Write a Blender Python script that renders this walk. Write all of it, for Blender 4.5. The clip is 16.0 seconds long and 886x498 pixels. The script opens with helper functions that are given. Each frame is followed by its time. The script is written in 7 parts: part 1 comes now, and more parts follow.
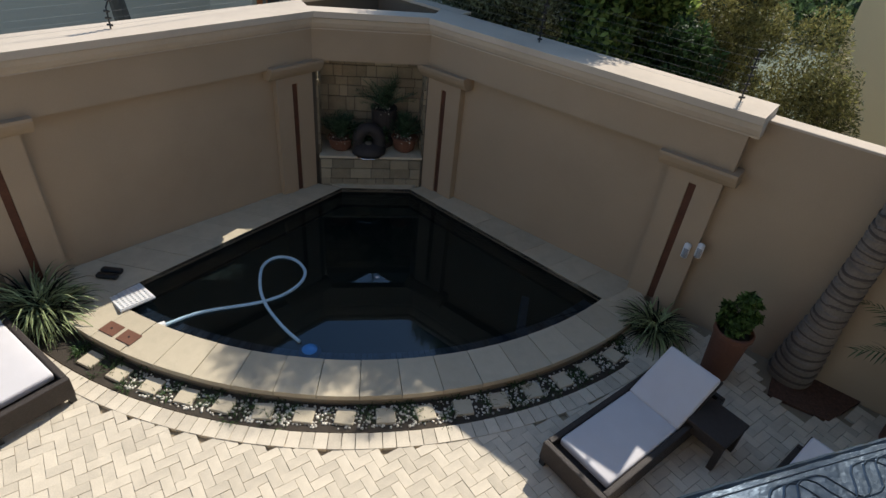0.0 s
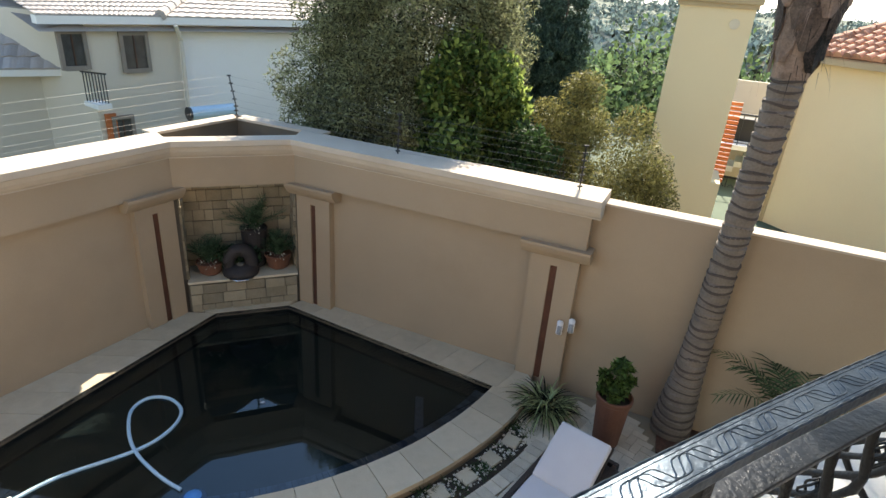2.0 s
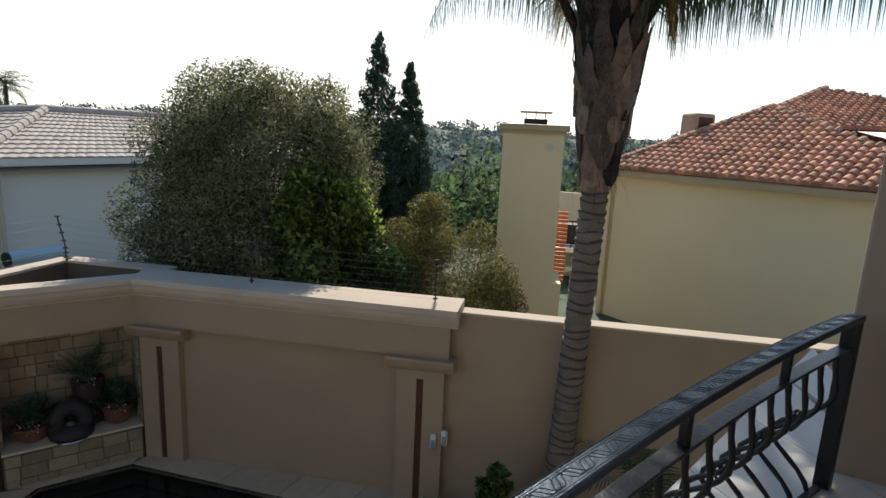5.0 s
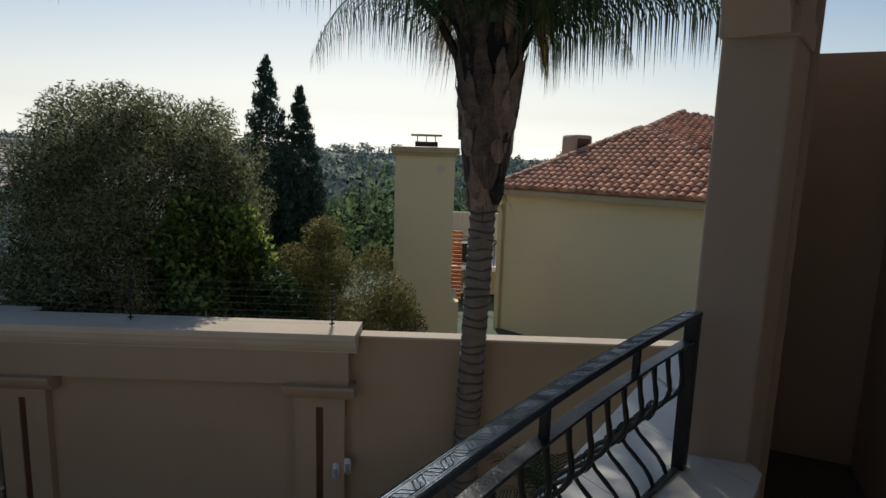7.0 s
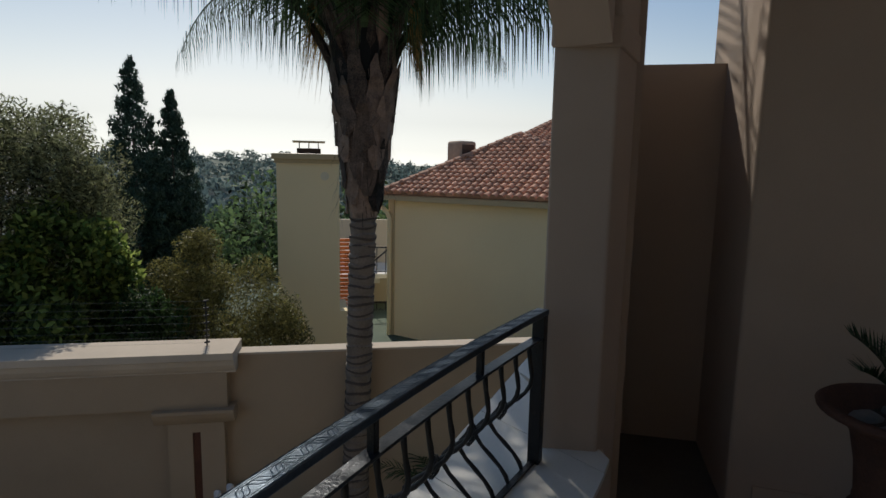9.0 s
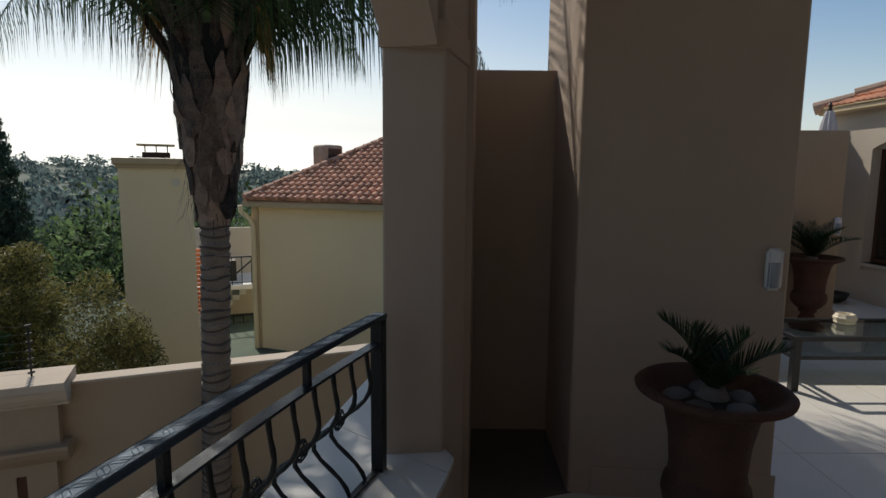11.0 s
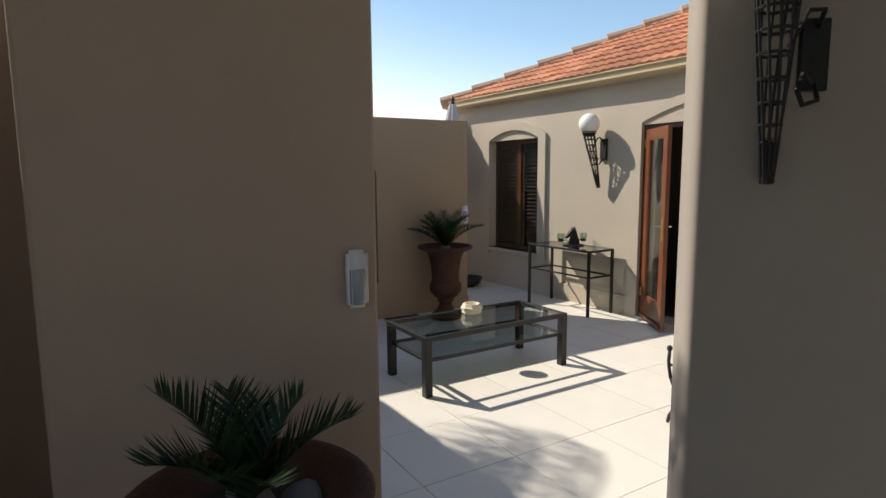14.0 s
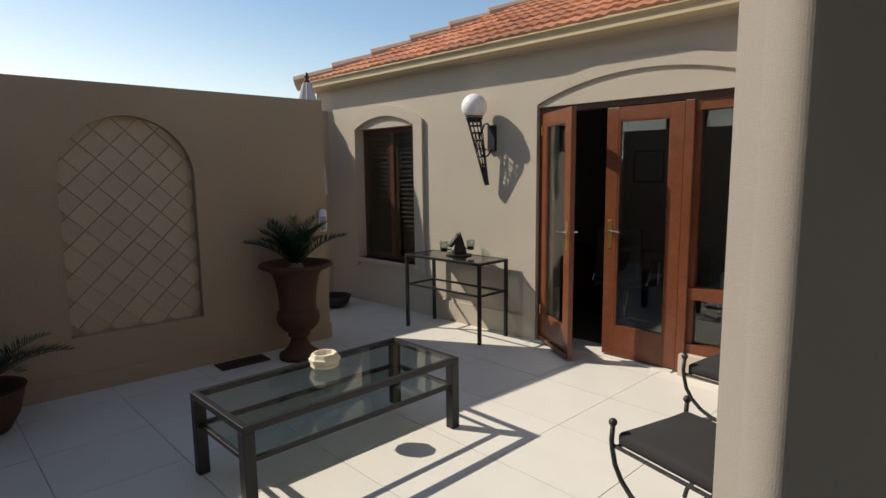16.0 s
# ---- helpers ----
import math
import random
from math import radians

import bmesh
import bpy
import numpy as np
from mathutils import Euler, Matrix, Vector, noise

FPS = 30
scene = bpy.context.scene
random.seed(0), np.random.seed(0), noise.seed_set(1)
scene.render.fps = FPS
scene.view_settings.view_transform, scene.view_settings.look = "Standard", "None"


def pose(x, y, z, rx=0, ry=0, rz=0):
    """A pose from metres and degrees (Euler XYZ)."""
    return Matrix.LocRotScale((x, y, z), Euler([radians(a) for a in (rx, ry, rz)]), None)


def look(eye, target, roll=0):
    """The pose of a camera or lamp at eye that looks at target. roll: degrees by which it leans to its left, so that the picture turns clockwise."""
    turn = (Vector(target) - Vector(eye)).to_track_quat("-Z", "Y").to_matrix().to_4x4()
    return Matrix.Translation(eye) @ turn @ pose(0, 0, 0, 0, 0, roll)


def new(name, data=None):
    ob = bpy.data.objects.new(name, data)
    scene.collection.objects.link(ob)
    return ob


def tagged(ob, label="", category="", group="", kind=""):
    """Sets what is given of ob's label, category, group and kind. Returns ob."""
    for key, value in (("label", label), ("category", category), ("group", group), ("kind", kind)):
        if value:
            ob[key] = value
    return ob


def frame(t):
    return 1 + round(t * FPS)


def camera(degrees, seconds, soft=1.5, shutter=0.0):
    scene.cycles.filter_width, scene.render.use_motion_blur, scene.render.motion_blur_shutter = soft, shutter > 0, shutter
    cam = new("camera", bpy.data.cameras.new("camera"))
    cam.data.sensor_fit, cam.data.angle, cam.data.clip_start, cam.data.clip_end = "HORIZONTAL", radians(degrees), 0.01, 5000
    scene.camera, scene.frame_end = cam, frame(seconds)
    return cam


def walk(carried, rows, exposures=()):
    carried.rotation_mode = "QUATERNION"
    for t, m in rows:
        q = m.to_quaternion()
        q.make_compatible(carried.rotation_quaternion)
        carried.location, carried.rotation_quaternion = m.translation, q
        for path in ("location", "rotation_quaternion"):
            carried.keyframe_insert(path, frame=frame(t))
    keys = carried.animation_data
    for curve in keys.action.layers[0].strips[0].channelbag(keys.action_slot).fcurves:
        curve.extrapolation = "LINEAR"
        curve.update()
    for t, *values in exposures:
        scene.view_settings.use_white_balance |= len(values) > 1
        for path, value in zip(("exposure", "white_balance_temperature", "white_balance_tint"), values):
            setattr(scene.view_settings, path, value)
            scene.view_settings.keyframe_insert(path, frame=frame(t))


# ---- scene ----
cam = camera(75.6, 16.0)
METRES, EYE, TILT, LEAN, TURN = 3.55, 1.55, 0.0, 0.0, 0.0
ROWS = [
    (0.0, 0.0, 0.0, 0.0, 3.48, -35.36, -4.91),
    (0.5, 0.0026, -0.0101, 0.0075, -0.03, -32.7, -4.78),
    (1.0, 0.0062, -0.0203, 0.0169, -3.7, -29.5, -4.53),
    (1.5, 0.0105, -0.0281, 0.0216, -7.12, -26.63, -4.25),
    (2.0, 0.0122, -0.0333, 0.026, -10.35, -24.03, -3.97),
    (2.5, 0.0149, -0.0405, 0.0306, -12.94, -21.6, -3.77),
    (3.0, 0.0161, -0.049, 0.036, -15.5, -18.87, -3.54),
    (3.5, 0.0154, -0.0576, 0.0393, -17.86, -16.49, -3.32),
    (4.0, 0.0165, -0.0647, 0.0413, -20.28, -14.34, -3.1),
    (6.5, 0.0195, -0.0989, 0.0433, -32.44, -9.2, -1.96),
    (7.0, 0.0274, -0.1054, 0.0447, -35.28, -8.81, -1.78),
    (7.5, 0.0391, -0.1093, 0.0449, -38.1, -8.52, -1.6),
    (8.0, 0.0519, -0.1128, 0.0454, -41.07, -8.3, -1.39),
    (10.5, 0.1022, -0.1518, 0.0435, -54.45, -7.42, -0.72),
    (11.0, 0.1142, -0.1539, 0.0428, -58.62, -7.31, -0.56),
    (11.5, 0.1341, -0.1563, 0.041, -63.59, -7.24, -0.42),
    (12.0, 0.1619, -0.1681, 0.0395, -71.55, -7.16, -0.25),
    (12.5, 0.2085, -0.192, 0.0308, -78.77, -7.03, 0.14),
    (13.0, 0.2716, -0.2205, 0.0305, -82.95, -7.09, 0.5),
    (13.5, 0.3592, -0.2265, 0.0279, -85.91, -7.18, 0.55),
    (14.0, 0.4626, -0.2312, 0.0194, -89.55, -7.29, 0.41),
    (14.5, 0.5686, -0.2415, 0.0202, -92.6, -7.37, 0.44),
    (15.0, 0.6749, -0.245, 0.0141, -95.87, -7.41, 0.34),
    (15.5, 0.7656, -0.2652, 0.0086, -99.31, -7.49, 0.44),
    (16.0, 0.8627, -0.2984, 0.0111, -101.64, -7.6, 0.64),
]
walk(cam, [(t, pose(0, 0, EYE, TILT, LEAN, TURN) @ pose(METRES * x, METRES * y, METRES * z, 90 + pitch, roll, yaw)) for t, x, y, z, yaw, pitch, roll in ROWS],
     exposures=[(0.0, 0.22, 6700, 10), (1.0, 0.68, 6900, 10), (1.5, 0.97, 7250, 10), (2.0, 1.40, 7350, 10), (3.0, 1.12, 7350, 10), (4.2, 0.50, 7050, 10), (6.3, -0.48, 7000, 10), (8.2, -0.74, 6700, 10), (10.5, -0.62, 6750, 10), (12.0, -0.20, 6850, 10), (13.5, 0.32, 7050, 10), (14.5, 0.30, 7050, 10), (15.5, 0.08, 7050, 10), (16.0, -0.02, 7050, 10)])

# ---- sky and sun ----
SUN_EL, SUN_AZ = 41.5, 27.5      # degrees; azimuth from +y towards +x
world = bpy.data.worlds.new("sky")
scene.world = world
world.use_nodes = True
wn = world.node_tree
wn.nodes.clear()
sky = wn.nodes.new("ShaderNodeTexSky")
sky.sky_type, sky.sun_disc = "NISHITA", False
sky.sun_elevation, sky.sun_rotation = radians(SUN_EL), radians(SUN_AZ)
sky.air_density, sky.dust_density, sky.ozone_density = 1.0, 0.25, 1.6
bg = wn.nodes.new("ShaderNodeBackground")
bg.inputs["Strength"].default_value = 0.15
wo = wn.nodes.new("ShaderNodeOutputWorld")
haze = wn.nodes.new("ShaderNodeHueSaturation")      # the dusty air of a dry day pales the sky
bright = wn.nodes.new("ShaderNodeRGBToBW")
veil = wn.nodes.new("ShaderNodeMapRange")            # the brighter the air, the whiter
veil.inputs["From Min"].default_value, veil.inputs["From Max"].default_value = 3.6, 8.5
veil.inputs["To Min"].default_value, veil.inputs["To Max"].default_value = 1.05, 0.12
wn.links.new(sky.outputs[0], bright.inputs[0])
wn.links.new(bright.outputs[0], veil.inputs["Value"])
wn.links.new(veil.outputs[0], haze.inputs["Saturation"])
wn.links.new(sky.outputs[0], haze.inputs["Color"])
cool = wn.nodes.new("ShaderNodeVectorMath")          # clear dry air leans to cyan
cool.operation = "MULTIPLY"
cool.inputs[1].default_value = (0.975, 1.0, 0.985)
wn.links.new(haze.outputs[0], cool.inputs[0])
wn.links.new(cool.outputs[0], bg.inputs[0])
wn.links.new(bg.outputs[0], wo.inputs[0])
sun = new("sun", bpy.data.lights.new("sun", "SUN"))
sun.data.energy, sun.data.angle, sun.data.color = 5.0, radians(0.55), (1.0, 0.95, 0.87)
to_sun = Vector((math.sin(radians(SUN_AZ)) * math.cos(radians(SUN_EL)), math.cos(radians(SUN_AZ)) * math.cos(radians(SUN_EL)), math.sin(radians(SUN_EL))))
sun.matrix_world = look(to_sun * 60, (0, 0, 0))


# ---- materials ----
def material(name, colour, rough=0.8, metal=0.0, vary=0.12, scale=3.0, fine=60.0, bump=0.15, dirt=None, dirt_amount=0.0, random_amount=0.0, island=0.0, spec=0.5, through_light=0.0):
    """A surface with broad mottling, fine grain, relief and optional dirt."""
    m = bpy.data.materials.new(name)
    m.use_nodes = True
    nt = m.node_tree
    n, l = nt.nodes, nt.links
    b = n["Principled BSDF"]
    tc = n.new("ShaderNodeTexCoord")
    big = n.new("ShaderNodeTexNoise")
    big.inputs["Scale"].default_value, big.inputs["Detail"].default_value = scale, 5
    small = n.new("ShaderNodeTexNoise")
    small.inputs["Scale"].default_value, small.inputs["Detail"].default_value = fine, 4
    l.new(tc.outputs["Object"], big.inputs["Vector"])
    l.new(tc.outputs["Object"], small.inputs["Vector"])
    add = n.new("ShaderNodeMath")
    add.operation = "ADD"
    l.new(big.outputs["Fac"], add.inputs[0])
    l.new(small.outputs["Fac"], add.inputs[1])
    last = add.outputs[0]
    if random_amount or island:
        if random_amount:
            src_node = n.new("ShaderNodeObjectInfo")
            amount = random_amount
        else:
            src_node = n.new("ShaderNodeNewGeometry")
            amount = island
        pick = src_node.outputs["Random"] if random_amount else src_node.outputs["Random Per Island"]
        mul = n.new("ShaderNodeMath")
        mul.operation = "MULTIPLY_ADD"
        l.new(pick, mul.inputs[0])
        mul.inputs[1].default_value, mul.inputs[2].default_value = amount * 2, -amount
        add2 = n.new("ShaderNodeMath")
        add2.operation = "ADD"
        l.new(last, add2.inputs[0])
        l.new(mul.outputs[0], add2.inputs[1])
        last = add2.outputs[0]
    mr = n.new("ShaderNodeMapRange")
    mr.inputs["From Min"].default_value, mr.inputs["From Max"].default_value = 0.6, 1.4
    mr.inputs["To Min"].default_value, mr.inputs["To Max"].default_value = 1 - vary, 1 + vary
    mr.clamp = False
    l.new(last, mr.inputs["Value"])
    vm = n.new("ShaderNodeVectorMath")
    vm.operation = "SCALE"
    vm.inputs[0].default_value = colour
    l.new(mr.outputs[0], vm.inputs["Scale"])
    out = vm.outputs[0]
    if dirt:
        dn = n.new("ShaderNodeTexNoise")
        dn.inputs["Scale"].default_value, dn.inputs["Detail"].default_value, dn.inputs["Roughness"].default_value = scale * 0.7, 8, 0.65
        l.new(tc.outputs["Object"], dn.inputs["Vector"])
        ramp = n.new("ShaderNodeMapRange")
        ramp.inputs["From Min"].default_value, ramp.inputs["From Max"].default_value = 0.5, 0.75
        ramp.inputs["To Max"].default_value = dirt_amount
        l.new(dn.outputs["Fac"], ramp.inputs["Value"])
        mix = n.new("ShaderNodeMix")
        mix.data_type = "RGBA"
        l.new(ramp.outputs[0], mix.inputs["Factor"])
        l.new(out, mix.inputs[6])
        mix.inputs[7].default_value = (*dirt, 1)
        out = mix.outputs[2]
    l.new(out, b.inputs["Base Color"])
    b.inputs["Roughness"].default_value, b.inputs["Metallic"].default_value = rough, metal
    b.inputs["Specular IOR Level"].default_value = spec
    if bump:
        bp = n.new("ShaderNodeBump")
        bp.inputs["Strength"].default_value, bp.inputs["Distance"].default_value = bump, 0.01
        l.new(small.outputs["Fac"], bp.inputs["Height"])
        l.new(bp.outputs[0], b.inputs["Normal"])
    if through_light:
        tr = n.new("ShaderNodeBsdfTranslucent")
        l.new(out, tr.inputs["Color"])
        ms = n.new("ShaderNodeMixShader")
        ms.inputs[0].default_value = through_light
        l.new(b.outputs[0], ms.inputs[1])
        l.new(tr.outputs[0], ms.inputs[2])
        l.new(ms.outputs[0], n["Material Output"].inputs[0])
    return m


def glass(name, colour=(1, 1, 1), rough=0.0, clear=0.9, sheen=0.06, gloss=(1, 1, 1)):
    """A thin pane: mostly clear, with a mirror-like sheen that grows towards the edge of sight."""
    m = bpy.data.materials.new(name)
    m.use_nodes = True
    n, l = m.node_tree.nodes, m.node_tree.links
    n.remove(n["Principled BSDF"])
    t = n.new("ShaderNodeBsdfTransparent")
    t.inputs[0].default_value = (*[clear * c for c in colour], 1)
    g = n.new("ShaderNodeBsdfGlossy")
    g.inputs["Roughness"].default_value = rough
    g.inputs["Color"].default_value = (*gloss, 1)
    lw = n.new("ShaderNodeLayerWeight")
    lw.inputs["Blend"].default_value = 0.5
    pw = n.new("ShaderNodeMath")
    pw.operation = "POWER"
    l.new(lw.outputs["Facing"], pw.inputs[0])
    pw.inputs[1].default_value = 5.0
    f = n.new("ShaderNodeMath")
    f.operation = "MULTIPLY_ADD"
    l.new(pw.outputs[0], f.inputs[0])
    f.inputs[1].default_value, f.inputs[2].default_value = 1.0 - sheen, sheen
    ms = n.new("ShaderNodeMixShader")
    l.new(f.outputs[0], ms.inputs[0])
    l.new(t.outputs[0], ms.inputs[1])
    l.new(g.outputs[0], ms.inputs[2])
    l.new(ms.outputs[0], n["Material Output"].inputs[0])
    return m


STUCCO = material("terrace_stucco", (0.45, 0.358, 0.288), 0.92, vary=0.08, scale=1.5, fine=380, bump=0.17, dirt=(0.35, 0.28, 0.22), dirt_amount=0.25, spec=0.2)
STUCCO_POOL = material("garden_wall_stucco", (0.39, 0.30, 0.21), 0.92, vary=0.09, scale=0.9, fine=120, bump=0.35, dirt=(0.28, 0.21, 0.15), dirt_amount=0.35, spec=0.2)
STUCCO_HOUSE = material("house_front_stucco", (0.47, 0.415, 0.34), 0.92, vary=0.06, scale=1.2, fine=140, bump=0.3, dirt=(0.48, 0.42, 0.34), dirt_amount=0.2, spec=0.2)
PANEL_TILE = material("panel_stone_tile", (0.46, 0.37, 0.265), 0.85, vary=0.1, scale=5, fine=80, bump=0.25, random_amount=0.2, spec=0.2)
CAP = material("wall_cap_plaster", (0.55, 0.47, 0.38), 0.9, vary=0.08, scale=2, fine=90, bump=0.3, dirt=(0.3, 0.26, 0.21), dirt_amount=0.3, spec=0.2)
STUCCO_YELLOW = material("yellow_house_plaster", (0.90, 0.75, 0.48), 0.92, vary=0.05, scale=0.6, fine=60, bump=0.2, spec=0.2)
STUCCO_CREAM = material("cream_house_plaster", (0.62, 0.555, 0.45), 0.92, vary=0.06, scale=0.5, fine=60, bump=0.2, spec=0.2)
PLASTER_WHITE = material("white_plaster", (0.82, 0.80, 0.75), 0.9, vary=0.05, scale=0.7, fine=60, bump=0.15, spec=0.2)
TILE = material("porcelain_floor_tile", (0.66, 0.635, 0.58), 0.42, vary=0.05, scale=4, fine=90, bump=0.04, random_amount=0.18, spec=0.4)
GROUT = material("tile_grout", (0.30, 0.27, 0.23), 0.95, bump=0.2)
PAVER = material("clay_paver", (0.60, 0.53, 0.42), 0.85, vary=0.16, scale=6, fine=110, bump=0.35, random_amount=0.3, spec=0.25)
COPING = material("sandstone_coping", (0.52, 0.45, 0.33), 0.85, vary=0.13, scale=5, fine=100, bump=0.3, random_amount=0.25, dirt=(0.3, 0.26, 0.19), dirt_amount=0.3, spec=0.25)
SAND = material("joint_sand", (0.30, 0.245, 0.17), 0.95, bump=0.4)
SOIL = material("dark_soil", (0.045, 0.035, 0.025), 0.95, vary=0.4, scale=12, fine=80, bump=0.8)
STONE = material("niche_stone", (0.28, 0.235, 0.165), 0.85, vary=0.2, scale=6, fine=70, bump=0.6, random_amount=0.5, spec=0.25)
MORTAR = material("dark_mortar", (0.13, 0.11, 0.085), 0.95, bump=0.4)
PEBBLE = material("white_pebble", (0.62, 0.58, 0.5), 0.7, vary=0.25, scale=14, fine=60, island=0.5)
POOL_SHELL = material("black_pool_plaster", (0.010, 0.011, 0.013), 0.8, vary=0.3, scale=4, fine=40, bump=0.1)
POOL_STEP = material("blue_grey_step_mosaic", (0.16, 0.22, 0.26), 0.6, vary=0.3, scale=18, fine=60, bump=0.2, island=0.5)
IRON = material("black_iron", (0.014, 0.0145, 0.016), 0.45, metal=0.2, vary=0.3, scale=9, fine=120, bump=0.35)
RAIL_IRON = material("embossed_black_iron", (0.048, 0.072, 0.100), 0.34, metal=0.6, vary=0.35, scale=14, fine=90, bump=0.12, spec=0.5)
BAR_IRON = material("gloss_black_iron", (0.022, 0.030, 0.042), 0.30, metal=0.3, vary=0.3, scale=12, fine=90, bump=0.15)
RUST = material("rusted_iron_urn", (0.085, 0.036, 0.022), 0.8, metal=0.1, vary=0.3, scale=7, fine=70, bump=0.5, dirt=(0.035, 0.018, 0.013), dirt_amount=0.6)
TERRACOTTA = material("terracotta_pot", (0.15, 0.062, 0.036), 0.8, vary=0.2, scale=6, fine=60, bump=0.3)
WOOD = material("red_stained_hardwood", (0.15, 0.046, 0.019), 0.34, vary=0.3, scale=9, fine=60, bump=0.12)
DARK_WOOD = material("dark_stained_hardwood", (0.06, 0.025, 0.014), 0.45, vary=0.3, scale=8, fine=60, bump=0.12)
SLOT_WOOD = material("rust_red_timber_strip", (0.10, 0.036, 0.018), 0.75, vary=0.35, scale=4, fine=50, bump=0.3, dirt=(0.03, 0.015, 0.01), dirt_amount=0.7)
RATTAN = material("dark_brown_rattan", (0.035, 0.026, 0.022), 0.6, vary=0.35, scale=30, fine=160, bump=0.8)
CUSHION = material("pale_grey_fabric", (0.62, 0.60, 0.61), 0.95, vary=0.05, scale=5, fine=220, bump=0.25, spec=0.1)
DARK_CUSHION = material("charcoal_fabric", (0.035, 0.033, 0.034), 0.9, vary=0.15, scale=6, fine=200, bump=0.3, spec=0.2)
WHITE_PLASTIC = material("white_plastic", (0.72, 0.72, 0.72), 0.35, vary=0.03, bump=0.0)
LENS_PLASTIC = material("grey_lens_plastic", (0.30, 0.32, 0.35), 0.25, vary=0.04, bump=0.0)
HOSE = material("pale_blue_hose", (0.42, 0.60, 0.72), 0.5, vary=0.08, bump=0.1)
CREAM = material("cream_ceramic", (0.74, 0.66, 0.50), 0.4, vary=0.06, scale=8, bump=0.05)
GLOBE = material("white_opal_glass", (0.82, 0.81, 0.78), 0.25, vary=0.02, bump=0.0)
BRASS = material("brass", (0.60, 0.42, 0.14), 0.3, metal=0.9, vary=0.1, bump=0.05)
CHROME = material("chrome", (0.62, 0.62, 0.63), 0.15, metal=1.0, vary=0.03, bump=0.0)
ROOF_ORANGE = material("orange_roof_tile", (0.52, 0.27, 0.17), 0.8, vary=0.25, scale=5, fine=60, bump=0.3, island=0.6, dirt=(0.20, 0.10, 0.07), dirt_amount=0.5)
ROOF_PIECE = material("terracotta_roof_tile", (0.50, 0.21, 0.11), 0.8, vary=0.25, scale=5, fine=60, bump=0.3, random_amount=0.5, dirt=(0.24, 0.13, 0.09), dirt_amount=0.5)
ROOF_RIDGE = material("weathered_ridge_tile", (0.42, 0.30, 0.22), 0.85, vary=0.2, scale=6, bump=0.3)
ROOF_GREY = material("pale_grey_roof_tile", (0.41, 0.365, 0.33), 0.8, vary=0.15, scale=3, fine=40, bump=0.3, island=0.4)
GUTTER = material("beige_gutter_paint", (0.52, 0.41, 0.25), 0.5, vary=0.06, bump=0.05)
LEAF_OLIVE = material("olive_leaf", (0.185, 0.198, 0.105), 0.6, vary=0.5, island=0.7, bump=0.0, through_light=0.45, spec=0.2)
LEAF_DARK = material("dark_green_leaf", (0.045, 0.085, 0.028), 0.45, vary=0.4, island=0.7, bump=0.0, through_light=0.35, spec=0.2)
LEAF_SUNLIT = material("sunlit_green_leaf", (0.25, 0.315, 0.085), 0.45, vary=0.4, island=0.7, bump=0.0, through_light=0.6, spec=0.2)
LEAF_MID = material("mid_green_leaf", (0.085, 0.145, 0.04), 0.45, vary=0.4, island=0.7, bump=0.0, through_light=0.45, spec=0.2)
LEAF_KHAKI = material("khaki_leaf", (0.19, 0.18, 0.065), 0.55, vary=0.4, island=0.7, bump=0.0, through_light=0.4, spec=0.2)
LEAF_CYPRESS = material("cypress_leaf", (0.055, 0.095, 0.068), 0.7, vary=0.4, island=0.6, bump=0.0, through_light=0.15, spec=0.2)
LEAF_PALM = material("palm_leaflet", (0.06, 0.10, 0.045), 0.4, vary=0.4, island=0.6, bump=0.0, through_light=0.3, spec=0.2)
LEAF_CYCAD = material("cycad_leaflet", (0.026, 0.050, 0.022), 0.4, vary=0.4, island=0.6, bump=0.0, through_light=0.2, spec=0.2)
LEAF_STRIPE = material("variegated_grass_leaf", (0.20, 0.24, 0.12), 0.5, vary=0.7, island=0.9, bump=0.0, through_light=0.3, spec=0.2)
LEAF_ROSETTE = material("rosette_leaf", (0.075, 0.125, 0.07), 0.5, vary=0.4, island=0.6, bump=0.0, through_light=0.25, spec=0.2)
MASK = material("dark_fountain_stone", (0.030, 0.024, 0.024), 0.7, vary=0.3, scale=9, fine=60, bump=0.4)
LEAF_DRY = material("dry_palm_fibre", (0.42, 0.25, 0.07), 0.8, vary=0.5, island=0.6, bump=0.0, through_light=0.3, spec=0.2)
BARK = material("palm_bark", (0.20, 0.163, 0.132), 0.9, vary=0.3, scale=5, fine=50, bump=0.8, dirt=(0.09, 0.07, 0.06), dirt_amount=0.6)
BOOT = material("palm_boot_husk", (0.130, 0.092, 0.070), 0.85, vary=0.65, scale=9, fine=60, bump=1.0, island=0.9, dirt=(0.045, 0.030, 0.024), dirt_amount=0.8)
TRUNK = material("grey_bark", (0.12, 0.10, 0.08), 0.9, vary=0.3, scale=9, bump=0.8)
FAR_GREEN = material("far_woodland_leaf", (0.10, 0.15, 0.06), 0.8, vary=0.5, island=0.8, bump=0.0, through_light=0.4)
FAR_HILL = material("far_hill_cover", (0.07, 0.10, 0.065), 0.9, vary=0.5, scale=0.05, fine=0.6, bump=0.0)
DARK_ROOM = material("dim_room_paint", (0.30, 0.27, 0.24), 0.9, vary=0.05)
DARK_FLOOR = material("dim_room_floor", (0.10, 0.07, 0.05), 0.5, vary=0.2)
BLACK = material("black_lacquer_and_dark_gaps", (0.012, 0.012, 0.013), 0.4, bump=0.0)
MULCH = material("bark_mulch_chips", (0.10, 0.05, 0.032), 0.95, vary=0.5, scale=20, fine=60, bump=0.8)
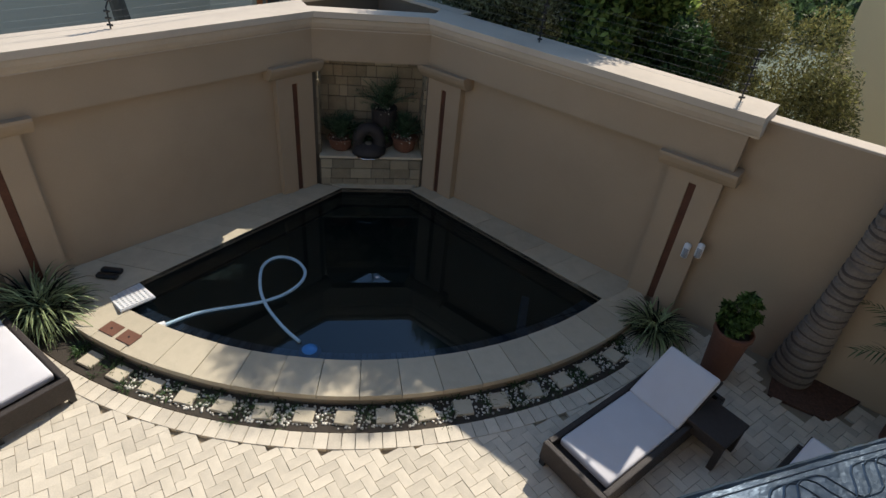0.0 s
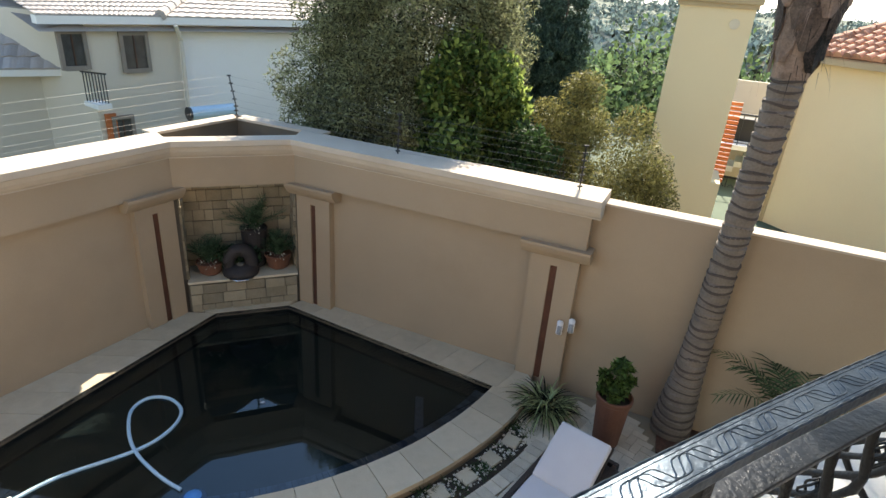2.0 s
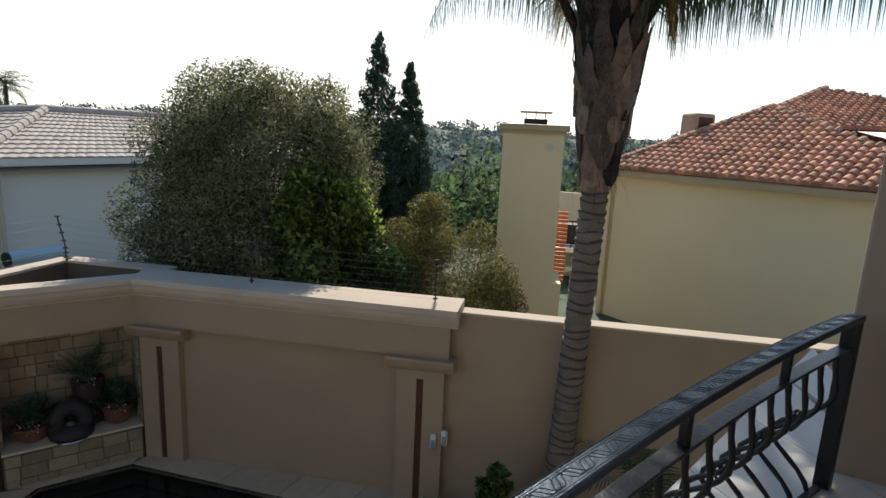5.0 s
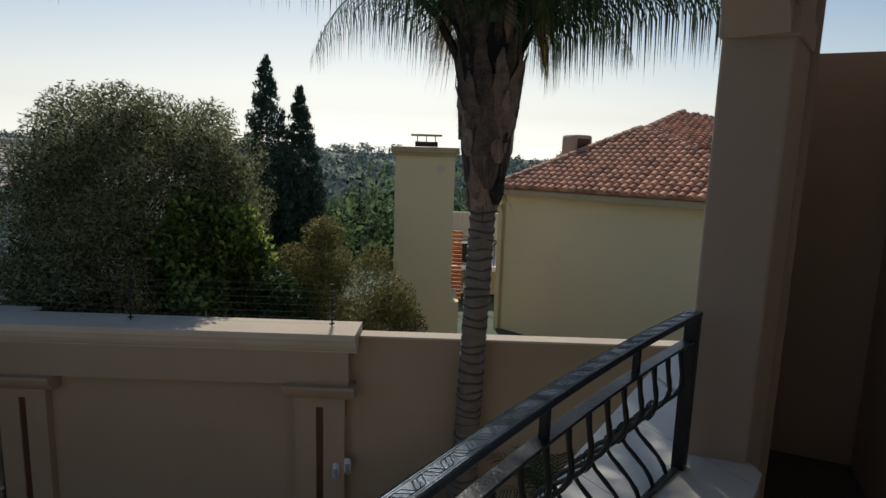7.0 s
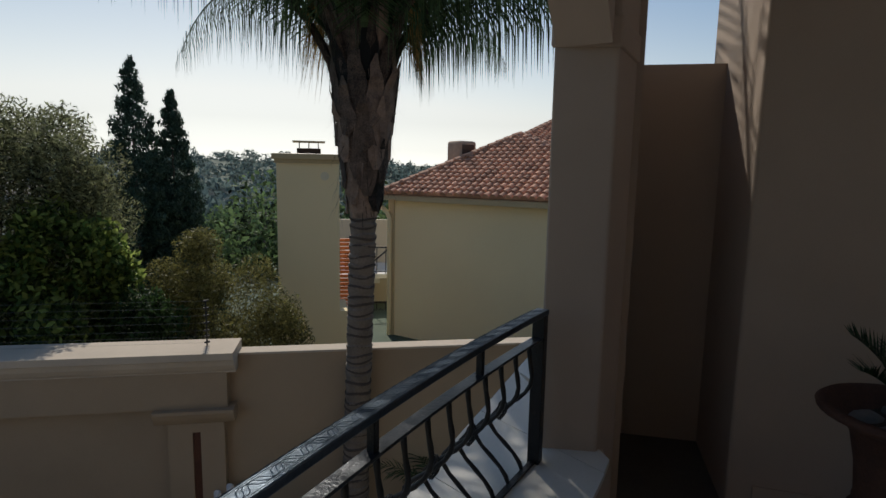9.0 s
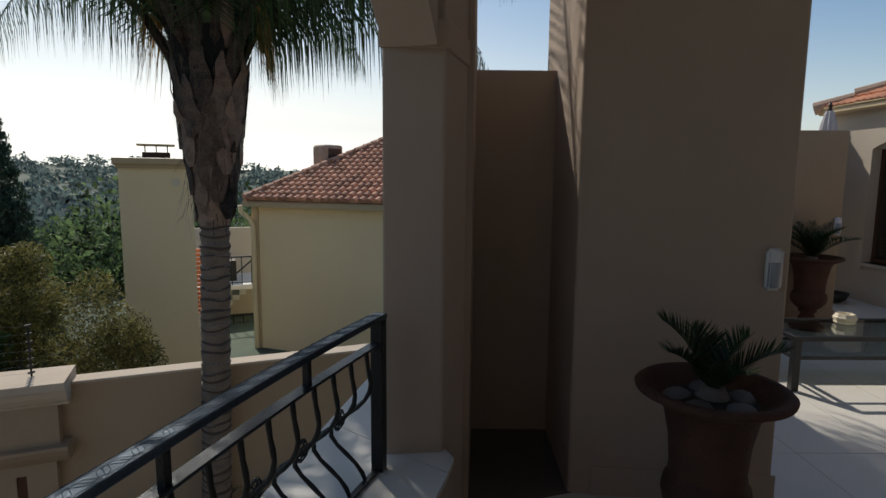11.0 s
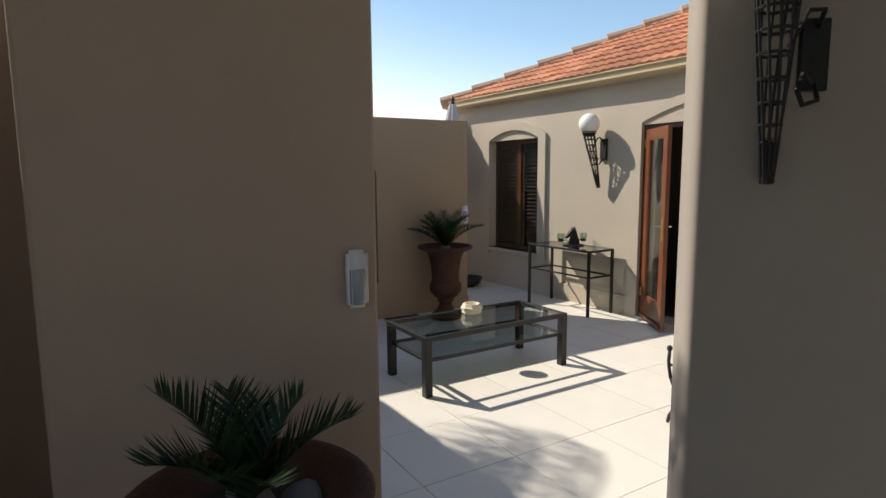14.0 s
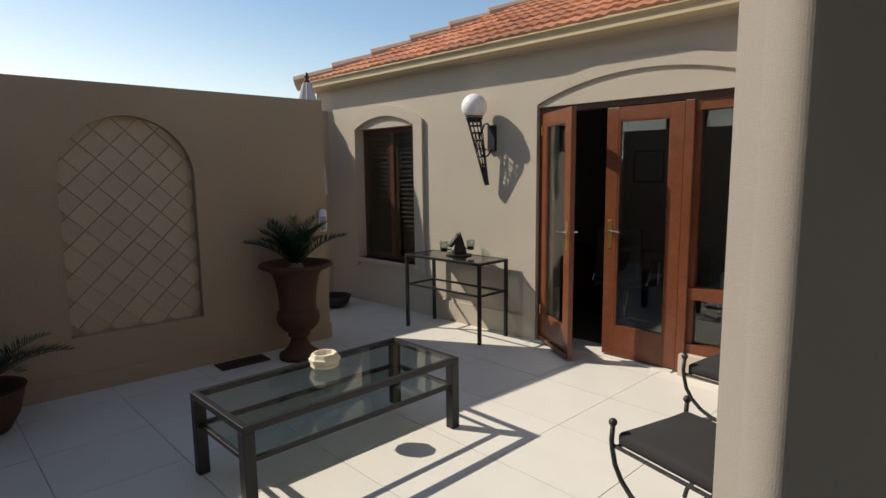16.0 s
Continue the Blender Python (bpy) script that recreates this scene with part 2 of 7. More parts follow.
GREY_STONE = material("grey_river_stone", (0.15, 0.142, 0.135), 0.7, vary=0.25, scale=14, fine=60, random_amount=0.3)
CONSOLE_GLASS = glass("smoked_glass", (0.60, 0.66, 0.66), clear=0.55)
# alcove floor colour is darkened for the little light that reaches it
ALCOVE_FLOOR = material("shade_darkened_alcove_floor", (0.11, 0.095, 0.08), 0.9, vary=0.2, scale=4, bump=0.2)
# lamp wall: its skylit shade is put into a greyer, darker stucco copy
STUCCO_SHADE = material("shaded_stucco", (0.33, 0.295, 0.26), 0.92, vary=0.08, scale=1.5, fine=420, bump=0.17, dirt=(0.27, 0.24, 0.21), dirt_amount=0.25, spec=0.2)
SHUTTER_GLASS = glass("dark_window_pane", (0.8, 0.85, 0.83), clear=0.8)
GROUND = material("garden_ground", (0.16, 0.15, 0.09), 0.95, vary=0.3, scale=0.4, fine=8, bump=0.3)
PANE = glass("window_pane", (0.9, 0.95, 0.93), clear=0.85)
TABLE_GLASS = glass("table_glass", (0.88, 0.94, 0.91), clear=0.93)
# the gloss tint puts the blue of the reflected sky into the water
WATER = glass("pool_water", (0.75, 0.85, 1.0), rough=0.0, clear=0.33, sheen=0.055, gloss=(0.70, 0.88, 1.0))



# ---- building helpers ----
def part(name, bm, mat, parent=None, label="", smooth=False, bevel=0.0):
    """Links a bmesh as one mesh object, under a thing or part if one is given."""
    bmesh.ops.recalc_face_normals(bm, faces=bm.faces[:])
    me = bpy.data.meshes.new(name)
    bm.to_mesh(me)
    bm.free()
    me.materials.append(mat)
    if smooth:
        for poly in me.polygons:
            poly.use_smooth = True
    ob = new(name, me)
    if parent is not None:
        ob.parent = parent
    if label:
        ob["label"] = label
    if bevel:
        bv = ob.modifiers.new("bevel", "BEVEL")
        bv.width, bv.segments, bv.limit_method = bevel, 2, "ANGLE"
    return ob


def quads(name, verts, faces, mat, parent=None, label="", smooth=False):
    """Links a large mesh from arrays."""
    me = bpy.data.meshes.new(name)
    me.from_pydata([tuple(v) for v in verts], [], [tuple(f) for f in faces])
    me.update()
    me.materials.append(mat)
    if smooth:
        me.polygons.foreach_set("use_smooth", [True] * len(me.polygons))
    ob = new(name, me)
    if parent is not None:
        ob.parent = parent
    if label:
        ob["label"] = label
    return ob


def thing(name, label, category, at=(0, 0, 0), group="", kind="", turn=0.0):
    ob = new(name)
    ob.empty_display_size = 0.1
    ob.matrix_basis = pose(*at, 0, 0, turn)
    return tagged(ob, label, category, group, kind)


def hexa(bm, p):
    v = [bm.verts.new(q) for q in p]
    for f in ((0, 1, 2, 3), (7, 6, 5, 4), (0, 4, 5, 1), (1, 5, 6, 2), (2, 6, 7, 3), (3, 7, 4, 0)):
        bm.faces.new([v[i] for i in f])
    return bm


def box(lo, hi, bm=None, m=None):
    bm = bm or bmesh.new()
    (x0, y0, z0), (x1, y1, z1) = lo, hi
    p = [Vector(q) for q in ((x0, y0, z0), (x1, y0, z0), (x1, y1, z0), (x0, y1, z0), (x0, y0, z1), (x1, y0, z1), (x1, y1, z1), (x0, y1, z1))]
    return hexa(bm, [m @ q for q in p] if m else p)


def prism(poly, z0, z1, bm=None):
    """An upright prism over a polygon in plan."""
    bm = bm or bmesh.new()
    a = [bm.verts.new((x, y, z0)) for x, y in poly]
    b = [bm.verts.new((x, y, z1)) for x, y in poly]
    bm.faces.new(a[::-1])
    bm.faces.new(b)
    for i in range(len(poly)):
        j = (i + 1) % len(poly)
        bm.faces.new((a[i], a[j], b[j], b[i]))
    return bm


class Wall:
    """A frame on a wall: s to the right as one faces it, out towards the viewer, z up."""

    def __init__(self, origin, way):
        k = math.hypot(*way)
        self.o, self.d = Vector((*origin, 0)), Vector((way[0] / k, way[1] / k, 0))
        self.n = Vector((self.d.y, -self.d.x, 0))

    def p(self, s, out, z):
        return self.o + self.d * s + self.n * out + Vector((0, 0, z))

    def box(self, s0, s1, o0, o1, z0, z1, bm=None):
        bm = bm or bmesh.new()
        return hexa(bm, [self.p(s0, o0, z0), self.p(s1, o0, z0), self.p(s1, o1, z0), self.p(s0, o1, z0), self.p(s0, o0, z1), self.p(s1, o0, z1), self.p(s1, o1, z1), self.p(s0, o1, z1)])

    def mould(self, profile, s0, s1, bm=None, k0=0.0, k1=0.0):
        """A profile of (out, z) drawn along the wall; k0, k1 mitre its ends."""
        bm = bm or bmesh.new()
        a = [bm.verts.new(self.p(s0 + k0 * o, o, z)) for o, z in profile]
        b = [bm.verts.new(self.p(s1 + k1 * o, o, z)) for o, z in profile]
        n = len(profile)
        for i in range(n):
            bm.faces.new((a[i], a[(i + 1) % n], b[(i + 1) % n], b[i]))
        bm.faces.new(a[::-1])
        bm.faces.new(b)
        return bm

    def plate(self, outline, o0, o1, bm=None):
        """A plate with an outline of (s, z), between two depths."""
        bm = bm or bmesh.new()
        a = [bm.verts.new(self.p(s, o0, z)) for s, z in outline]
        b = [bm.verts.new(self.p(s, o1, z)) for s, z in outline]
        n = len(outline)
        for i in range(n):
            bm.faces.new((a[i], a[(i + 1) % n], b[(i + 1) % n], b[i]))
        bm.faces.new(a[::-1])
        bm.faces.new(b)
        return bm

    def ring(self, outer, inner, o0, o1, bm=None):
        """A frame between two outlines with the same number of points, open at the ends of the lists."""
        bm = bm or bmesh.new()
        vs = [[bm.verts.new(self.p(s, o, z)) for s, z in line] for line in (outer, inner) for o in (o0, o1)]
        for i in range(len(outer) - 1):
            for u, w in ((0, 1), (1, 3), (3, 2), (2, 0)):
                bm.faces.new((vs[u][i], vs[u][i + 1], vs[w][i + 1], vs[w][i]))
        for i in (0, -1):
            bm.faces.new((vs[0][i], vs[1][i], vs[3][i], vs[2][i]))
        return bm

    def matrix(self, s, out, z):
        """A pose with x along the wall, y into the wall, z up."""
        m = Matrix((self.d, -self.n, Vector((0, 0, 1)))).transposed().to_4x4()
        m.translation = self.p(s, out, z)
        return m


def tube(points, r, seg=8, bm=None, taper=None, closed=False):
    """A round bar along points."""
    bm = bm or bmesh.new()
    pts = [Vector(q) for q in points]
    rings, up = [], None
    for i, q in enumerate(pts):
        a, b = pts[max(i - 1, 0)], pts[min(i + 1, len(pts) - 1)]
        if closed:
            a, b = pts[i - 1], pts[(i + 1) % len(pts)]
        t = (b - a).normalized()
        if up is None:
            up = Vector((0, 0, 1)) if abs(t.z) < 0.9 else Vector((1, 0, 0))
        u = (up - t * up.dot(t)).normalized()
        up = u
        w = t.cross(u)
        rr = r if taper is None else r * taper[i]
        rings.append([bm.verts.new(q + (u * math.cos(k * math.tau / seg) + w * math.sin(k * math.tau / seg)) * rr) for k in range(seg)])
    for i in range(len(rings) - (0 if closed else 1)):
        a, b = rings[i], rings[(i + 1) % len(rings)]
        for k in range(seg):
            bm.faces.new((a[k], a[(k + 1) % seg], b[(k + 1) % seg], b[k]))
    if not closed:
        bm.faces.new(rings[0][::-1])
        bm.faces.new(rings[-1])
    return bm


def lathe(profile, seg=32, at=(0, 0, 0), bm=None, m=None):
    """A turned shape from (radius, height) pairs."""
    bm = bm or bmesh.new()
    at = Vector(at)
    rings = []
    for r, z in profile:
        ring = []
        for k in range(seg):
            q = at + Vector((r * math.cos(k * math.tau / seg), r * math.sin(k * math.tau / seg), z))
            ring.append(bm.verts.new(m @ q if m else q))
        rings.append(ring)
    for a, b in zip(rings, rings[1:]):
        for k in range(seg):
            bm.faces.new((a[k], a[(k + 1) % seg], b[(k + 1) % seg], b[k]))
    bm.faces.new(rings[0][::-1])
    bm.faces.new(rings[-1])
    return bm


def arch(s0, s1, z_spring, rise, n=16):
    """Points of a segmental arch from s0 to s1."""
    w = abs(s1 - s0) / 2
    r = (w * w + rise * rise) / (2 * rise)
    c = (s0 + s1) / 2
    a0 = math.asin(min(1, w / r))
    if rise > w:
        a0 = math.pi - a0
    sign = 1 if s1 > s0 else -1
    return [(c + sign * r * math.sin(-a0 + 2 * a0 * i / n), z_spring - (r - rise) + r * math.cos(-a0 + 2 * a0 * i / n)) for i in range(n + 1)]


# ---- levels ----
LOW = -3.20          # garden paving
COP = -3.08          # top of the pool coping
FLOOR = 0.0          # terrace

# ---- ground out to the horizon ----
gx, verts, faces = [-2200, -900, -400, -200, -120, -80, -50, -30, -14, 0, 14, 30, 50, 80, 120, 200, 300, 450, 700, 1100, 2200], [], []
for y in gx:
    for x in gx:
        d = math.hypot(x, y)
        z = LOW - 0.25
        if y > 10 or x > 10:
            fall = max(0.0, min(1.0, (d - 22) / 60))
            z -= 7 * fall
        rise = max(0.0, min(1.0, (d - 170) / 330))
        z += rise * rise * (3 - 2 * rise) * (15 + 4.5 * noise.noise((x * 0.006, y * 0.006, 3)))
        verts.append((x, y, z))
N = len(gx)
for j in range(N - 1):
    for i in range(N - 1):
        faces.append((j * N + i, j * N + i + 1, (j + 1) * N + i + 1, (j + 1) * N + i))
tagged(quads("ground", verts, faces, FAR_HILL, smooth=True), "wooded ground that falls away and rises to low hills", "ground", kind="structure")

# ---- garden walls round the pool ----
RW = Wall((-0.24, 8.15), (0.81, -0.586))       # right-hand garden wall, face of its columns
LW = Wall((-2.31, 7.80), (0.645, 0.765))       # left-hand garden wall
CAP_PROFILE = [(-0.42, -0.52), (-0.42, -0.38), (0.17, -0.38), (0.17, -0.46), (0.12, -0.48), (0.11, -0.54), (0.07, -0.60), (0.03, -0.63), (0.03, -0.65), (-0.42, -0.65)]


NA, NB = Vector((-2.11, 8.02, 0)), Vector((-0.45, 8.32, 0))
NW = Wall((NA.x, NA.y), (NB.x - NA.x, NB.y - NA.y))      # the niche across the corner
NLEN = (NB - NA).length


def meet(a, b, out=0.0):
    """How far along wall a its line, set out by so much, crosses that of wall b."""
    gap = b.p(0, out, 0) - a.p(0, out, 0)
    return gap.dot(b.n) / a.d.dot(b.n)


def slot_column(wall, parent, s, w, z1=-1.25):
    """A column with an upright timber strip set into a slot."""
    bm = bmesh.new()
    wall.box(s - w, s - 0.045, -0.30, 0.0, LOW - 0.1, z1, bm)
    wall.box(s + 0.045, s + w, -0.30, 0.0, LOW - 0.1, z1, bm)
    wall.box(s - 0.045, s + 0.045, -0.30, 0.0, -1.37, z1, bm)
    wall.box(s - 0.045, s + 0.045, -0.30, -0.05, LOW - 0.1, -1.37, bm)
    part("column", bm, STUCCO_POOL, parent)
    part("timber_strip", wall.box(s - 0.043, s + 0.043, -0.048, -0.020, COP, -1.375), SLOT_WOOD, parent, "rust-red timber strip")
    prof = [(-0.30, -1.25), (0.02, -1.25), (0.05, -1.22), (0.09, -1.17), (0.125, -1.10), (0.125, -1.065), (-0.30, -1.065)]
    part("capital", wall.mould(prof, s - w - 0.13, s + w + 0.13), STUCCO_POOL, parent, smooth=False)


wall_right = tagged(new("wall_east"), "beige plastered garden wall with moulded cap and columns", "wall", kind="structure")
part("panel", RW.box(0.20, 3.6, -0.42, -0.12, LOW - 0.1, -1.065), STUCCO_POOL, wall_right)
r0, rk = meet(RW, NW), meet(RW, NW, 1.0) - meet(RW, NW)
part("band", RW.mould([(-0.42, -1.065), (0.03, -1.065), (0.03, -0.645), (-0.42, -0.645)], r0, 4.10, k0=rk), STUCCO_POOL, wall_right)
part("cap", RW.mould(CAP_PROFILE, r0, 4.20, k0=rk), CAP, wall_right, "pale plaster cap with a cove moulding")
slot_column(RW, wall_right, 0.02, 0.30)
slot_column(RW, wall_right, 3.74, 0.31)

wall_left = tagged(new("wall_west"), "beige plastered garden wall with moulded cap and columns", "wall", kind="structure")
l1, lk = meet(LW, NW), meet(LW, NW, 1.0) - meet(LW, NW)
part("panel", LW.box(-3.6, -0.2, -0.42, -0.10, LOW - 0.1, -1.10), STUCCO_POOL, wall_left)
part("band", LW.mould([(-0.42, -1.10), (0.03, -1.10), (0.03, -0.645), (-0.42, -0.645)], -7.0, l1, k1=lk), STUCCO_POOL, wall_left)
part("cap", LW.mould(CAP_PROFILE, -7.2, l1, k1=lk), CAP, wall_left, "pale plaster cap with a cove moulding")
part("panel", LW.box(-9.0, -3.6, -0.42, -0.10, LOW - 0.1, -1.10), STUCCO_POOL, wall_left)
slot_column(LW, wall_left, -0.02, 0.30)
slot_column(LW, wall_left, -3.68, 0.31)

# lower wall that runs on behind the palm
wall_low = tagged(new("wall_south_east"), "lower beige garden wall with a pale coping", "wall", kind="structure")
part("panel", RW.box(3.95, 9.6, -0.36, -0.14, LOW - 0.1, -0.505), STUCCO_POOL, wall_low)
part("cap", RW.box(4.11, 9.6, -0.37, -0.13, -0.505, -0.475), CAP, wall_low, "pale plaster coping", bevel=0.008)

# fountain niche across the corner
niche = tagged(new("wall_niche"), "stone-lined fountain niche across the corner of the garden wall", "wall", kind="structure")
n0, n1 = meet(NW, LW), meet(NW, RW)
nk0, nk1 = meet(NW, LW, 1.0) - n0, meet(NW, RW, 1.0) - n1
part("band", NW.mould([(-0.12, -1.07), (0.03, -1.07), (0.03, -0.645), (-0.12, -0.645)], n0, n1, k0=nk0, k1=nk1), STUCCO_POOL, niche)
part("cap", NW.mould([(max(o, -0.10), z) for o, z in CAP_PROFILE], n0, n1, k0=nk0, k1=nk1), CAP, niche, "pale plaster cap with a cove moulding")
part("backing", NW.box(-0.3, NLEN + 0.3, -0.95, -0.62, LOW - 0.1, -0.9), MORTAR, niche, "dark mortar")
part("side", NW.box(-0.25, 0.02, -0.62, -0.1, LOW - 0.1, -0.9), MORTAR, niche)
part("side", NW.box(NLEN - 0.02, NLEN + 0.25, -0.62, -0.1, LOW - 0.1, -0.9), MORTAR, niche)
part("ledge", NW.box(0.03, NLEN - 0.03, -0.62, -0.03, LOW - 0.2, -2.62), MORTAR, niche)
part("ledge_top", NW.box(0.03, NLEN - 0.03, -0.6, 0.0, -2.62, -2.58), COPING, niche, bevel=0.01)

# the outer corner of the wall, behind the niche
corner = tagged(new("wall_corner"), "outer corner of the garden wall behind the niche", "wall", kind="structure")
for (xa, ya), (xb, yb) in (((-2.36, 8.42), (-1.42, 9.55)), ((-1.42, 9.55), (-0.16, 8.62))):
    CW = Wall((xa, ya), (xb - xa, yb - ya))
    cl = math.hypot(xb - xa, yb - ya)
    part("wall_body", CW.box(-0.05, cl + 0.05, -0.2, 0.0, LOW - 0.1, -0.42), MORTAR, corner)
    part("cap", CW.box(-0.05, cl + 0.1, -0.22, 0.03, -0.42, -0.384), CAP, corner)

# ---- pool ----
PC, PR_OUT, PR_IN = (-1.45, 9.16), 5.38, 4.93
P_L, P_R, P_BL, P_BR = (-3.80, 4.93), (2.18, 5.80), (-1.72, 7.98), (-0.64, 8.16)


def on_arc(r, a):
    return (PC[0] + r * math.sin(a), PC[1] - r * math.cos(a))


A0, A1 = math.atan2(-3.62 + 1.45, 9.16 - 4.75), math.atan2(2.18 + 1.45, 9.16 - 5.80)
front = [on_arc(PR_IN, A0 + (A1 - A0) * i / 40) for i in range(41)]
outline = front + [P_R, P_BR, P_BL, (-3.72, 5.06)]
pool = tagged(new("pool"), "dark plastered swimming pool with still black water", "pool", kind="structure")
bm = bmesh.new()
top = [bm.verts.new((x, y, COP - 0.01)) for x, y in outline]
bot = [bm.verts.new((x, y, COP - 1.6)) for x, y in outline]
for i in range(len(outline)):
    j = (i + 1) % len(outline)
    bm.faces.new((top[i], top[j], bot[j], bot[i]))
bm.faces.new(bot)
part("shell", bm, POOL_SHELL, pool)
bm = bmesh.new()
bm.faces.new([bm.verts.new((x, y, COP - 0.075)) for x, y in outline])
water = tagged(part("water", bm, WATER), "still dark pool water", "water", kind="structure")

# garden paving bed, with a hole for the pool
bm = bmesh.new()
ring_out = [on_arc(PR_OUT - 0.03, A0 - 0.1 + (A1 - A0 + 0.2) * i / 40) for i in range(41)]
bed = [(-9.5, -1.5), (7.5, -1.5), (9.5, 3.0), (2.6, 6.4)] + ring_out[::-1] + [(-5.0, 5.4), (-9.5, 2.0)]
bm.faces.new([bm.verts.new((x, y, LOW - 0.035)) for x, y in bed])
paving = tagged(part("pavement", bm, SAND), "beige clay brick paving laid in a herringbone bond", "paving", kind="structure")

# ---- terrace ----
LEDGE = 0.51         # top of the parapet's tiled ledge
RAIL = Wall((0.16, 0.23), (1.98, 0.57))      # the chord of the balustrade
RAIL_END = 2.07
floor = tagged(new("floor"), "large pale porcelain floor tiles with thin grey joints", "floor", kind="structure")
part("floor_bed", prism([(-6.0, -9.0), (13.5, -9.0), (14.5, 2.0), (6.9, 2.05), (4.2, 1.3), (3.0, 1.15), (2.3, 0.75), (0.1, 0.10), (-3.5, -0.95), (-6, -1.4)], -0.35, -0.006), GROUT, floor)

parapet = tagged(new("parapet"), "low parapet under the balustrade with a pale tiled ledge", "parapet", kind="structure")


def rail_bow(s):
    """The small outward bow of the balustrade."""
    if s < 0.1:
        return -0.0046 - 0.0945 * (0.1 - s)
    return 0.045 * (1 - (s - 1.15) ** 2)


part("parapet_wall", prism([(-4.2, -1.25), (-4.2, -0.8), (-0.2, 0.22), (1.5, 0.88), (3.6, 1.62), (3.0, 1.1), (2.40, 0.60), (0.23, -0.04)], -4.4, LEDGE - 0.028), STUCCO, parapet)


def ledge_x(k):
    """Two points across the ledge at a joint."""
    if k < 0:
        return Vector((0.10 + k * 0.8, -0.07 + k * 0.24, 0)), Vector((-0.06 + k * 0.8, 0.37 + k * 0.27, 0))
    return Vector((0.10 + k * 0.545, -0.07 + k * 0.157, 0)), Vector((-0.06 + k * 0.61, 0.37 + k * 0.232, 0))


for k in range(-5, 6):
    (a0, b0), (a1, b1) = ledge_x(k), ledge_x(k + 1)
    if k == 4:
        a0, a1 = Vector((2.28, 0.56, 0)), Vector((2.40, 0.60, 0))
    if k == 5:
        a0, a1 = Vector((2.80, 1.10, 0)), Vector((3.20, 1.35, 0))
    e = (a1 - a0).normalized() * 0.003
    bm = bmesh.new()
    low = [a0 + e, a1 - e, b1 - e, b0 + e]
    hexa(bm, [q + Vector((0, 0, LEDGE - 0.026)) for q in low] + [q + Vector((0, 0, LEDGE)) for q in low])
    part("ledge_tile", bm, TILE, parapet)

arch_wall = tagged(new("wall_arch"), "beige plastered arch wall over the balustrade", "wall", kind="structure")
soffit = arch(-3.6, RAIL_END + 0.13, 2.20, 1.30, 24)
bm = bmesh.new()
# built in strips, so that the arch is a true opening
for (s0, z0), (s1, z1) in zip(soffit, soffit[1:]):
    hexa(bm, [RAIL.p(s0, -0.03, z0), RAIL.p(s1, -0.03, z1), RAIL.p(s1, 0.19, z1), RAIL.p(s0, 0.19, z0), RAIL.p(s0, -0.03, 4.2), RAIL.p(s1, -0.03, 4.2), RAIL.p(s1, 0.19, 4.2), RAIL.p(s0, 0.19, 4.2)])
part("arch_panel", bm, STUCCO, arch_wall)
PILLAR = [RAIL.p(s, o, 0) for s, o in ((2.20, -0.04), (2.29, 0.20), (2.71, 0.20), (2.71, -0.04))]
part("pillar", prism([(q.x, q.y) for q in PILLAR], -0.1, 4.2), STUCCO, arch_wall, bevel=0.012)
part("impost", prism([(q.x, q.y) for q in (RAIL.p(2.185, -0.05, 0), RAIL.p(2.28, 0.212, 0), RAIL.p(2.70, 0.212, 0), RAIL.p(2.70, -0.05, 0))], 2.20, 2.32), STUCCO, arch_wall, bevel=0.01)
part("pillar", RAIL.box(-4.3, -3.6, -0.04, 0.26, -0.1, 4.2), STUCCO, arch_wall)

alcove = tagged(new("wall_alcove"), "narrow plastered alcove with a low back wall", "wall", kind="structure")
LA = Wall((2.80, 0.75), (0.85, 0.44))
swoop = [(0, -0.1), (1.1, -0.1), (1.1, 2.36)] + [(0.97 - 0.97 * k / 14, 2.36 + 1.75 * (k / 14) ** 1.7) for k in range(15)]
part("side", LA.plate(swoop, -0.22, 0.0), STUCCO, alcove)
BW = Wall((3.66, 1.18), (0.26, -0.42))
part("back", BW.box(-0.05, 0.52, -0.22, 0.0, -0.1, 2.36), STUCCO, alcove)
part("alcove_floor", prism([(2.78, 0.78), (3.26, 0.36), (4.3, 0.85), (4.2, 1.2), (3.70, 1.26)], -0.1, 0.006), ALCOVE_FLOOR, alcove, "alcove floor with shade in its colour")
PIER = Wall((3.25, 0.38), (0.47, -0.94))
pier = tagged(new("wall_pier"), "tall plain beige plastered pier", "wall", kind="structure")
PL = 1.055
back0, back1 = (4.27, 0.97), (4.42, 0.10)
c0, c1 = PIER.p(0, 0, 0), PIER.p(PL, 0, 0)
part("pier_body", prism([(c0.x, c0.y), (c1.x, c1.y), back1, back0], -0.1, 4.2), STUCCO, pier, bevel=0.015)
part("baseboard", PIER.box(0.12, PL + 0.012, 0.0, 0.012, 0.0, 0.16), STUCCO, pier)

LWALL = Wall((4.25, 0.22), (0.83, 0.555))
wall_north = tagged(new("wall_north"), "plain beige plastered patio wall", "wall", kind="structure")
part("wall_body", LWALL.box(0.0, 3.06, -0.22, 0.0, -0.1, 2.25), STUCCO, wall_north)

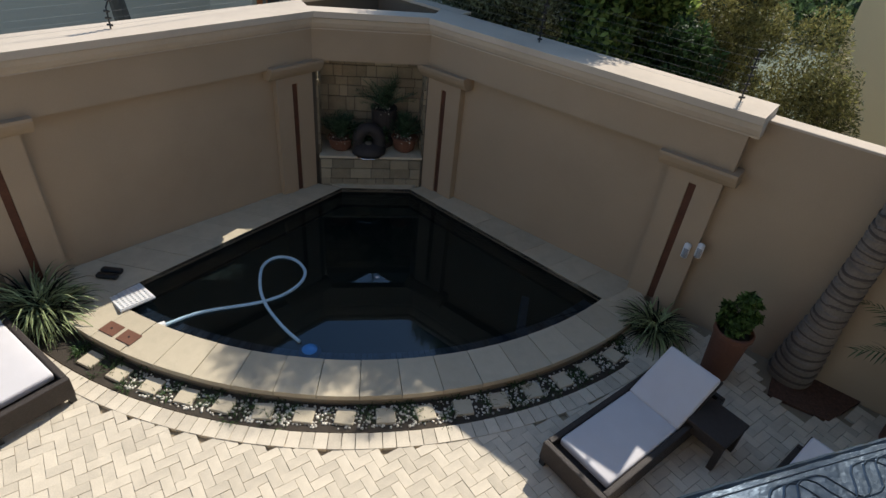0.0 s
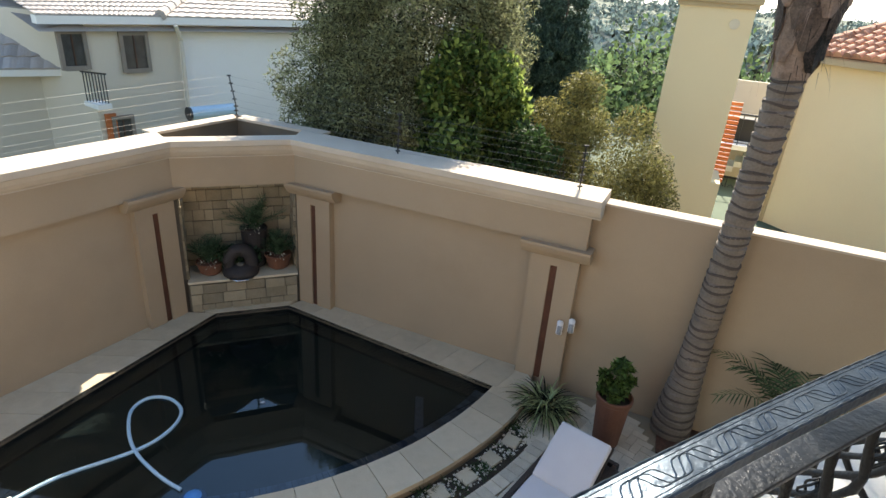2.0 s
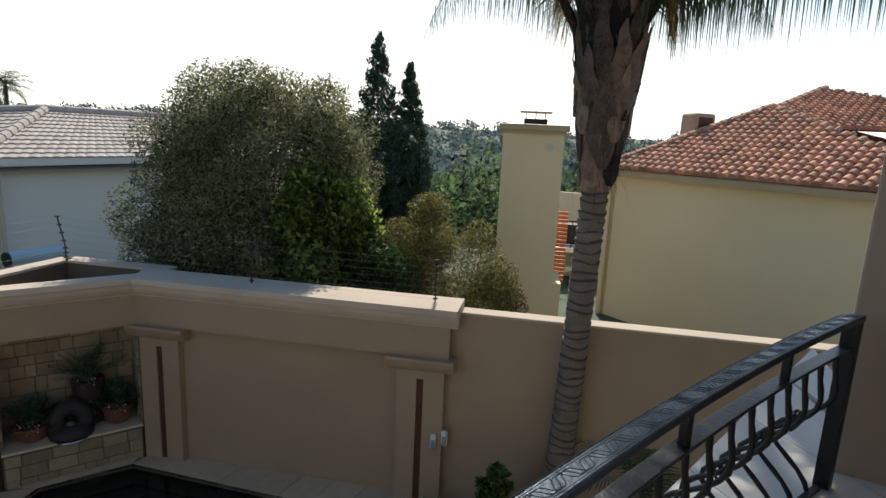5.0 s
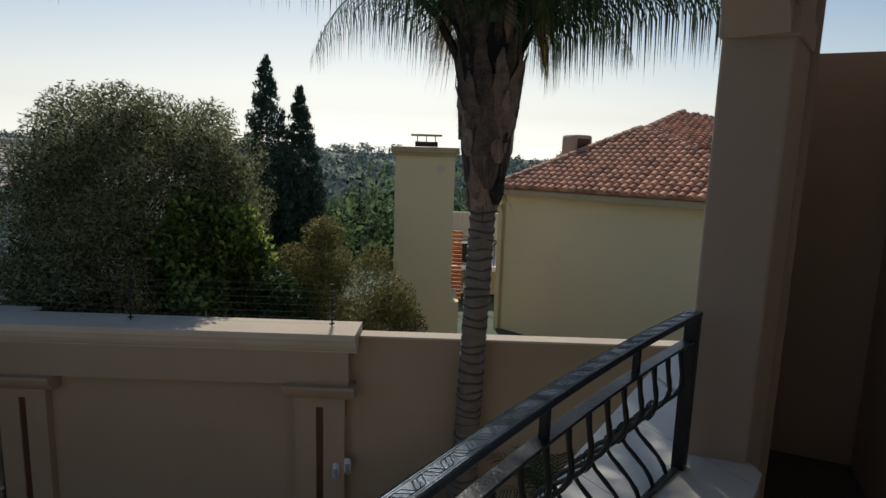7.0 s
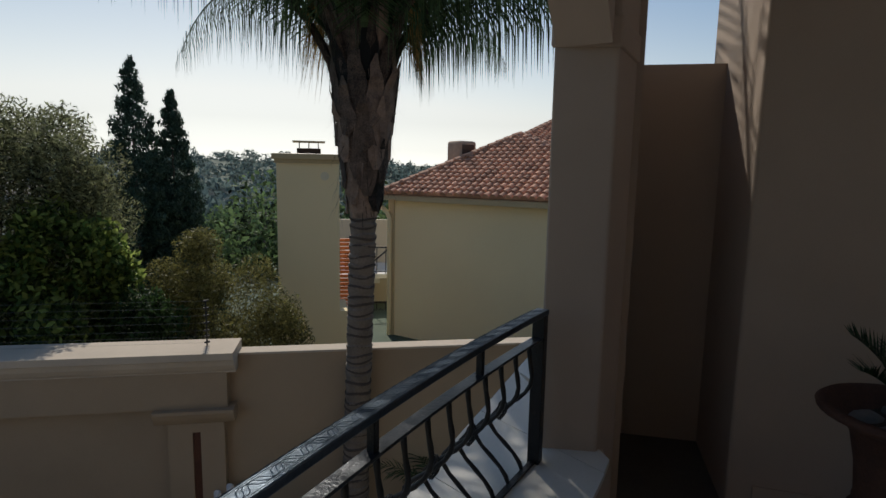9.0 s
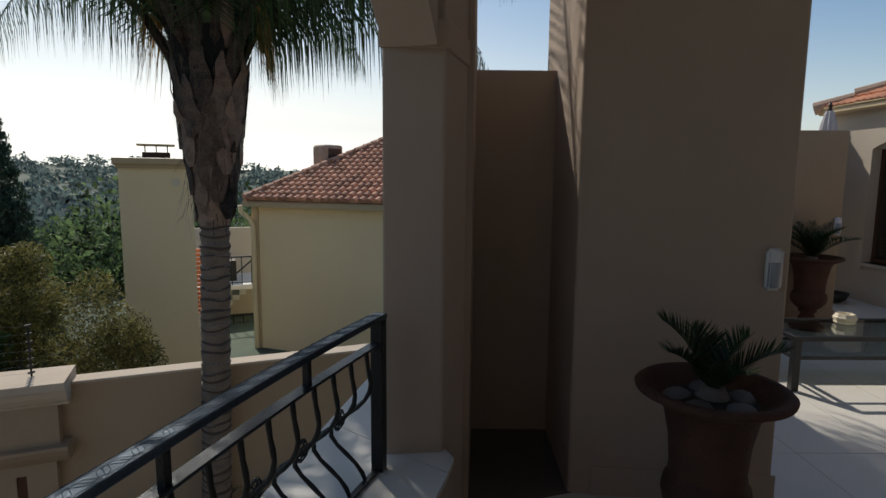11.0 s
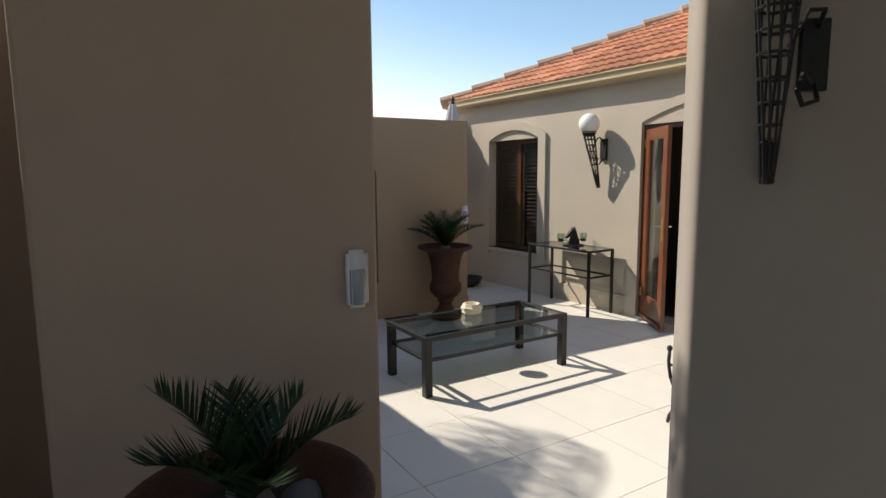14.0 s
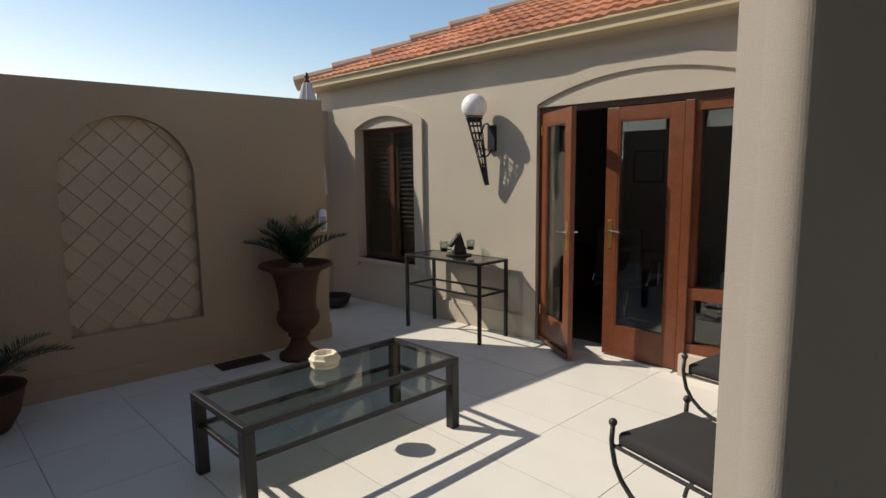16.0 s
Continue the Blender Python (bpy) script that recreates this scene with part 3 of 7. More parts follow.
RWALL = Wall((3.795, -1.73), (-0.06, -1.0))
wall_lamp = tagged(new("wall_south"), "plain beige plastered wall that carries a torch lamp", "wall", kind="structure")
q0, q1 = RWALL.p(0, 0, 0), RWALL.p(3.2, 0, 0)
n_a, n_m, n_b = Vector((3.875, -1.746, 0)), Vector((3.800, -1.735, 0)), RWALL.p(0.04, 0, 0)          # the softly rounded end of the wall
nose = [((n_a * (1 - u) ** 2 + n_m * 2 * u * (1 - u) + n_b * u * u).x, (n_a * (1 - u) ** 2 + n_m * 2 * u * (1 - u) + n_b * u * u).y) for u in [k / 14 for k in range(15)]]
part("wall_body", prism([(q1.x, q1.y), (q1.x + 0.25, q1.y - 0.1), (4.02, -2.0), (3.945, -1.752)] + nose, -0.1, 4.2), STUCCO_SHADE, wall_lamp)
part("baseboard", RWALL.box(-0.012, 2.5, 0.0, 0.012, 0.0, 0.16), STUCCO_SHADE, wall_lamp)

# niche wall of the patio
NI = Wall((8.63, -1.06), (0.5, -0.866))
wall_niche = tagged(new("wall_east_patio"), "beige plastered patio wall with an arched tiled panel", "wall", kind="structure")
NS0, NS1, NZ0, NZS = -2.13, -1.19, 0.42, 1.60
inner = arch(NS0, NS1, NZS, 0.44, 20)
bm = bmesh.new()
NI.box(-3.55, NS0, -0.25, 0.0, -0.1, 2.268, bm)
NI.box(NS1, 0.0, -0.25, 0.0, -0.1, 2.268, bm)
NI.box(NS0, NS1, -0.25, 0.0, -0.1, NZ0, bm)
for (s0, z0), (s1, z1) in zip(inner, inner[1:]):
    hexa(bm, [NI.p(s0, -0.25, z0), NI.p(s1, -0.25, z1), NI.p(s1, 0, z1), NI.p(s0, 0, z0), NI.p(s0, -0.25, 2.268), NI.p(s1, -0.25, 2.268), NI.p(s1, 0, 2.268), NI.p(s0, 0, 2.268)])
part("wall_body", bm, STUCCO_POOL, wall_niche)
part("panel_bed", NI.box(NS0 - 0.02, NS1 + 0.02, -0.20, -0.075, NZ0 - 0.02, 2.1), STUCCO_POOL, wall_niche)
part("baseboard", NI.box(-3.5, 0.012, 0.0, 0.012, 0.0, 0.14), STUCCO_POOL, wall_niche)
# diamond tiles of the arched panel
random.seed(4)
T = 0.148
cx, cz, rad = (NS0 + NS1) / 2, NZS, (NS1 - NS0) / 2
tile_mesh = None
for i in range(-9, 10):
    for j in range(-9, 10):
        s, z = cx + (i - j) * T * 0.7071, 1.2 + (i + j) * T * 0.7071
        inside = NS0 - 0.05 < s < NS1 + 0.05 and NZ0 - 0.05 < z and (z < NZS or math.hypot(s - cx, z - cz) < rad + 0.05)
        if not inside:
            continue
        if tile_mesh is None:
            h = T / 2 - 0.003
            tile_mesh = part("panel_tile", box((-h, -0.006, -h), (h, 0.006, h)), PANEL_TILE, wall_niche)
            ob = tile_mesh
        else:
            ob = new("panel_tile", tile_mesh.data)
            ob.parent = wall_niche
        ob.matrix_basis = NI.matrix(s, -0.070 + random.uniform(-0.002, 0.002), z) @ pose(0, 0, 0, 0, 45, 0)

# ---- patio house ----
PW = Wall((10.80, -1.13), (0.5, -0.866))
wall_passage = tagged(new("wall_passage"), "plain beige wall that closes the side passage", "wall", kind="structure")
part("wall_body", PW.box(-3.4, 0.0, -0.25, 0.0, -0.1, 2.40), STUCCO, wall_passage)
FW = Wall((8.05, -2.97), (-0.83, -0.555))    # s grows towards the door
house = tagged(new("wall_facade"), "sunlit beige plastered house front with arched trim", "wall", kind="structure")
WS0, WS1, WZ0, WZ1 = -2.70, -1.64, 0.55, 2.12
DS0, DS1, DZ1 = 0.0, 1.95, 2.16
bm = bmesh.new()
FW.box(-3.55, WS0, -0.28, 0.0, -0.1, 2.72, bm)
FW.box(WS0, WS1, -0.28, 0.0, -0.1, WZ0, bm)
FW.box(WS0, WS1, -0.28, 0.0, WZ1, 2.72, bm)
FW.box(WS1, DS0, -0.28, 0.0, -0.1, 2.72, bm)
FW.box(DS0, DS1, -0.28, 0.0, DZ1, 2.72, bm)
FW.box(DS1, 5.5, -0.28, 0.0, -0.1, 2.72, bm)
part("wall_body", bm, STUCCO_HOUSE, house)
oa = [(WS0 - 0.14, WZ0 - 0.1)] + arch(WS0 - 0.14, WS1 + 0.14, 2.17, 0.20, 14) + [(WS1 + 0.14, WZ0 - 0.1)]
ia = [(WS0, WZ0 - 0.1)] + arch(WS0, WS1, WZ1, 0.13, 14) + [(WS1, WZ0 - 0.1)]
part("window_surround", FW.ring(oa, ia, 0.0, 0.035), STUCCO_HOUSE, house, "raised plaster surround")
od = arch(-0.14, 2.1, 2.22, 0.26, 20)
idr = arch(-0.10, 2.06, 2.17, 0.24, 20)
part("door_arch", FW.ring([(-0.14, 0.0)] + od, [(-0.0, 0.0)] + [(s if s > 0.0 else 0.0, z - 0.03) for s, z in idr], 0.0, 0.02), STUCCO_HOUSE, house, "raised plaster arch")
part("baseboard", FW.box(-3.3, DS0 - 0.002, 0.0, 0.014, 0.0, 0.22), STUCCO_HOUSE, house)
part("threshold", FW.box(DS0, 1.3, -0.28, 0.02, -0.1, 0.012), TILE, house)
part("sill_block", FW.box(1.36, DS1, -0.25, 0.03, -0.1, 0.17), CAP, house, "pale plaster plinth")
# rooms behind
room = tagged(new("room_shell"), "dim room behind the glazed doors", "room", kind="structure")
part("room_wall", FW.box(-3.4, 5.5, -4.4, -4.2, -0.1, 2.7), DARK_ROOM, room)
part("room_wall", FW.box(-3.4, -3.2, -4.2, -0.28, -0.1, 2.7), DARK_ROOM, room)
part("room_wall", FW.box(5.3, 5.5, -4.2, -0.28, -0.1, 2.7), DARK_ROOM, room)
part("room_wall", FW.box(-1.4, -1.25, -4.2, -0.28, -0.1, 2.7), DARK_ROOM, room)
part("room_floor", FW.box(-3.4, 5.5, -4.4, -0.27, -0.1, 0.003), DARK_FLOOR, room)
part("ceiling", FW.box(-3.4, 5.5, -4.4, -0.2, 2.55, 2.66), DARK_ROOM, room)
# walls that close the terrace behind the camera
wb = tagged(new("wall_behind"), "plain beige house wall", "wall", kind="structure")
part("wall_body", prism([(-5.5, -4.5), (-5.2, -4.5), (-5.2, -1.3), (-5.5, -1.3)], -0.1, 3.6), STUCCO, wb)
part("wall_body", prism([(-5.5, -4.8), (4.6, -4.8), (4.6, -4.5), (-5.5, -4.5)], -0.1, 3.6), STUCCO, wb)
# unseen slab, added to keep skylight off the terrace walls
ceiling = tagged(new("ceiling"), "unseen plain ceiling added to shade the terrace", "ceiling", kind="structure")
part("slab", prism([(-5.5, -4.8), (4.3, -4.8), (3.80, -1.72), (3.70, -0.57), (3.25, 0.38), (2.86, 0.80), (-4.4, -1.20), (-5.5, -1.3)], 4.2, 4.4), PLASTER_WHITE, ceiling)

# ---- plants: shared shapes ----
def leaf_cloud(name, lumps, count, size, mat, parent, seed, aspect=0.38, flat=0.0):
    """A crown of many small leaves, strewn in the outer shell of a set of lumps (x, y, z, radius)."""
    rng = np.random.RandomState(seed)
    lumps = np.array(lumps, float)
    w = lumps[:, 3] ** 2
    pick = rng.choice(len(lumps), count, p=w / w.sum())
    d = rng.normal(size=(count, 3))
    d /= np.linalg.norm(d, axis=1)[:, None]
    r = lumps[pick, 3] * (0.35 + 0.75 * rng.rand(count) ** 0.55)
    c = lumps[pick, :3] + d * r[:, None]
    t = rng.normal(size=(count, 3)) + d * 0.6
    t[:, 2] += flat
    t /= np.linalg.norm(t, axis=1)[:, None]
    u = np.cross(t, rng.normal(size=(count, 3)))
    u /= np.linalg.norm(u, axis=1)[:, None]
    s = (size * (0.6 + 0.8 * rng.rand(count)))[:, None]
    v = np.stack([c - t * s, c + u * s * aspect, c + t * s, c - u * s * aspect], 1).reshape(-1, 3)
    f = np.arange(4 * count).reshape(-1, 4)
    return quads(name, v.tolist(), f.tolist(), mat, parent)


def lump_set(rng, centre, radii, n, r0, r1, shell=0.45):
    out = []
    for _ in range(n):
        d = Vector((rng.gauss(0, 1), rng.gauss(0, 1), rng.gauss(0, 1))).normalized()
        k = rng.uniform(shell, 0.92)
        out.append((centre[0] + d.x * radii[0] * k, centre[1] + d.y * radii[1] * k, centre[2] + d.z * radii[2] * k, rng.uniform(r0, r1)))
    return out


def frond(V, F, base, az, elev, length, droop, leaf, n, width, hang=0.2, stem=0.008, bare=0.12, vee=0.5):
    """One feather leaf: a bending stem with two rows of leaflets."""
    az = radians(az)
    out = Vector((math.sin(az), math.cos(az), 0))
    side = Vector((math.cos(az), -math.sin(az), 0))
    p, a, step = Vector(base), radians(elev), length / n
    spine = [p.copy()]
    for i in range(n):
        p = p + (out * math.cos(a) + Vector((0, 0, math.sin(a)))) * step
        spine.append(p.copy())
        a -= radians(droop) / n * (0.5 + 1.0 * i / n)
    for i in range(n):
        q, r = spine[i], spine[i + 1]
        t = (r - q).normalized()
        w = stem * (1.1 - i / n)
        k = len(V)
        nrm = side.cross(t)
        V += [q - side * w, q + side * w, r + side * w * 0.9, r - side * w * 0.9, q + nrm * w, r + nrm * w]
        F += [(k, k + 1, k + 2, k + 3), (k, k + 4, k + 5, k + 3), (k + 1, k + 4, k + 5, k + 2)]
        if i / n < bare:
            continue
        f = (i / n - bare) / (1 - bare)
        ll = leaf * (0.45 + 1.1 * math.sin(math.pi * min(1, 0.18 + 0.8 * f)) * 0.62) * random.uniform(0.85, 1.1)
        for sg in (-1, 1):
            d = (side * sg * (1 - 0.35 * f) + t * (0.45 + 0.5 * f) + nrm * vee * 0.5).normalized()
            d = (d + Vector((0, 0, -hang)) + Vector((random.uniform(-.1, .1), random.uniform(-.1, .1), random.uniform(-.1, .1)))).normalized()
            mid = q + d * ll * 0.5
            end = q + (d + Vector((0, 0, -hang * 0.9))).normalized() * ll
            wv = t * width
            k = len(V)
            V += [q - wv * 0.4, q + wv * 0.4, mid + wv * 0.5, mid - wv * 0.5, end]
            F += [(k, k + 1, k + 2, k + 3), (k + 3, k + 2, k + 4)]


def grass_tuft(V, F, at, n, length, width, spread=1.0):
    """Arching strap leaves out of one crown."""
    at = Vector(at)
    for _ in range(n):
        az, el = random.uniform(0, math.tau), random.uniform(35, 88)
        out = Vector((math.sin(az), math.cos(az), 0))
        side = Vector((math.cos(az), -math.sin(az), 0))
        p, a = at + out * random.uniform(0, 0.08), radians(el)
        L = length * random.uniform(0.6, 1.1)
        k0 = len(V)
        m = 6
        for i in range(m + 1):
            w = width * (1 - (i / m) ** 2.2) + 0.0008
            V += [p - side * w, p + side * w]
            p = p + (out * math.cos(a) * spread + Vector((0, 0, math.sin(a)))) * (L / m)
            a -= radians(random.uniform(18, 34)) * (0.5 + i / m)
        F += [(k0 + 2 * i, k0 + 2 * i + 1, k0 + 2 * i + 3, k0 + 2 * i + 2) for i in range(m)]


def rounded_box(lo, hi, r=0.03, puff=0.0, bm=None):
    """A soft cushion-like block."""
    bm = bm or bmesh.new()
    b2 = box(lo, hi)
    bmesh.ops.bevel(b2, geom=b2.edges[:], offset=r, segments=3, profile=0.6, affect="EDGES")
    if puff:
        bmesh.ops.subdivide_edges(b2, edges=[e for e in b2.edges if e.calc_length() > 0.2], cuts=3, use_grid_fill=True)
        cx, cy = (lo[0] + hi[0]) / 2, (lo[1] + hi[1]) / 2
        for v in b2.verts:
            k = max(0, 1 - ((v.co.x - cx) / (hi[0] - lo[0]) * 2) ** 2) * max(0, 1 - ((v.co.y - cy) / (hi[1] - lo[1]) * 2) ** 2)
            if v.co.z > (lo[2] + hi[2]) / 2:
                v.co.z += puff * k + random.uniform(-.002, .002)
    me = bpy.data.meshes.new("tmp")
    b2.to_mesh(me)
    b2.free()
    bm.from_mesh(me)
    bpy.data.meshes.remove(me)
    return bm


# ---- balustrade ----
rail = thing("balustrade", "black wrought iron balustrade with embossed handrail and bellied balusters", "railing")
RS = [-3.6 + i * (RAIL_END + 3.63) / 90 for i in range(91)]


def rail_strip(o0, o1, z0, z1):
    bm = bmesh.new()
    rows = [[bm.verts.new(RAIL.p(s, rail_bow(s) * -1 + o, z)) for o, z in ((o0, z0), (o1, z0), (o1, z1), (o0, z1))] for s in RS]
    for a, b in zip(rows, rows[1:]):
        for k in range(4):
            bm.faces.new((a[k], a[(k + 1) % 4], b[(k + 1) % 4], b[k]))
    bm.faces.new(rows[0][::-1])
    bm.faces.new(rows[-1])
    return bm


part("handrail", rail_strip(-0.026, 0.026, 1.137, 1.160), RAIL_IRON, rail, "embossed black handrail", bevel=0.004)
part("flat_bar", rail_strip(-0.022, 0.022, 1.040, 1.050), BAR_IRON, rail, bevel=0.002)
# rope edges and wave pattern on the handrail
bm = bmesh.new()
for o in (-0.0245, 0.0245):
    tube([RAIL.p(s, -rail_bow(s) + o, 1.1585 + 0.0009 * math.sin(i * 2.2)) for i, s in enumerate([-0.5 + k * 0.012 for k in range(int(2.56 / 0.012))])], 0.0026, 5, bm)
part("rope_edge", bm, RAIL_IRON, rail)
bm = bmesh.new()
for o in (-0.018, 0.018):
    tube([RAIL.p(s, -rail_bow(s) + o, 1.1592) for s in [-0.5 + k * 0.06 for k in range(43)]], 0.0016, 4, bm)
for j in range(3):
    line = []
    for k in range(428):
        s = -0.5 + k * 0.006
        line.append(RAIL.p(s, -rail_bow(s) + 0.0135 * math.tanh(2.0 * math.sin((s + (j - 1) * 0.014) * math.tau / 0.085)), 1.1588))
    tube(line, 0.0021, 5, bm)
part("embossing", bm, RAIL_IRON, rail, "raised wave pattern of the same iron")
part("end_post", RAIL.box(RAIL_END - 0.020, RAIL_END + 0.030, -0.032, 0.018, LEDGE, 1.137), IRON, rail, bevel=0.003)
part("foot_bar", rail_strip(-0.012, 0.012, LEDGE + 0.004, LEDGE + 0.014), IRON, rail)
for s in [1.557 - 0.6 * k for k in range(9)]:
    part("rail_post", RAIL.box(s - 0.011, s + 0.011, -rail_bow(s) - 0.011, -rail_bow(s) + 0.011, 1.045, 1.14), IRON, rail, bevel=0.002)


def baluster_line(s):
    pts = []
    for i in range(17):
        u = i / 16
        z = 1.042 - u * (1.036 - LEDGE)
        belly = 0.155 * math.exp(-((u - 0.66) / 0.20) ** 2) - 0.02 * math.exp(-((u - 0.28) / 0.14) ** 2)
        pts.append(RAIL.p(s, -rail_bow(s) - belly, z))
    return pts


for k in range(48):
    s = RAIL_END - 0.10 - 0.125 * k
    if s < -3.5:
        break
    pts = baluster_line(s)
    b = part("baluster", tube(pts, 0.0078, 6, taper=[1.0 + (0.22 if i % 2 else 0.0) for i in range(17)]), IRON, rail, smooth=True)
    if k % 2 == 1 and s > -0.6:
        bm = bmesh.new()
        c = pts[7]
        for j in range(6):
            a = j * math.tau / 6
            ring = []
            for i in range(7):
                u = i / 6
                rr = 0.005 + 0.015 * math.sin(math.pi * u)
                ring.append(c + RAIL.d * rr * math.cos(a + u * 2.2) + RAIL.n * rr * math.sin(a + u * 2.2) + Vector((0, 0, 0.04 - 0.08 * u)) - RAIL.n * 0.016 * u)
            tube(ring, 0.0030, 5, bm)
        part("basket_collar", bm, IRON, b, smooth=True)

# ---- pool edge ----
random.seed(8)
NF = 17
step = (A1 - A0 + 0.10) / NF
base_mesh = None
for k in range(NF):
    a = A0 - 0.05 + k * step
    if base_mesh is None:
        e = 0.004 / 5
        pin = [(PR_IN - 0.03, e), (PR_IN - 0.03, step / 2), (PR_IN - 0.03, step - e)]
        pout = [(PR_OUT + 0.02, step - e), (PR_OUT + 0.02, step / 2), (PR_OUT + 0.02, e)]
        poly = [(r * math.sin(t), -r * math.cos(t)) for r, t in pin + pout]
        bm = prism(poly, -0.06, 0.0)
        base_mesh = ob = part("coping_stone", bm, COPING, pool, bevel=0.0)
    else:
        ob = new("coping_stone", base_mesh.data)
        ob.parent = pool
    ob.matrix_basis = Matrix.Translation((PC[0], PC[1], COP + random.uniform(-0.003, 0.003))) @ Matrix.Rotation(a, 4, "Z")
part("kerb", prism([on_arc(PR_OUT, A0 - 0.08 + (A1 - A0 + 0.16) * i / 40) for i in range(41)] + [on_arc(PR_IN + 0.01, A1 + 0.08 - (A1 - A0 + 0.16) * i / 40) for i in range(41)], LOW - 0.2, COP - 0.062), SAND, pool)


def slab_row(a0, a1, b0, b1, n):
    """Coping slabs between two lines, a beside the water and b beside the wall."""
    a0, a1, b0, b1 = (Vector((*q, 0)) for q in (a0, a1, b0, b1))
    part("coping_bed", prism([(q.x, q.y) for q in (a0, a1, b1, b0)], LOW - 0.2, COP - 0.05), SAND, pool)
    for k in range(n):
        u0, u1 = (k + 0.008) / n, (k + 0.992) / n
        p = [a0.lerp(a1, u0), a0.lerp(a1, u1), b0.lerp(b1, u1), b0.lerp(b1, u0)]
        z = random.uniform(-0.003, 0.003)
        bm = bmesh.new()
        hexa(bm, [q + Vector((0, 0, COP - 0.05)) for q in p] + [q + Vector((0, 0, COP + z)) for q in p])
        part("coping_stone", bm, COPING, pool)


wl = [LW.p(-3.55, -0.15, 0), LW.p(0.2, -0.15, 0)]
wr = [RW.p(-0.2, -0.15, 0), RW.p(3.5, -0.15, 0)]
slab_row((-3.72, 5.06), P_BL, (wl[0].x, wl[0].y), (wl[1].x, wl[1].y), 8)
slab_row(P_BR, P_R, (wr[0].x, wr[0].y), (wr[1].x, wr[1].y), 8)
slab_row(P_BL, P_BR, (-2.0, 8.1), (-0.5, 8.4), 3)
slab_row((-3.72, 5.06), on_arc(PR_OUT, A0 - 0.05), (wl[0].x, wl[0].y), (-4.75, 5.0), 2)
slab_row(on_arc(PR_OUT, A1 + 0.05), P_R, (2.75, 5.55), (wr[1].x, wr[1].y), 2)
# mosaic step just under the water, along the bow
bm = bmesh.new()
M = 90
for k in range(M):
    t0, t1 = A0 + 0.02 + (A1 - A0 - 0.04) * (k + 0.04) / M, A0 + 0.02 + (A1 - A0 - 0.04) * (k + 0.96) / M
    for r0, r1 in ((PR_IN - 0.12, PR_IN - 0.005), (PR_IN - 0.23, PR_IN - 0.125)):
        p = [on_arc(r0, t0), on_arc(r0, t1), on_arc(r1, t1), on_arc(r1, t0)]
        prism(p, COP - 0.16, COP - 0.105, bm)
tagged(part("step_mosaic", bm, POOL_STEP, pool, "blue-grey mosaic step"), kind="stuff")
part("step_edge", prism([(1.02, 5.25), (1.12, 5.22), (1.22, 5.88), (1.12, 5.91)], COP - 0.6, COP - 0.16), POOL_STEP, pool, "pale step edge")

# skimmer tray, lids, hose, float
tray = thing("skimmer_tray", "white perforated plastic tray at the pool's edge", "tray")
tm = Matrix.Translation((-3.62, 4.95, COP - 0.005)) @ Matrix.Rotation(radians(-40), 4, "Z") @ Matrix.Rotation(radians(-8), 4, "Y")
bm = bmesh.new()
for i in range(8):
    box((-0.25, -0.19 + i * 0.05, 0), (0.25, -0.165 + i * 0.05, 0.012), bm, tm)
for i in range(11):
    box((-0.25 + i * 0.0475, -0.19, 0.001), (-0.225 + i * 0.0475, 0.185, 0.011), bm, tm)
part("grating", bm, WHITE_PLASTIC, tray)
part("rim", box((-0.26, -0.20, -0.02), (0.26, 0.195, -0.002), None, tm), WHITE_PLASTIC, tray)
for (x, y) in ((-3.52, 4.38), (-3.28, 4.28)):
    lid = part("skimmer_lid", prism([(-0.105, -0.085), (0.105, -0.085), (0.105, 0.085), (-0.105, 0.085)], 0.0, 0.008), TERRACOTTA, pool, "square terracotta lid", bevel=0.004)
    lid.matrix_basis = pose(x, y, COP + 0.004, 0, 0, -22)
    # black disc on the lid paints the dark of a finger hole
    part("finger_hole_disc", lathe([(0.012, 0.0082), (0.012, 0.0095)], 10), BLACK, lid)
hose_path = [(-3.05, 4.58), (-2.72, 4.86), (-2.08, 5.16), (-1.80, 5.46), (-1.75, 5.78), (-1.93, 6.02), (-2.18, 6.06), (-2.32, 5.85), (-2.24, 5.46), (-2.06, 5.11), (-1.75, 4.76), (-1.46, 4.52)]
cv = []
for i in range(len(hose_path) - 1):
    p0, p1, p2, p3 = (Vector((*hose_path[max(0, min(len(hose_path) - 1, i + k))], 0)) for k in (-1, 0, 1, 2))
    for j in range(6):
        t = j / 6
        q = 0.5 * ((2 * p1) + (p2 - p0) * t + (2 * p0 - 5 * p1 + 4 * p2 - p3) * t * t + (3 * p1 - p0 - 3 * p2 + p3) * t ** 3)
        cv.append(Vector((q.x, q.y, COP - 0.062)))
pool_hose = thing("pool_hose", "pale blue ribbed pool cleaner hose looped on the water", "hose")
part("tube", tube(cv, 0.021, 8, taper=[1.0 if i % 2 else 0.94 for i in range(len(cv))]), HOSE, pool_hose, smooth=True)
part("connector", tube([(-3.13, 4.50, COP - 0.05), (-3.04, 4.59, COP - 0.06)], 0.045, 12), WHITE_PLASTIC, pool_hose, "white connector")
cleaner = thing("pool_cleaner", "blue pool cleaner head just under the water", "pool cleaner", (-1.36, 4.46, COP - 0.16))
BLUE = material("blue_plastic", (0.05, 0.25, 0.60), 0.4, vary=0.1, bump=0.0)
part("body", lathe([(0.05, 0.0), (0.12, 0.02), (0.13, 0.05), (0.08, 0.09), (0.03, 0.12)], 16), BLUE, cleaner, smooth=True)
leafy = thing("floating_leaf", "pale fallen leaf on the pool water", "leaf", (-0.82, 5.86, COP - 0.072))
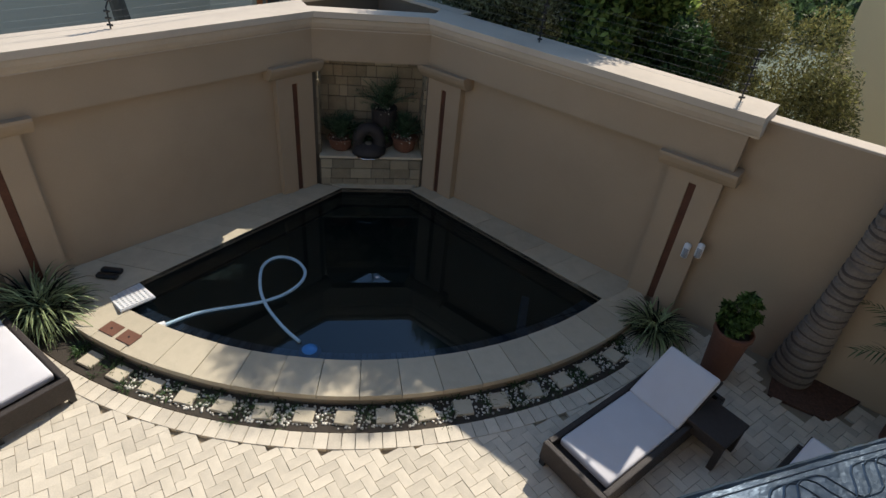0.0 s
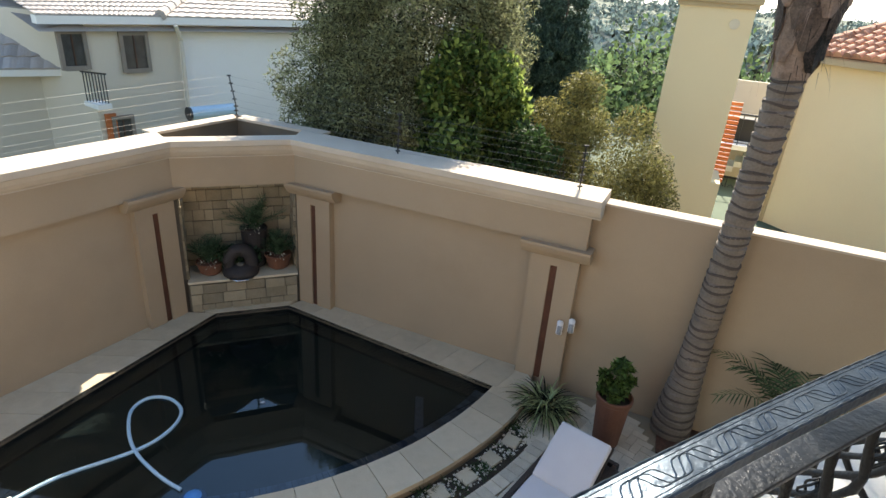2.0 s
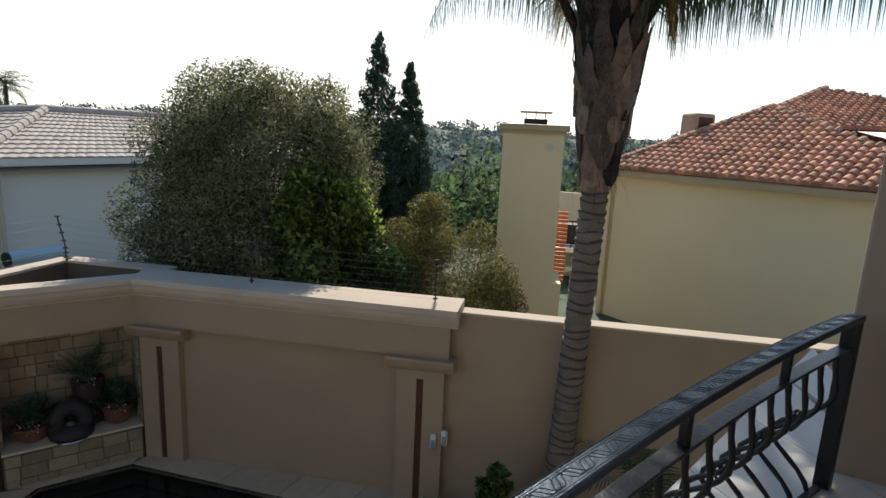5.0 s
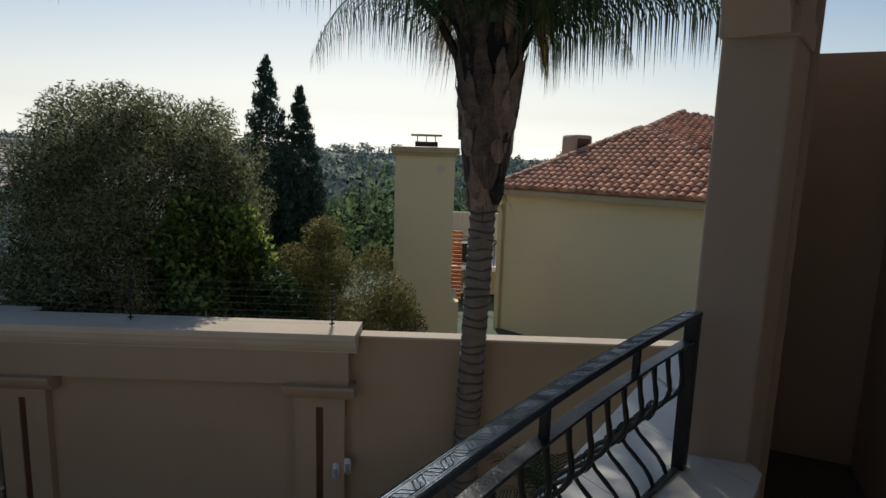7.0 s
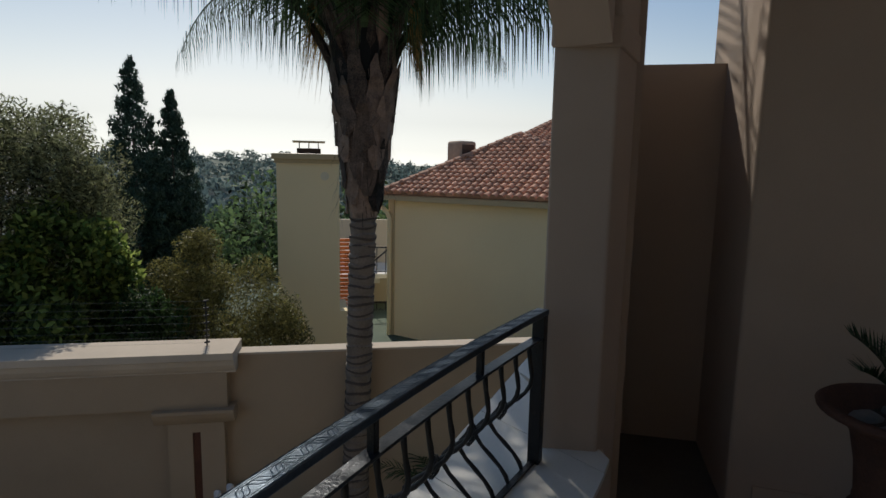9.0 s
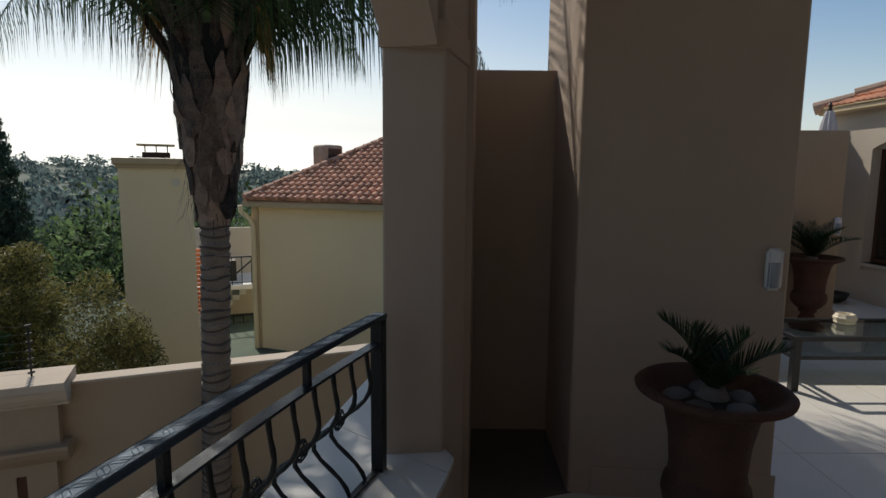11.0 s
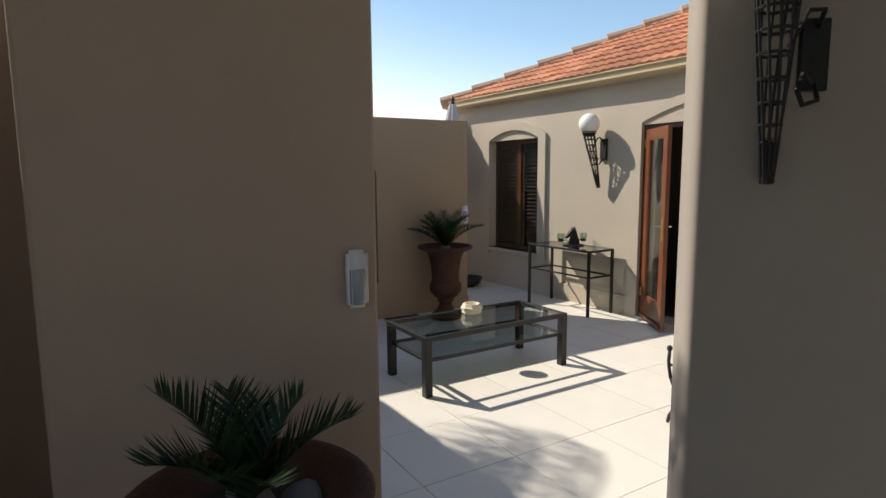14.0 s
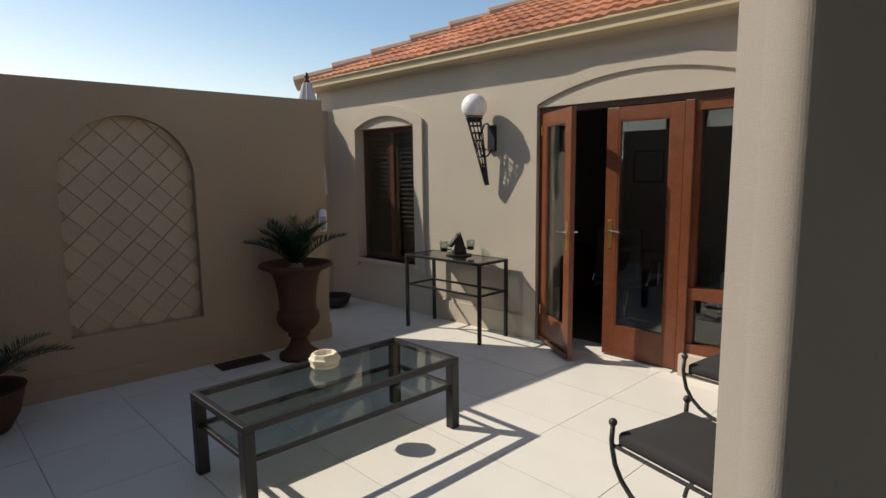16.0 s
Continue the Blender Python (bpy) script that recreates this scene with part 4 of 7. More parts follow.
part("blade", prism([(-0.030, 0.0), (0.0, -0.018), (0.035, 0.0), (0.008, 0.020)], 0, 0.003), CUSHION, leafy)
plug = thing("garden_shoes", "pair of dark shoes on the pool coping", "shoes", (-4.02, 5.27, COP))
for k in (-1, 1):
    sh = part("shoe", rounded_box((-0.13, -0.045 + k * 0.055, 0.0), (0.13, 0.045 + k * 0.055, 0.06), 0.03), BLACK, plug)

# ---- planted strip with stepping stones ----
strip = tagged(part("planting_bed", prism([on_arc(PR_OUT + 0.02, A0 - 0.1 + (A1 - A0 + 0.14) * i / 40) for i in range(41)] + [on_arc(5.74, A1 + 0.04 - (A1 - A0 + 0.14) * i / 40) for i in range(41)], LOW - 0.06, LOW - 0.012), SOIL), "curved bed of dark soil and white pebbles", "planting bed", kind="structure")
random.seed(12)
first = None
for k in range(16):
    a = -0.395 + k * 1.099 / 15
    x, y = on_arc(5.56, a)
    if first is None:
        b2 = box((-0.098, -0.098, 0), (0.098, 0.098, 0.035))
        bmesh.ops.bevel(b2, geom=b2.edges[:], offset=0.008, segments=1, affect="EDGES")
        first = ob = part("stepping_stone", b2, COPING)
    else:
        ob = new("stepping_stone", first.data)
    tagged(ob, "square sandstone stepping stone set in pebbles", "stepping stone", group="stepping stones along the pool")
    ob.matrix_basis = pose(x, y, LOW - 0.022, random.uniform(-2, 2), random.uniform(-2, 2), math.degrees(a) + random.uniform(-7, 7))
rng = np.random.RandomState(5)
V, F = [], []
ico = bmesh.new()
bmesh.ops.create_icosphere(ico, subdivisions=1, radius=1)
iv = np.array([v.co[:] for v in ico.verts])
jf = [[v.index for v in f.verts] for f in ico.faces]
ico.free()
for k in range(1500):
    a = rng.uniform(-0.30, A1 + 0.02)
    x, y = on_arc(rng.uniform(PR_OUT + 0.05, 5.70), a)
    s = rng.uniform(0.008, 0.017)
    pts = iv * s * np.array([rng.uniform(.8, 1.4), rng.uniform(.8, 1.4), 0.6]) + np.array([x, y, LOW - 0.008])
    k0 = len(V)
    V += pts.tolist()
    F += [[i + k0 for i in f] for f in jf]
tagged(quads("pebbles", V, F, PEBBLE, smooth=True), "small white pebbles between the stepping stones", "pebbles", kind="stuff")
V, F = [], []
for k in range(230):
    a = random.uniform(-0.46, A1 + 0.02)
    ph = ((a + 0.395) / (1.099 / 15)) % 1.0
    if not 0.28 < ph < 0.72 and random.random() < 0.93:
        continue
    x, y = on_arc(random.uniform(PR_OUT + 0.03, 5.70), a)
    grass_tuft(V, F, (x, y, LOW - 0.02), 15, 0.10, 0.0035)
tagged(quads("dwarf_grass", V, F, LEAF_DARK), "dark dwarf grass tufts between the stepping stones", "grass", kind="stuff")

# ---- loungers ----
def lounger(at, turn, label):
    ob = thing("sun_lounger", label, "sun lounger", at, group="loungers by the pool", turn=turn)
    bm = bmesh.new()
    box((0, -0.36, 0.08), (0.06, 0.36, 0.32), bm)
    box((1.94, -0.36, 0.08), (2.0, 0.36, 0.32), bm)
    box((0.06, -0.36, 0.08), (1.94, -0.30, 0.32), bm)
    box((0.06, 0.30, 0.08), (1.94, 0.36, 0.32), bm)
    part("frame", bm, RATTAN, ob, "woven dark rattan frame", bevel=0.012)
    part("deck", box((0.06, -0.30, 0.20), (1.94, 0.30, 0.235)), RATTAN, ob)
    for x in (0.04, 1.96):
        for y in (-0.32, 0.32):
            part("leg", box((x - 0.03, y - 0.03, 0), (x + 0.03, y + 0.03, 0.08)), BLACK, ob)
    part("seat_cushion", rounded_box((0.16, -0.29, 0.24), (1.22, 0.29, 0.33), 0.03, 0.012), CUSHION, ob, smooth=True)
    back = part("back_cushion", rounded_box((0, -0.29, 0.0), (0.68, 0.29, 0.09), 0.03, 0.012), CUSHION, ob, smooth=True)
    back.matrix_basis = Matrix.Translation((1.24, 0, 0.26)) @ Matrix.Rotation(radians(-30), 4, "Y")
    br = part("backrest", box((0, -0.30, -0.04), (0.70, 0.30, -0.005)), RATTAN, ob)
    br.matrix_basis = back.matrix_basis
    return ob


lounger((1.36, 3.08, LOW), 41, "dark rattan sun lounger with pale grey cushions and a raised back")
lounger((2.38, 2.06, LOW), 41, "dark rattan sun lounger with pale grey cushions beside a low table")
lounger((-3.60, 3.20, LOW), 147, "dark rattan sun lounger with pale grey cushions beside striped grass")
side_table = thing("side_table", "low dark rattan side table between the loungers", "side table", (2.86, 3.76, LOW), turn=41)
part("top", box((-0.23, -0.23, 0.34), (0.23, 0.23, 0.39)), RATTAN, side_table, bevel=0.008)
for x in (-0.19, 0.19):
    for y in (-0.19, 0.19):
        part("leg", box((x - 0.03, y - 0.03, 0), (x + 0.03, y + 0.03, 0.34)), RATTAN, side_table)
part("skirt", box((-0.20, -0.20, 0.22), (0.20, 0.20, 0.34)), RATTAN, side_table)

# ---- garden pots and plants ----
def tall_pot(at, label, seed, feathery=False):
    ob = thing("garden_pot", label, "potted plant", at, group="tall pots along the garden wall")
    part("pot", lathe([(0.145, 0.0), (0.155, 0.02), (0.195, 0.62), (0.215, 0.64), (0.215, 0.69), (0.195, 0.70), (0.18, 0.62), (0.165, 0.62)], 28), TERRACOTTA, ob, "rust-brown terracotta pot", smooth=False)
    part("soil", lathe([(0.178, 0.60), (0.178, 0.63)], 20), SOIL, ob)
    if feathery:
        V, F = [], []
        random.seed(seed)
        for k in range(14):
            frond(V, F, (0, 0, 0.62), k * 137.5 + random.uniform(-10, 10), random.uniform(48, 80), random.uniform(0.95, 1.35), 90, 0.24, 26, 0.020, 0.2, 0.008, 0.2)
        quads("fronds", V, F, LEAF_PALM, ob)
        part("stem", lathe([(0.06, 0.60), (0.05, 0.72), (0.02, 0.80)], 10), TRUNK, ob)
        return ob
    part("stem", tube([(0, 0, 0.6), (0.02, 0.01, 0.9), (0.0, 0.03, 1.1)], 0.02, 6, taper=[1, .7, .4]), TRUNK, ob)
    rg = random.Random(seed)
    leaf_cloud("foliage", lump_set(rg, (0, 0, 0.93), (0.20, 0.20, 0.36), 26, 0.03, 0.08), 1300, 0.050, LEAF_MID, ob, seed, 0.42)
    return ob


tall_pot((3.30, 4.80, LOW), "tall terracotta pot with a leafy green shrub beside the palm", 3)
tall_pot((4.98, 4.02, LOW), "tall terracotta pot with a feathery young palm against the wall", 5, True)
random.seed(21)
for (x, y, n, ln, lab) in ((-4.42, 4.55, 330, 0.82, "large clump of striped green and white grass"), (2.72, 5.38, 200, 0.62, "clump of striped grass at the corner of the pool")):
    V, F = [], []
    grass_tuft(V, F, (0, 0, 0), n, ln, 0.011, 1.0)
    for k in range(3):
        grass_tuft(V, F, (random.uniform(-.2, .2), random.uniform(-.2, .2), 0), n // 5, ln * 0.8, 0.010)
    g = thing("striped_grass", lab, "grass plant", (x, y, LOW - 0.02), group="striped grass by the pool")
    quads("leaves", V, F, LEAF_STRIPE, g)
    part("crown_base", lathe([(0.12, 0), (0.10, 0.06), (0.03, 0.10)], 10), SOIL, g)
bark_bed = tagged(part("bark_mulch", prism([(3.85, 4.55), (4.4, 4.25), (4.95, 4.6), (4.3, 5.3)], LOW - 0.03, LOW + 0.006), MULCH), "reddish bark mulch round the palm's foot", "mulch", kind="structure")

# ---- the palm ----
SCAR = material("dark_leaf_scar", (0.085, 0.066, 0.054), 0.95, vary=0.3, scale=9, bump=0.4)
palm = thing("palm_tree", "tall feather palm with ringed grey trunk and shaggy brown boots", "palm tree", (4.30, 4.90, LOW))


def palm_axis(z):
    return Vector((-0.07 + 0.07 * min(1.0, z / 4.6), -0.14 * min(1.0, z / 4.6), z))


bm = bmesh.new()
rows = []
z = 0.0
rg = random.Random(3)
while z < 4.5:
    r = 0.148 + 0.085 * math.exp(-(z / 0.75) ** 2)
    for dz, k in ((0.0, 0.985), (0.075, 1.06), (0.09, 0.95), (0.105, 0.945)):
        c = palm_axis(z + dz)
        rows.append([bm.verts.new(c + Vector((math.cos(a) * r * k, math.sin(a) * r * k, 0.012 * math.sin(a * 2 + z * 9)))) for a in [i * math.tau / 20 for i in range(20)]])
    z += 0.115 + rg.uniform(-0.02, 0.02)
for a, b in zip(rows, rows[1:]):
    for k in range(20):
        bm.faces.new((a[k], a[(k + 1) % 20], b[(k + 1) % 20], b[k]))
part("trunk", bm, BARK, palm)
for k in range(38):
    zc = 0.10 + 0.115 * k + rg.uniform(-0.025, 0.025)
    rr = 0.143 + 0.085 * math.exp(-(zc / 0.75) ** 2)
    part("leaf_scar", tube([palm_axis(zc) + Vector((rr * math.cos(a), rr * math.sin(a), 0.014 * math.sin(a * 2 + k * 1.3))) for a in [k * 2.1 + i * math.tau / 20 for i in range(20)]], rg.uniform(0.012, 0.019), 6, closed=True), SCAR, palm)
bm = bmesh.new()
core = [(4.35, 0.155), (4.6, 0.19), (5.2, 0.27), (5.8, 0.30), (6.5, 0.30), (7.1, 0.18)]
rows = [[bm.verts.new(palm_axis(zz) + Vector((math.cos(a) * r, math.sin(a) * r, 0))) for a in [i * math.tau / 14 for i in range(14)]] for zz, r in core]
for a, b in zip(rows, rows[1:]):
    for k in range(14):
        bm.faces.new((a[k], a[(k + 1) % 14], b[(k + 1) % 14], b[k]))
part("heart", bm, BOOT, palm)
# overlapping leaf boots
rg = random.Random(6)
V, F = [], []
for k in range(64):
    zz = 4.35 + 2.3 * (k / 64)
    a = k * 2.4
    r = 0.165 + 0.145 * min(1, (zz - 4.35) / 0.9)
    out = Vector((math.cos(a), math.sin(a), 0))
    side = Vector((-math.sin(a), math.cos(a), 0))
    L = rg.uniform(0.55, 0.95)
    n = 6
    k0 = len(V)
    for i in range(n + 1):
        u = i / n
        w = 0.135 * min(1.0, 0.22 + 3.2 * u) * (1 - u) ** 0.7 + 0.012
        flare = (0.05 * u + 0.08 * u * u * rg.uniform(0.2, 1.4)) * (1 + 2.2 * max(0, zz - 5.6))
        c = palm_axis(zz + L * u) + out * (r + flare) + side * 0.02 * rg.uniform(-1, 1)
        V += [c - side * w, c + out * 0.03 * (1 - u), c + side * w]
    for i in range(n):
        b = k0 + 3 * i
        F += [(b, b + 1, b + 4, b + 3), (b + 1, b + 2, b + 5, b + 4)]
quads("boot_husk", V, F, BOOT, palm, "shaggy brown leaf boots")
V, F = [], []
for k in range(260):
    a, zz = rg.uniform(0, math.tau), rg.uniform(4.4, 6.6)
    out = Vector((math.cos(a), math.sin(a), 0))
    c = palm_axis(zz) + out * rg.uniform(0.26, 0.36)
    side = Vector((-math.sin(a), math.cos(a), 0)) * 0.004
    e = c + out * rg.uniform(0.02, 0.12) + Vector((rg.uniform(-.05, .05), rg.uniform(-.05, .05), -rg.uniform(0.1, 0.35)))
    k0 = len(V)
    V += [c - side, c + side, e]
    F += [(k0, k0 + 1, k0 + 2)]
tagged(quads("fibre", V, F, BOOT, palm), kind="stuff")
rg = random.Random(23)
for k in range(22):
    a, z0 = k * 2.4, 5.55 + 1.0 * k / 22
    out = Vector((math.cos(a), math.sin(a), 0))
    c = palm_axis(z0) + out * 0.24
    L = rg.uniform(0.7, 1.15)
    pts = [c, c + out * 0.10 * L + Vector((0, 0, 0.40 * L)), c + out * 0.32 * L + Vector((0, 0, 0.78 * L)), c + out * 0.62 * L + Vector((0, 0, 1.08 * L))]
    part("leaf_stalk", tube(pts, 0.085, 6, taper=[1.0, 0.72, 0.5, 0.38]), BOOT, palm, "brown stub of an old leaf stalk" if k == 0 else "")
random.seed(17)
V, F = [], []
top = palm_axis(6.60)
for k in range(36):
    az = k * 137.5 % 360
    el = 82 - 36 * (k / 36) + random.uniform(-5, 5)
    frond(V, F, top + Vector((0.20 * math.sin(radians(az)), 0.20 * math.cos(radians(az)), -0.55 * k / 36)), az, el, 3.80 + 0.45 * math.cos(radians(az - 308)) + 0.7 * max(0.0, math.cos(radians(az - 308))) + random.uniform(-0.2, 0.2), 84 + 18 * k / 36, 0.90, 88, 0.017, 1.1, 0.040, 0.12, 0.2)
quads("fronds", V, F, LEAF_PALM, palm)
V, F = [], []
for (az, n) in ((140, 190), (320, 110)):
    for k in range(n):
        a = radians(az + random.uniform(-28, 28))
        c = palm_axis(6.35) + Vector((math.sin(a) * 0.58, math.cos(a) * 0.58, random.uniform(-0.1, 0.45)))
        e = c + Vector((math.sin(a) * random.uniform(.02, .2), math.cos(a) * random.uniform(.02, .2), -random.uniform(.35, .75)))
        side = Vector((math.cos(a), -math.sin(a), 0)) * 0.010
        k0 = len(V)
        V += [c - side, c + side, e]
        F += [(k0, k0 + 1, k0 + 2)]
tagged(quads("dry_tuft", V, F, LEAF_DRY, palm, "golden dry flower stalks"), kind="stuff")

# ---- fountain niche: plants and bowl ----
rg = random.Random(2)
for (s, o, h, k, pot) in ((0.36, -0.30, 0.02, 1.15, TERRACOTTA), (1.04, -0.44, 0.48, 1.55, MASK), (1.38, -0.30, 0.06, 1.1, TERRACOTTA)):
    p = NW.p(s, o, -2.58)
    ob = thing("fountain_plant", "spiky green rosette plant in a terracotta bowl beside the fountain", "potted plant", p, group="plants in the fountain niche")
    part("bowl", lathe([(0.12, 0), (0.16, 0.03), (0.20, 0.15 + h), (0.215, 0.17 + h), (0.205, 0.19 + h), (0.17, 0.16 + h)], 20), pot, ob)
    V, F = [], []
    random.seed(int(s * 100))
    for j in range(34):
        frond(V, F, (random.uniform(-.05, .05), random.uniform(-.05, .05), 0.17 + h), j * 137.5, random.uniform(28, 86), 0.36 * k, 34, 0.10 * k, 12, 0.016, 0.05, 0.010, 0.25)
    quads("leaves", V, F, LEAF_ROSETTE, ob)
    tagged(leaf_cloud("flowers", [(0.04, -0.17, 0.20 + h, 0.09), (-0.10, -0.14, 0.20 + h, 0.07)], 46, 0.013, PEBBLE, ob, 4, 0.8), kind="stuff")
spout = thing("fountain_spout", "dark arched stone fountain mask with a pale basin rim", "fountain", NW.p(0.80, -0.20, -2.58), turn=10)
part("mask", tube([(0.17 * math.cos(a), 0.0, 0.20 + 0.19 * math.sin(a)) for a in [i * math.tau / 24 for i in range(24)]], 0.105, 10, closed=True), MASK, spout, smooth=True)
tagged(leaf_cloud("moss", lump_set(random.Random(9), (0, 0.05, 0.26), (0.34, 0.14, 0.26), 14, 0.07, 0.13), 1500, 0.035, LEAF_CYCAD, spout, 19, 0.4), kind="stuff")
part("foot", lathe([(0.27, 0), (0.28, 0.05), (0.22, 0.14), (0.10, 0.17)], 20), MASK, spout, smooth=True)
part("mouth", lathe([(0.04, 0.10), (0.07, 0.13), (0.05, 0.19), (0.02, 0.20)], 12, (0, -0.06, 0)), MORTAR, spout, smooth=True)
part("basin_rim", tube([(0.17 * math.cos(a), -0.22 + 0.10 * math.sin(a), 0.012) for a in [i * math.tau / 24 for i in range(24)]], 0.014, 6, closed=True), CHROME, spout, "pale metal basin rim", smooth=True)
# stones of the niche
random.seed(14)


def stone_face(wall, parent, s0, s1, z0, z1, out, h0=0.15, w0=0.2):
    z = z0
    while z < z1 - 0.03:
        h = min(random.choice((0.10, 0.14, 0.18, 0.24)), z1 - z)
        s = s0
        while s < s1 - 0.02:
            w = min(random.uniform(0.13, 0.34), s1 - s)
            t = random.uniform(0.015, 0.04)
            part("stone", wall.box(s + 0.006, s + w - 0.006, out - 0.01, out + t, z + 0.006, z + h - 0.006), STONE, parent)
            s += w
        z += h


stone_face(NW, niche, 0.02, NLEN - 0.02, -2.58, -1.05, -0.62)
stone_face(NW, niche, 0.05, NLEN - 0.05, LOW + 0.05, -2.63, -0.03)
SL = Wall((NW.p(0.02, 0, 0).x, NW.p(0.02, 0, 0).y), (-NW.n.x, -NW.n.y))
SR = Wall((NW.p(NLEN - 0.02, -0.62, 0).x, NW.p(NLEN - 0.02, -0.62, 0).y), (NW.n.x, NW.n.y))
stone_face(SL, niche, 0.1, 0.58, -2.58, -1.05, 0.0)
stone_face(SR, niche, 0.04, 0.52, -2.58, -1.05, 0.0)

# ---- electric fence on the wall caps ----
fence = thing("electric_fence", "electric security fence of thin wires on short black posts", "fence")
posts = [LW.p(-5.4, -0.15, 0), LW.p(-2.2, -0.15, 0), Vector((-1.42, 9.50, 0)), RW.p(1.35, -0.16, 0), RW.p(3.86, -0.16, 0)]
wires = [[] for _ in range(7)]
for p in posts:
    lean = Vector((0.05, 0.12, 0)) if p.y < 9 else Vector((-0.05, 0.1, 0))
    k = 1.0 if p.y > 9 or p.x < 0 else 0.6
    a, b, c = p + Vector((0, 0, -0.385)), p + Vector((0, 0, -0.16)), p + lean * (2.0 if k == 1.0 else 0.3) + Vector((0, 0, 0.24 * k))
    po = part("fence_post", tube([a, b, c], 0.010, 6), IRON, fence)
    for j in range(7):
        u = j / 6
        q = a.lerp(b, min(1, u * 1.9 + 0.2)) if u < 0.4 else b.lerp(c, (u - 0.4) / 0.6)
        wires[j].append(q + Vector((0.0, -0.02, 0)))
        part("insulator", tube([q - Vector((0.03, 0, 0)), q + Vector((0.03, 0, 0))], 0.013, 6), BLACK, po)
WIRE = material("galvanised_wire", (0.28, 0.28, 0.27), 0.4, metal=0.7, bump=0.0)
for line in wires:
    part("wire", tube(line, 0.0010, 4), WIRE, fence)

# ---- wall sensors ----
def sensor(m, label):
    ob = tagged(new("alarm_sensor"), label, "sensor", group="alarm sensors on the walls")
    ob.matrix_basis = m
    b2 = box((-0.040, -0.045, -0.105), (0.040, 0.0, 0.105))
    bmesh.ops.bevel(b2, geom=b2.edges[:], offset=0.014, segments=3, affect="EDGES")
    part("housing", b2, WHITE_PLASTIC, ob, smooth=True)
    b2 = lathe([(0.029, -0.088), (0.031, -0.083), (0.031, 0.032), (0.029, 0.037)], 20)
    bmesh.ops.translate(b2, verts=b2.verts[:], vec=(0, -0.026, 0))
    part("lens", b2, LENS_PLASTIC, ob, "grey lens", smooth=True)
    return ob


sensor(PIER.matrix(0.965, 0.0, 1.255), "white plastic alarm sensor on the beige pier")
sensor(NI.matrix(-0.05, 0.0, 1.155), "white plastic alarm sensor on the end of the patio wall")
sensor(RW.matrix(3.95, 0.0, -2.20), "white plastic alarm sensor on the garden column")
sensor(RW.matrix(4.09, -0.02, -2.14), "white plastic alarm sensor beside the garden column")

# ---- patio house: door, window, roof ----
def door_leaf(name, w, h, at, turn, label, handle_side):
    """A glazed timber door leaf, hinged at its local origin and running along x."""
    ob = tagged(new(name), label, "door", kind="structure")
    ob.matrix_basis = at @ Matrix.Rotation(radians(turn), 4, "Z")
    st = 0.105
    part("stile", box((0, -0.022, 0.01), (st, 0.022, h)), WOOD, ob, bevel=0.004)
    part("stile", box((w - st, -0.022, 0.01), (w, 0.022, h)), WOOD, ob, bevel=0.004)
    part("top_rail", box((st, -0.021, h - st), (w - st, 0.021, h)), WOOD, ob)
    part("bottom_rail", box((st, -0.021, 0.01), (w - st, 0.021, 0.26)), WOOD, ob)
    bm = bmesh.new()
    for (x0, z0, x1, z1) in ((st, 0.26, st + 0.014, h - st), (w - st - 0.014, 0.26, w - st, h - st), (st, 0.26, w - st, 0.274), (st, h - st - 0.014, w - st, h - st)):
        box((x0, -0.018, z0), (x1, 0.018, z1), bm)
    part("glazing_bead", bm, WOOD, ob)
    part("weather_bar", box((0.01, -0.045, 0.02), (w - 0.01, -0.022, 0.06)), WOOD, ob, bevel=0.006)
    pn = part("pane", box((st + 0.005, -0.003, 0.262), (w - st - 0.005, 0.003, h - st - 0.005)), PANE, ob, "clear glass pane")
    pn.visible_shadow = False
    hx = w - 0.05 if handle_side > 0 else 0.05
    for sg in (-1, 1):
        hd = part("handle_plate", box((hx - 0.018, sg * 0.022 - 0.004, 0.93), (hx + 0.018, sg * 0.022 + 0.004, 1.17)), BRASS, ob, "brass handle plate", bevel=0.002)
        part("lever", tube([(hx, sg * 0.024, 1.08), (hx, sg * 0.065, 1.08), (hx - handle_side * 0.11, sg * 0.068, 1.075)], 0.008, 8), CHROME, hd, "curved metal lever")
    for z in (0.25, 1.9):
        part("hinge", tube([(0.0, -0.024, z), (0.0, -0.024, z + 0.09)], 0.008, 8), BRASS, ob, "brass hinge")
    return ob


door_frame = tagged(new("door_frame"), "red-brown hardwood frame of the patio doors", "door frame", kind="structure")
part("jamb", FW.box(0.0, 0.045, -0.17, -0.03, 0.012, DZ1), WOOD, door_frame)
part("head", FW.box(0.045, DS1, -0.17, -0.03, DZ1 - 0.05, DZ1), DARK_WOOD, door_frame)
part("mullion", FW.box(1.315, 1.385, -0.17, -0.02, 0.012, DZ1 - 0.05), WOOD, door_frame, bevel=0.006)
part("mullion", FW.box(DS1 - 0.06, DS1, -0.17, -0.03, 0.17, DZ1 - 0.05), WOOD, door_frame)
part("side_rail", FW.box(1.385, DS1 - 0.06, -0.15, -0.04, 0.17, 0.245), WOOD, door_frame)
part("side_rail", FW.box(1.385, DS1 - 0.06, -0.15, -0.04, 0.60, 0.69), WOOD, door_frame)
part("side_rail", FW.box(1.385, DS1 - 0.06, -0.15, -0.04, DZ1 - 0.13, DZ1 - 0.05), WOOD, door_frame)
bm = bmesh.new()
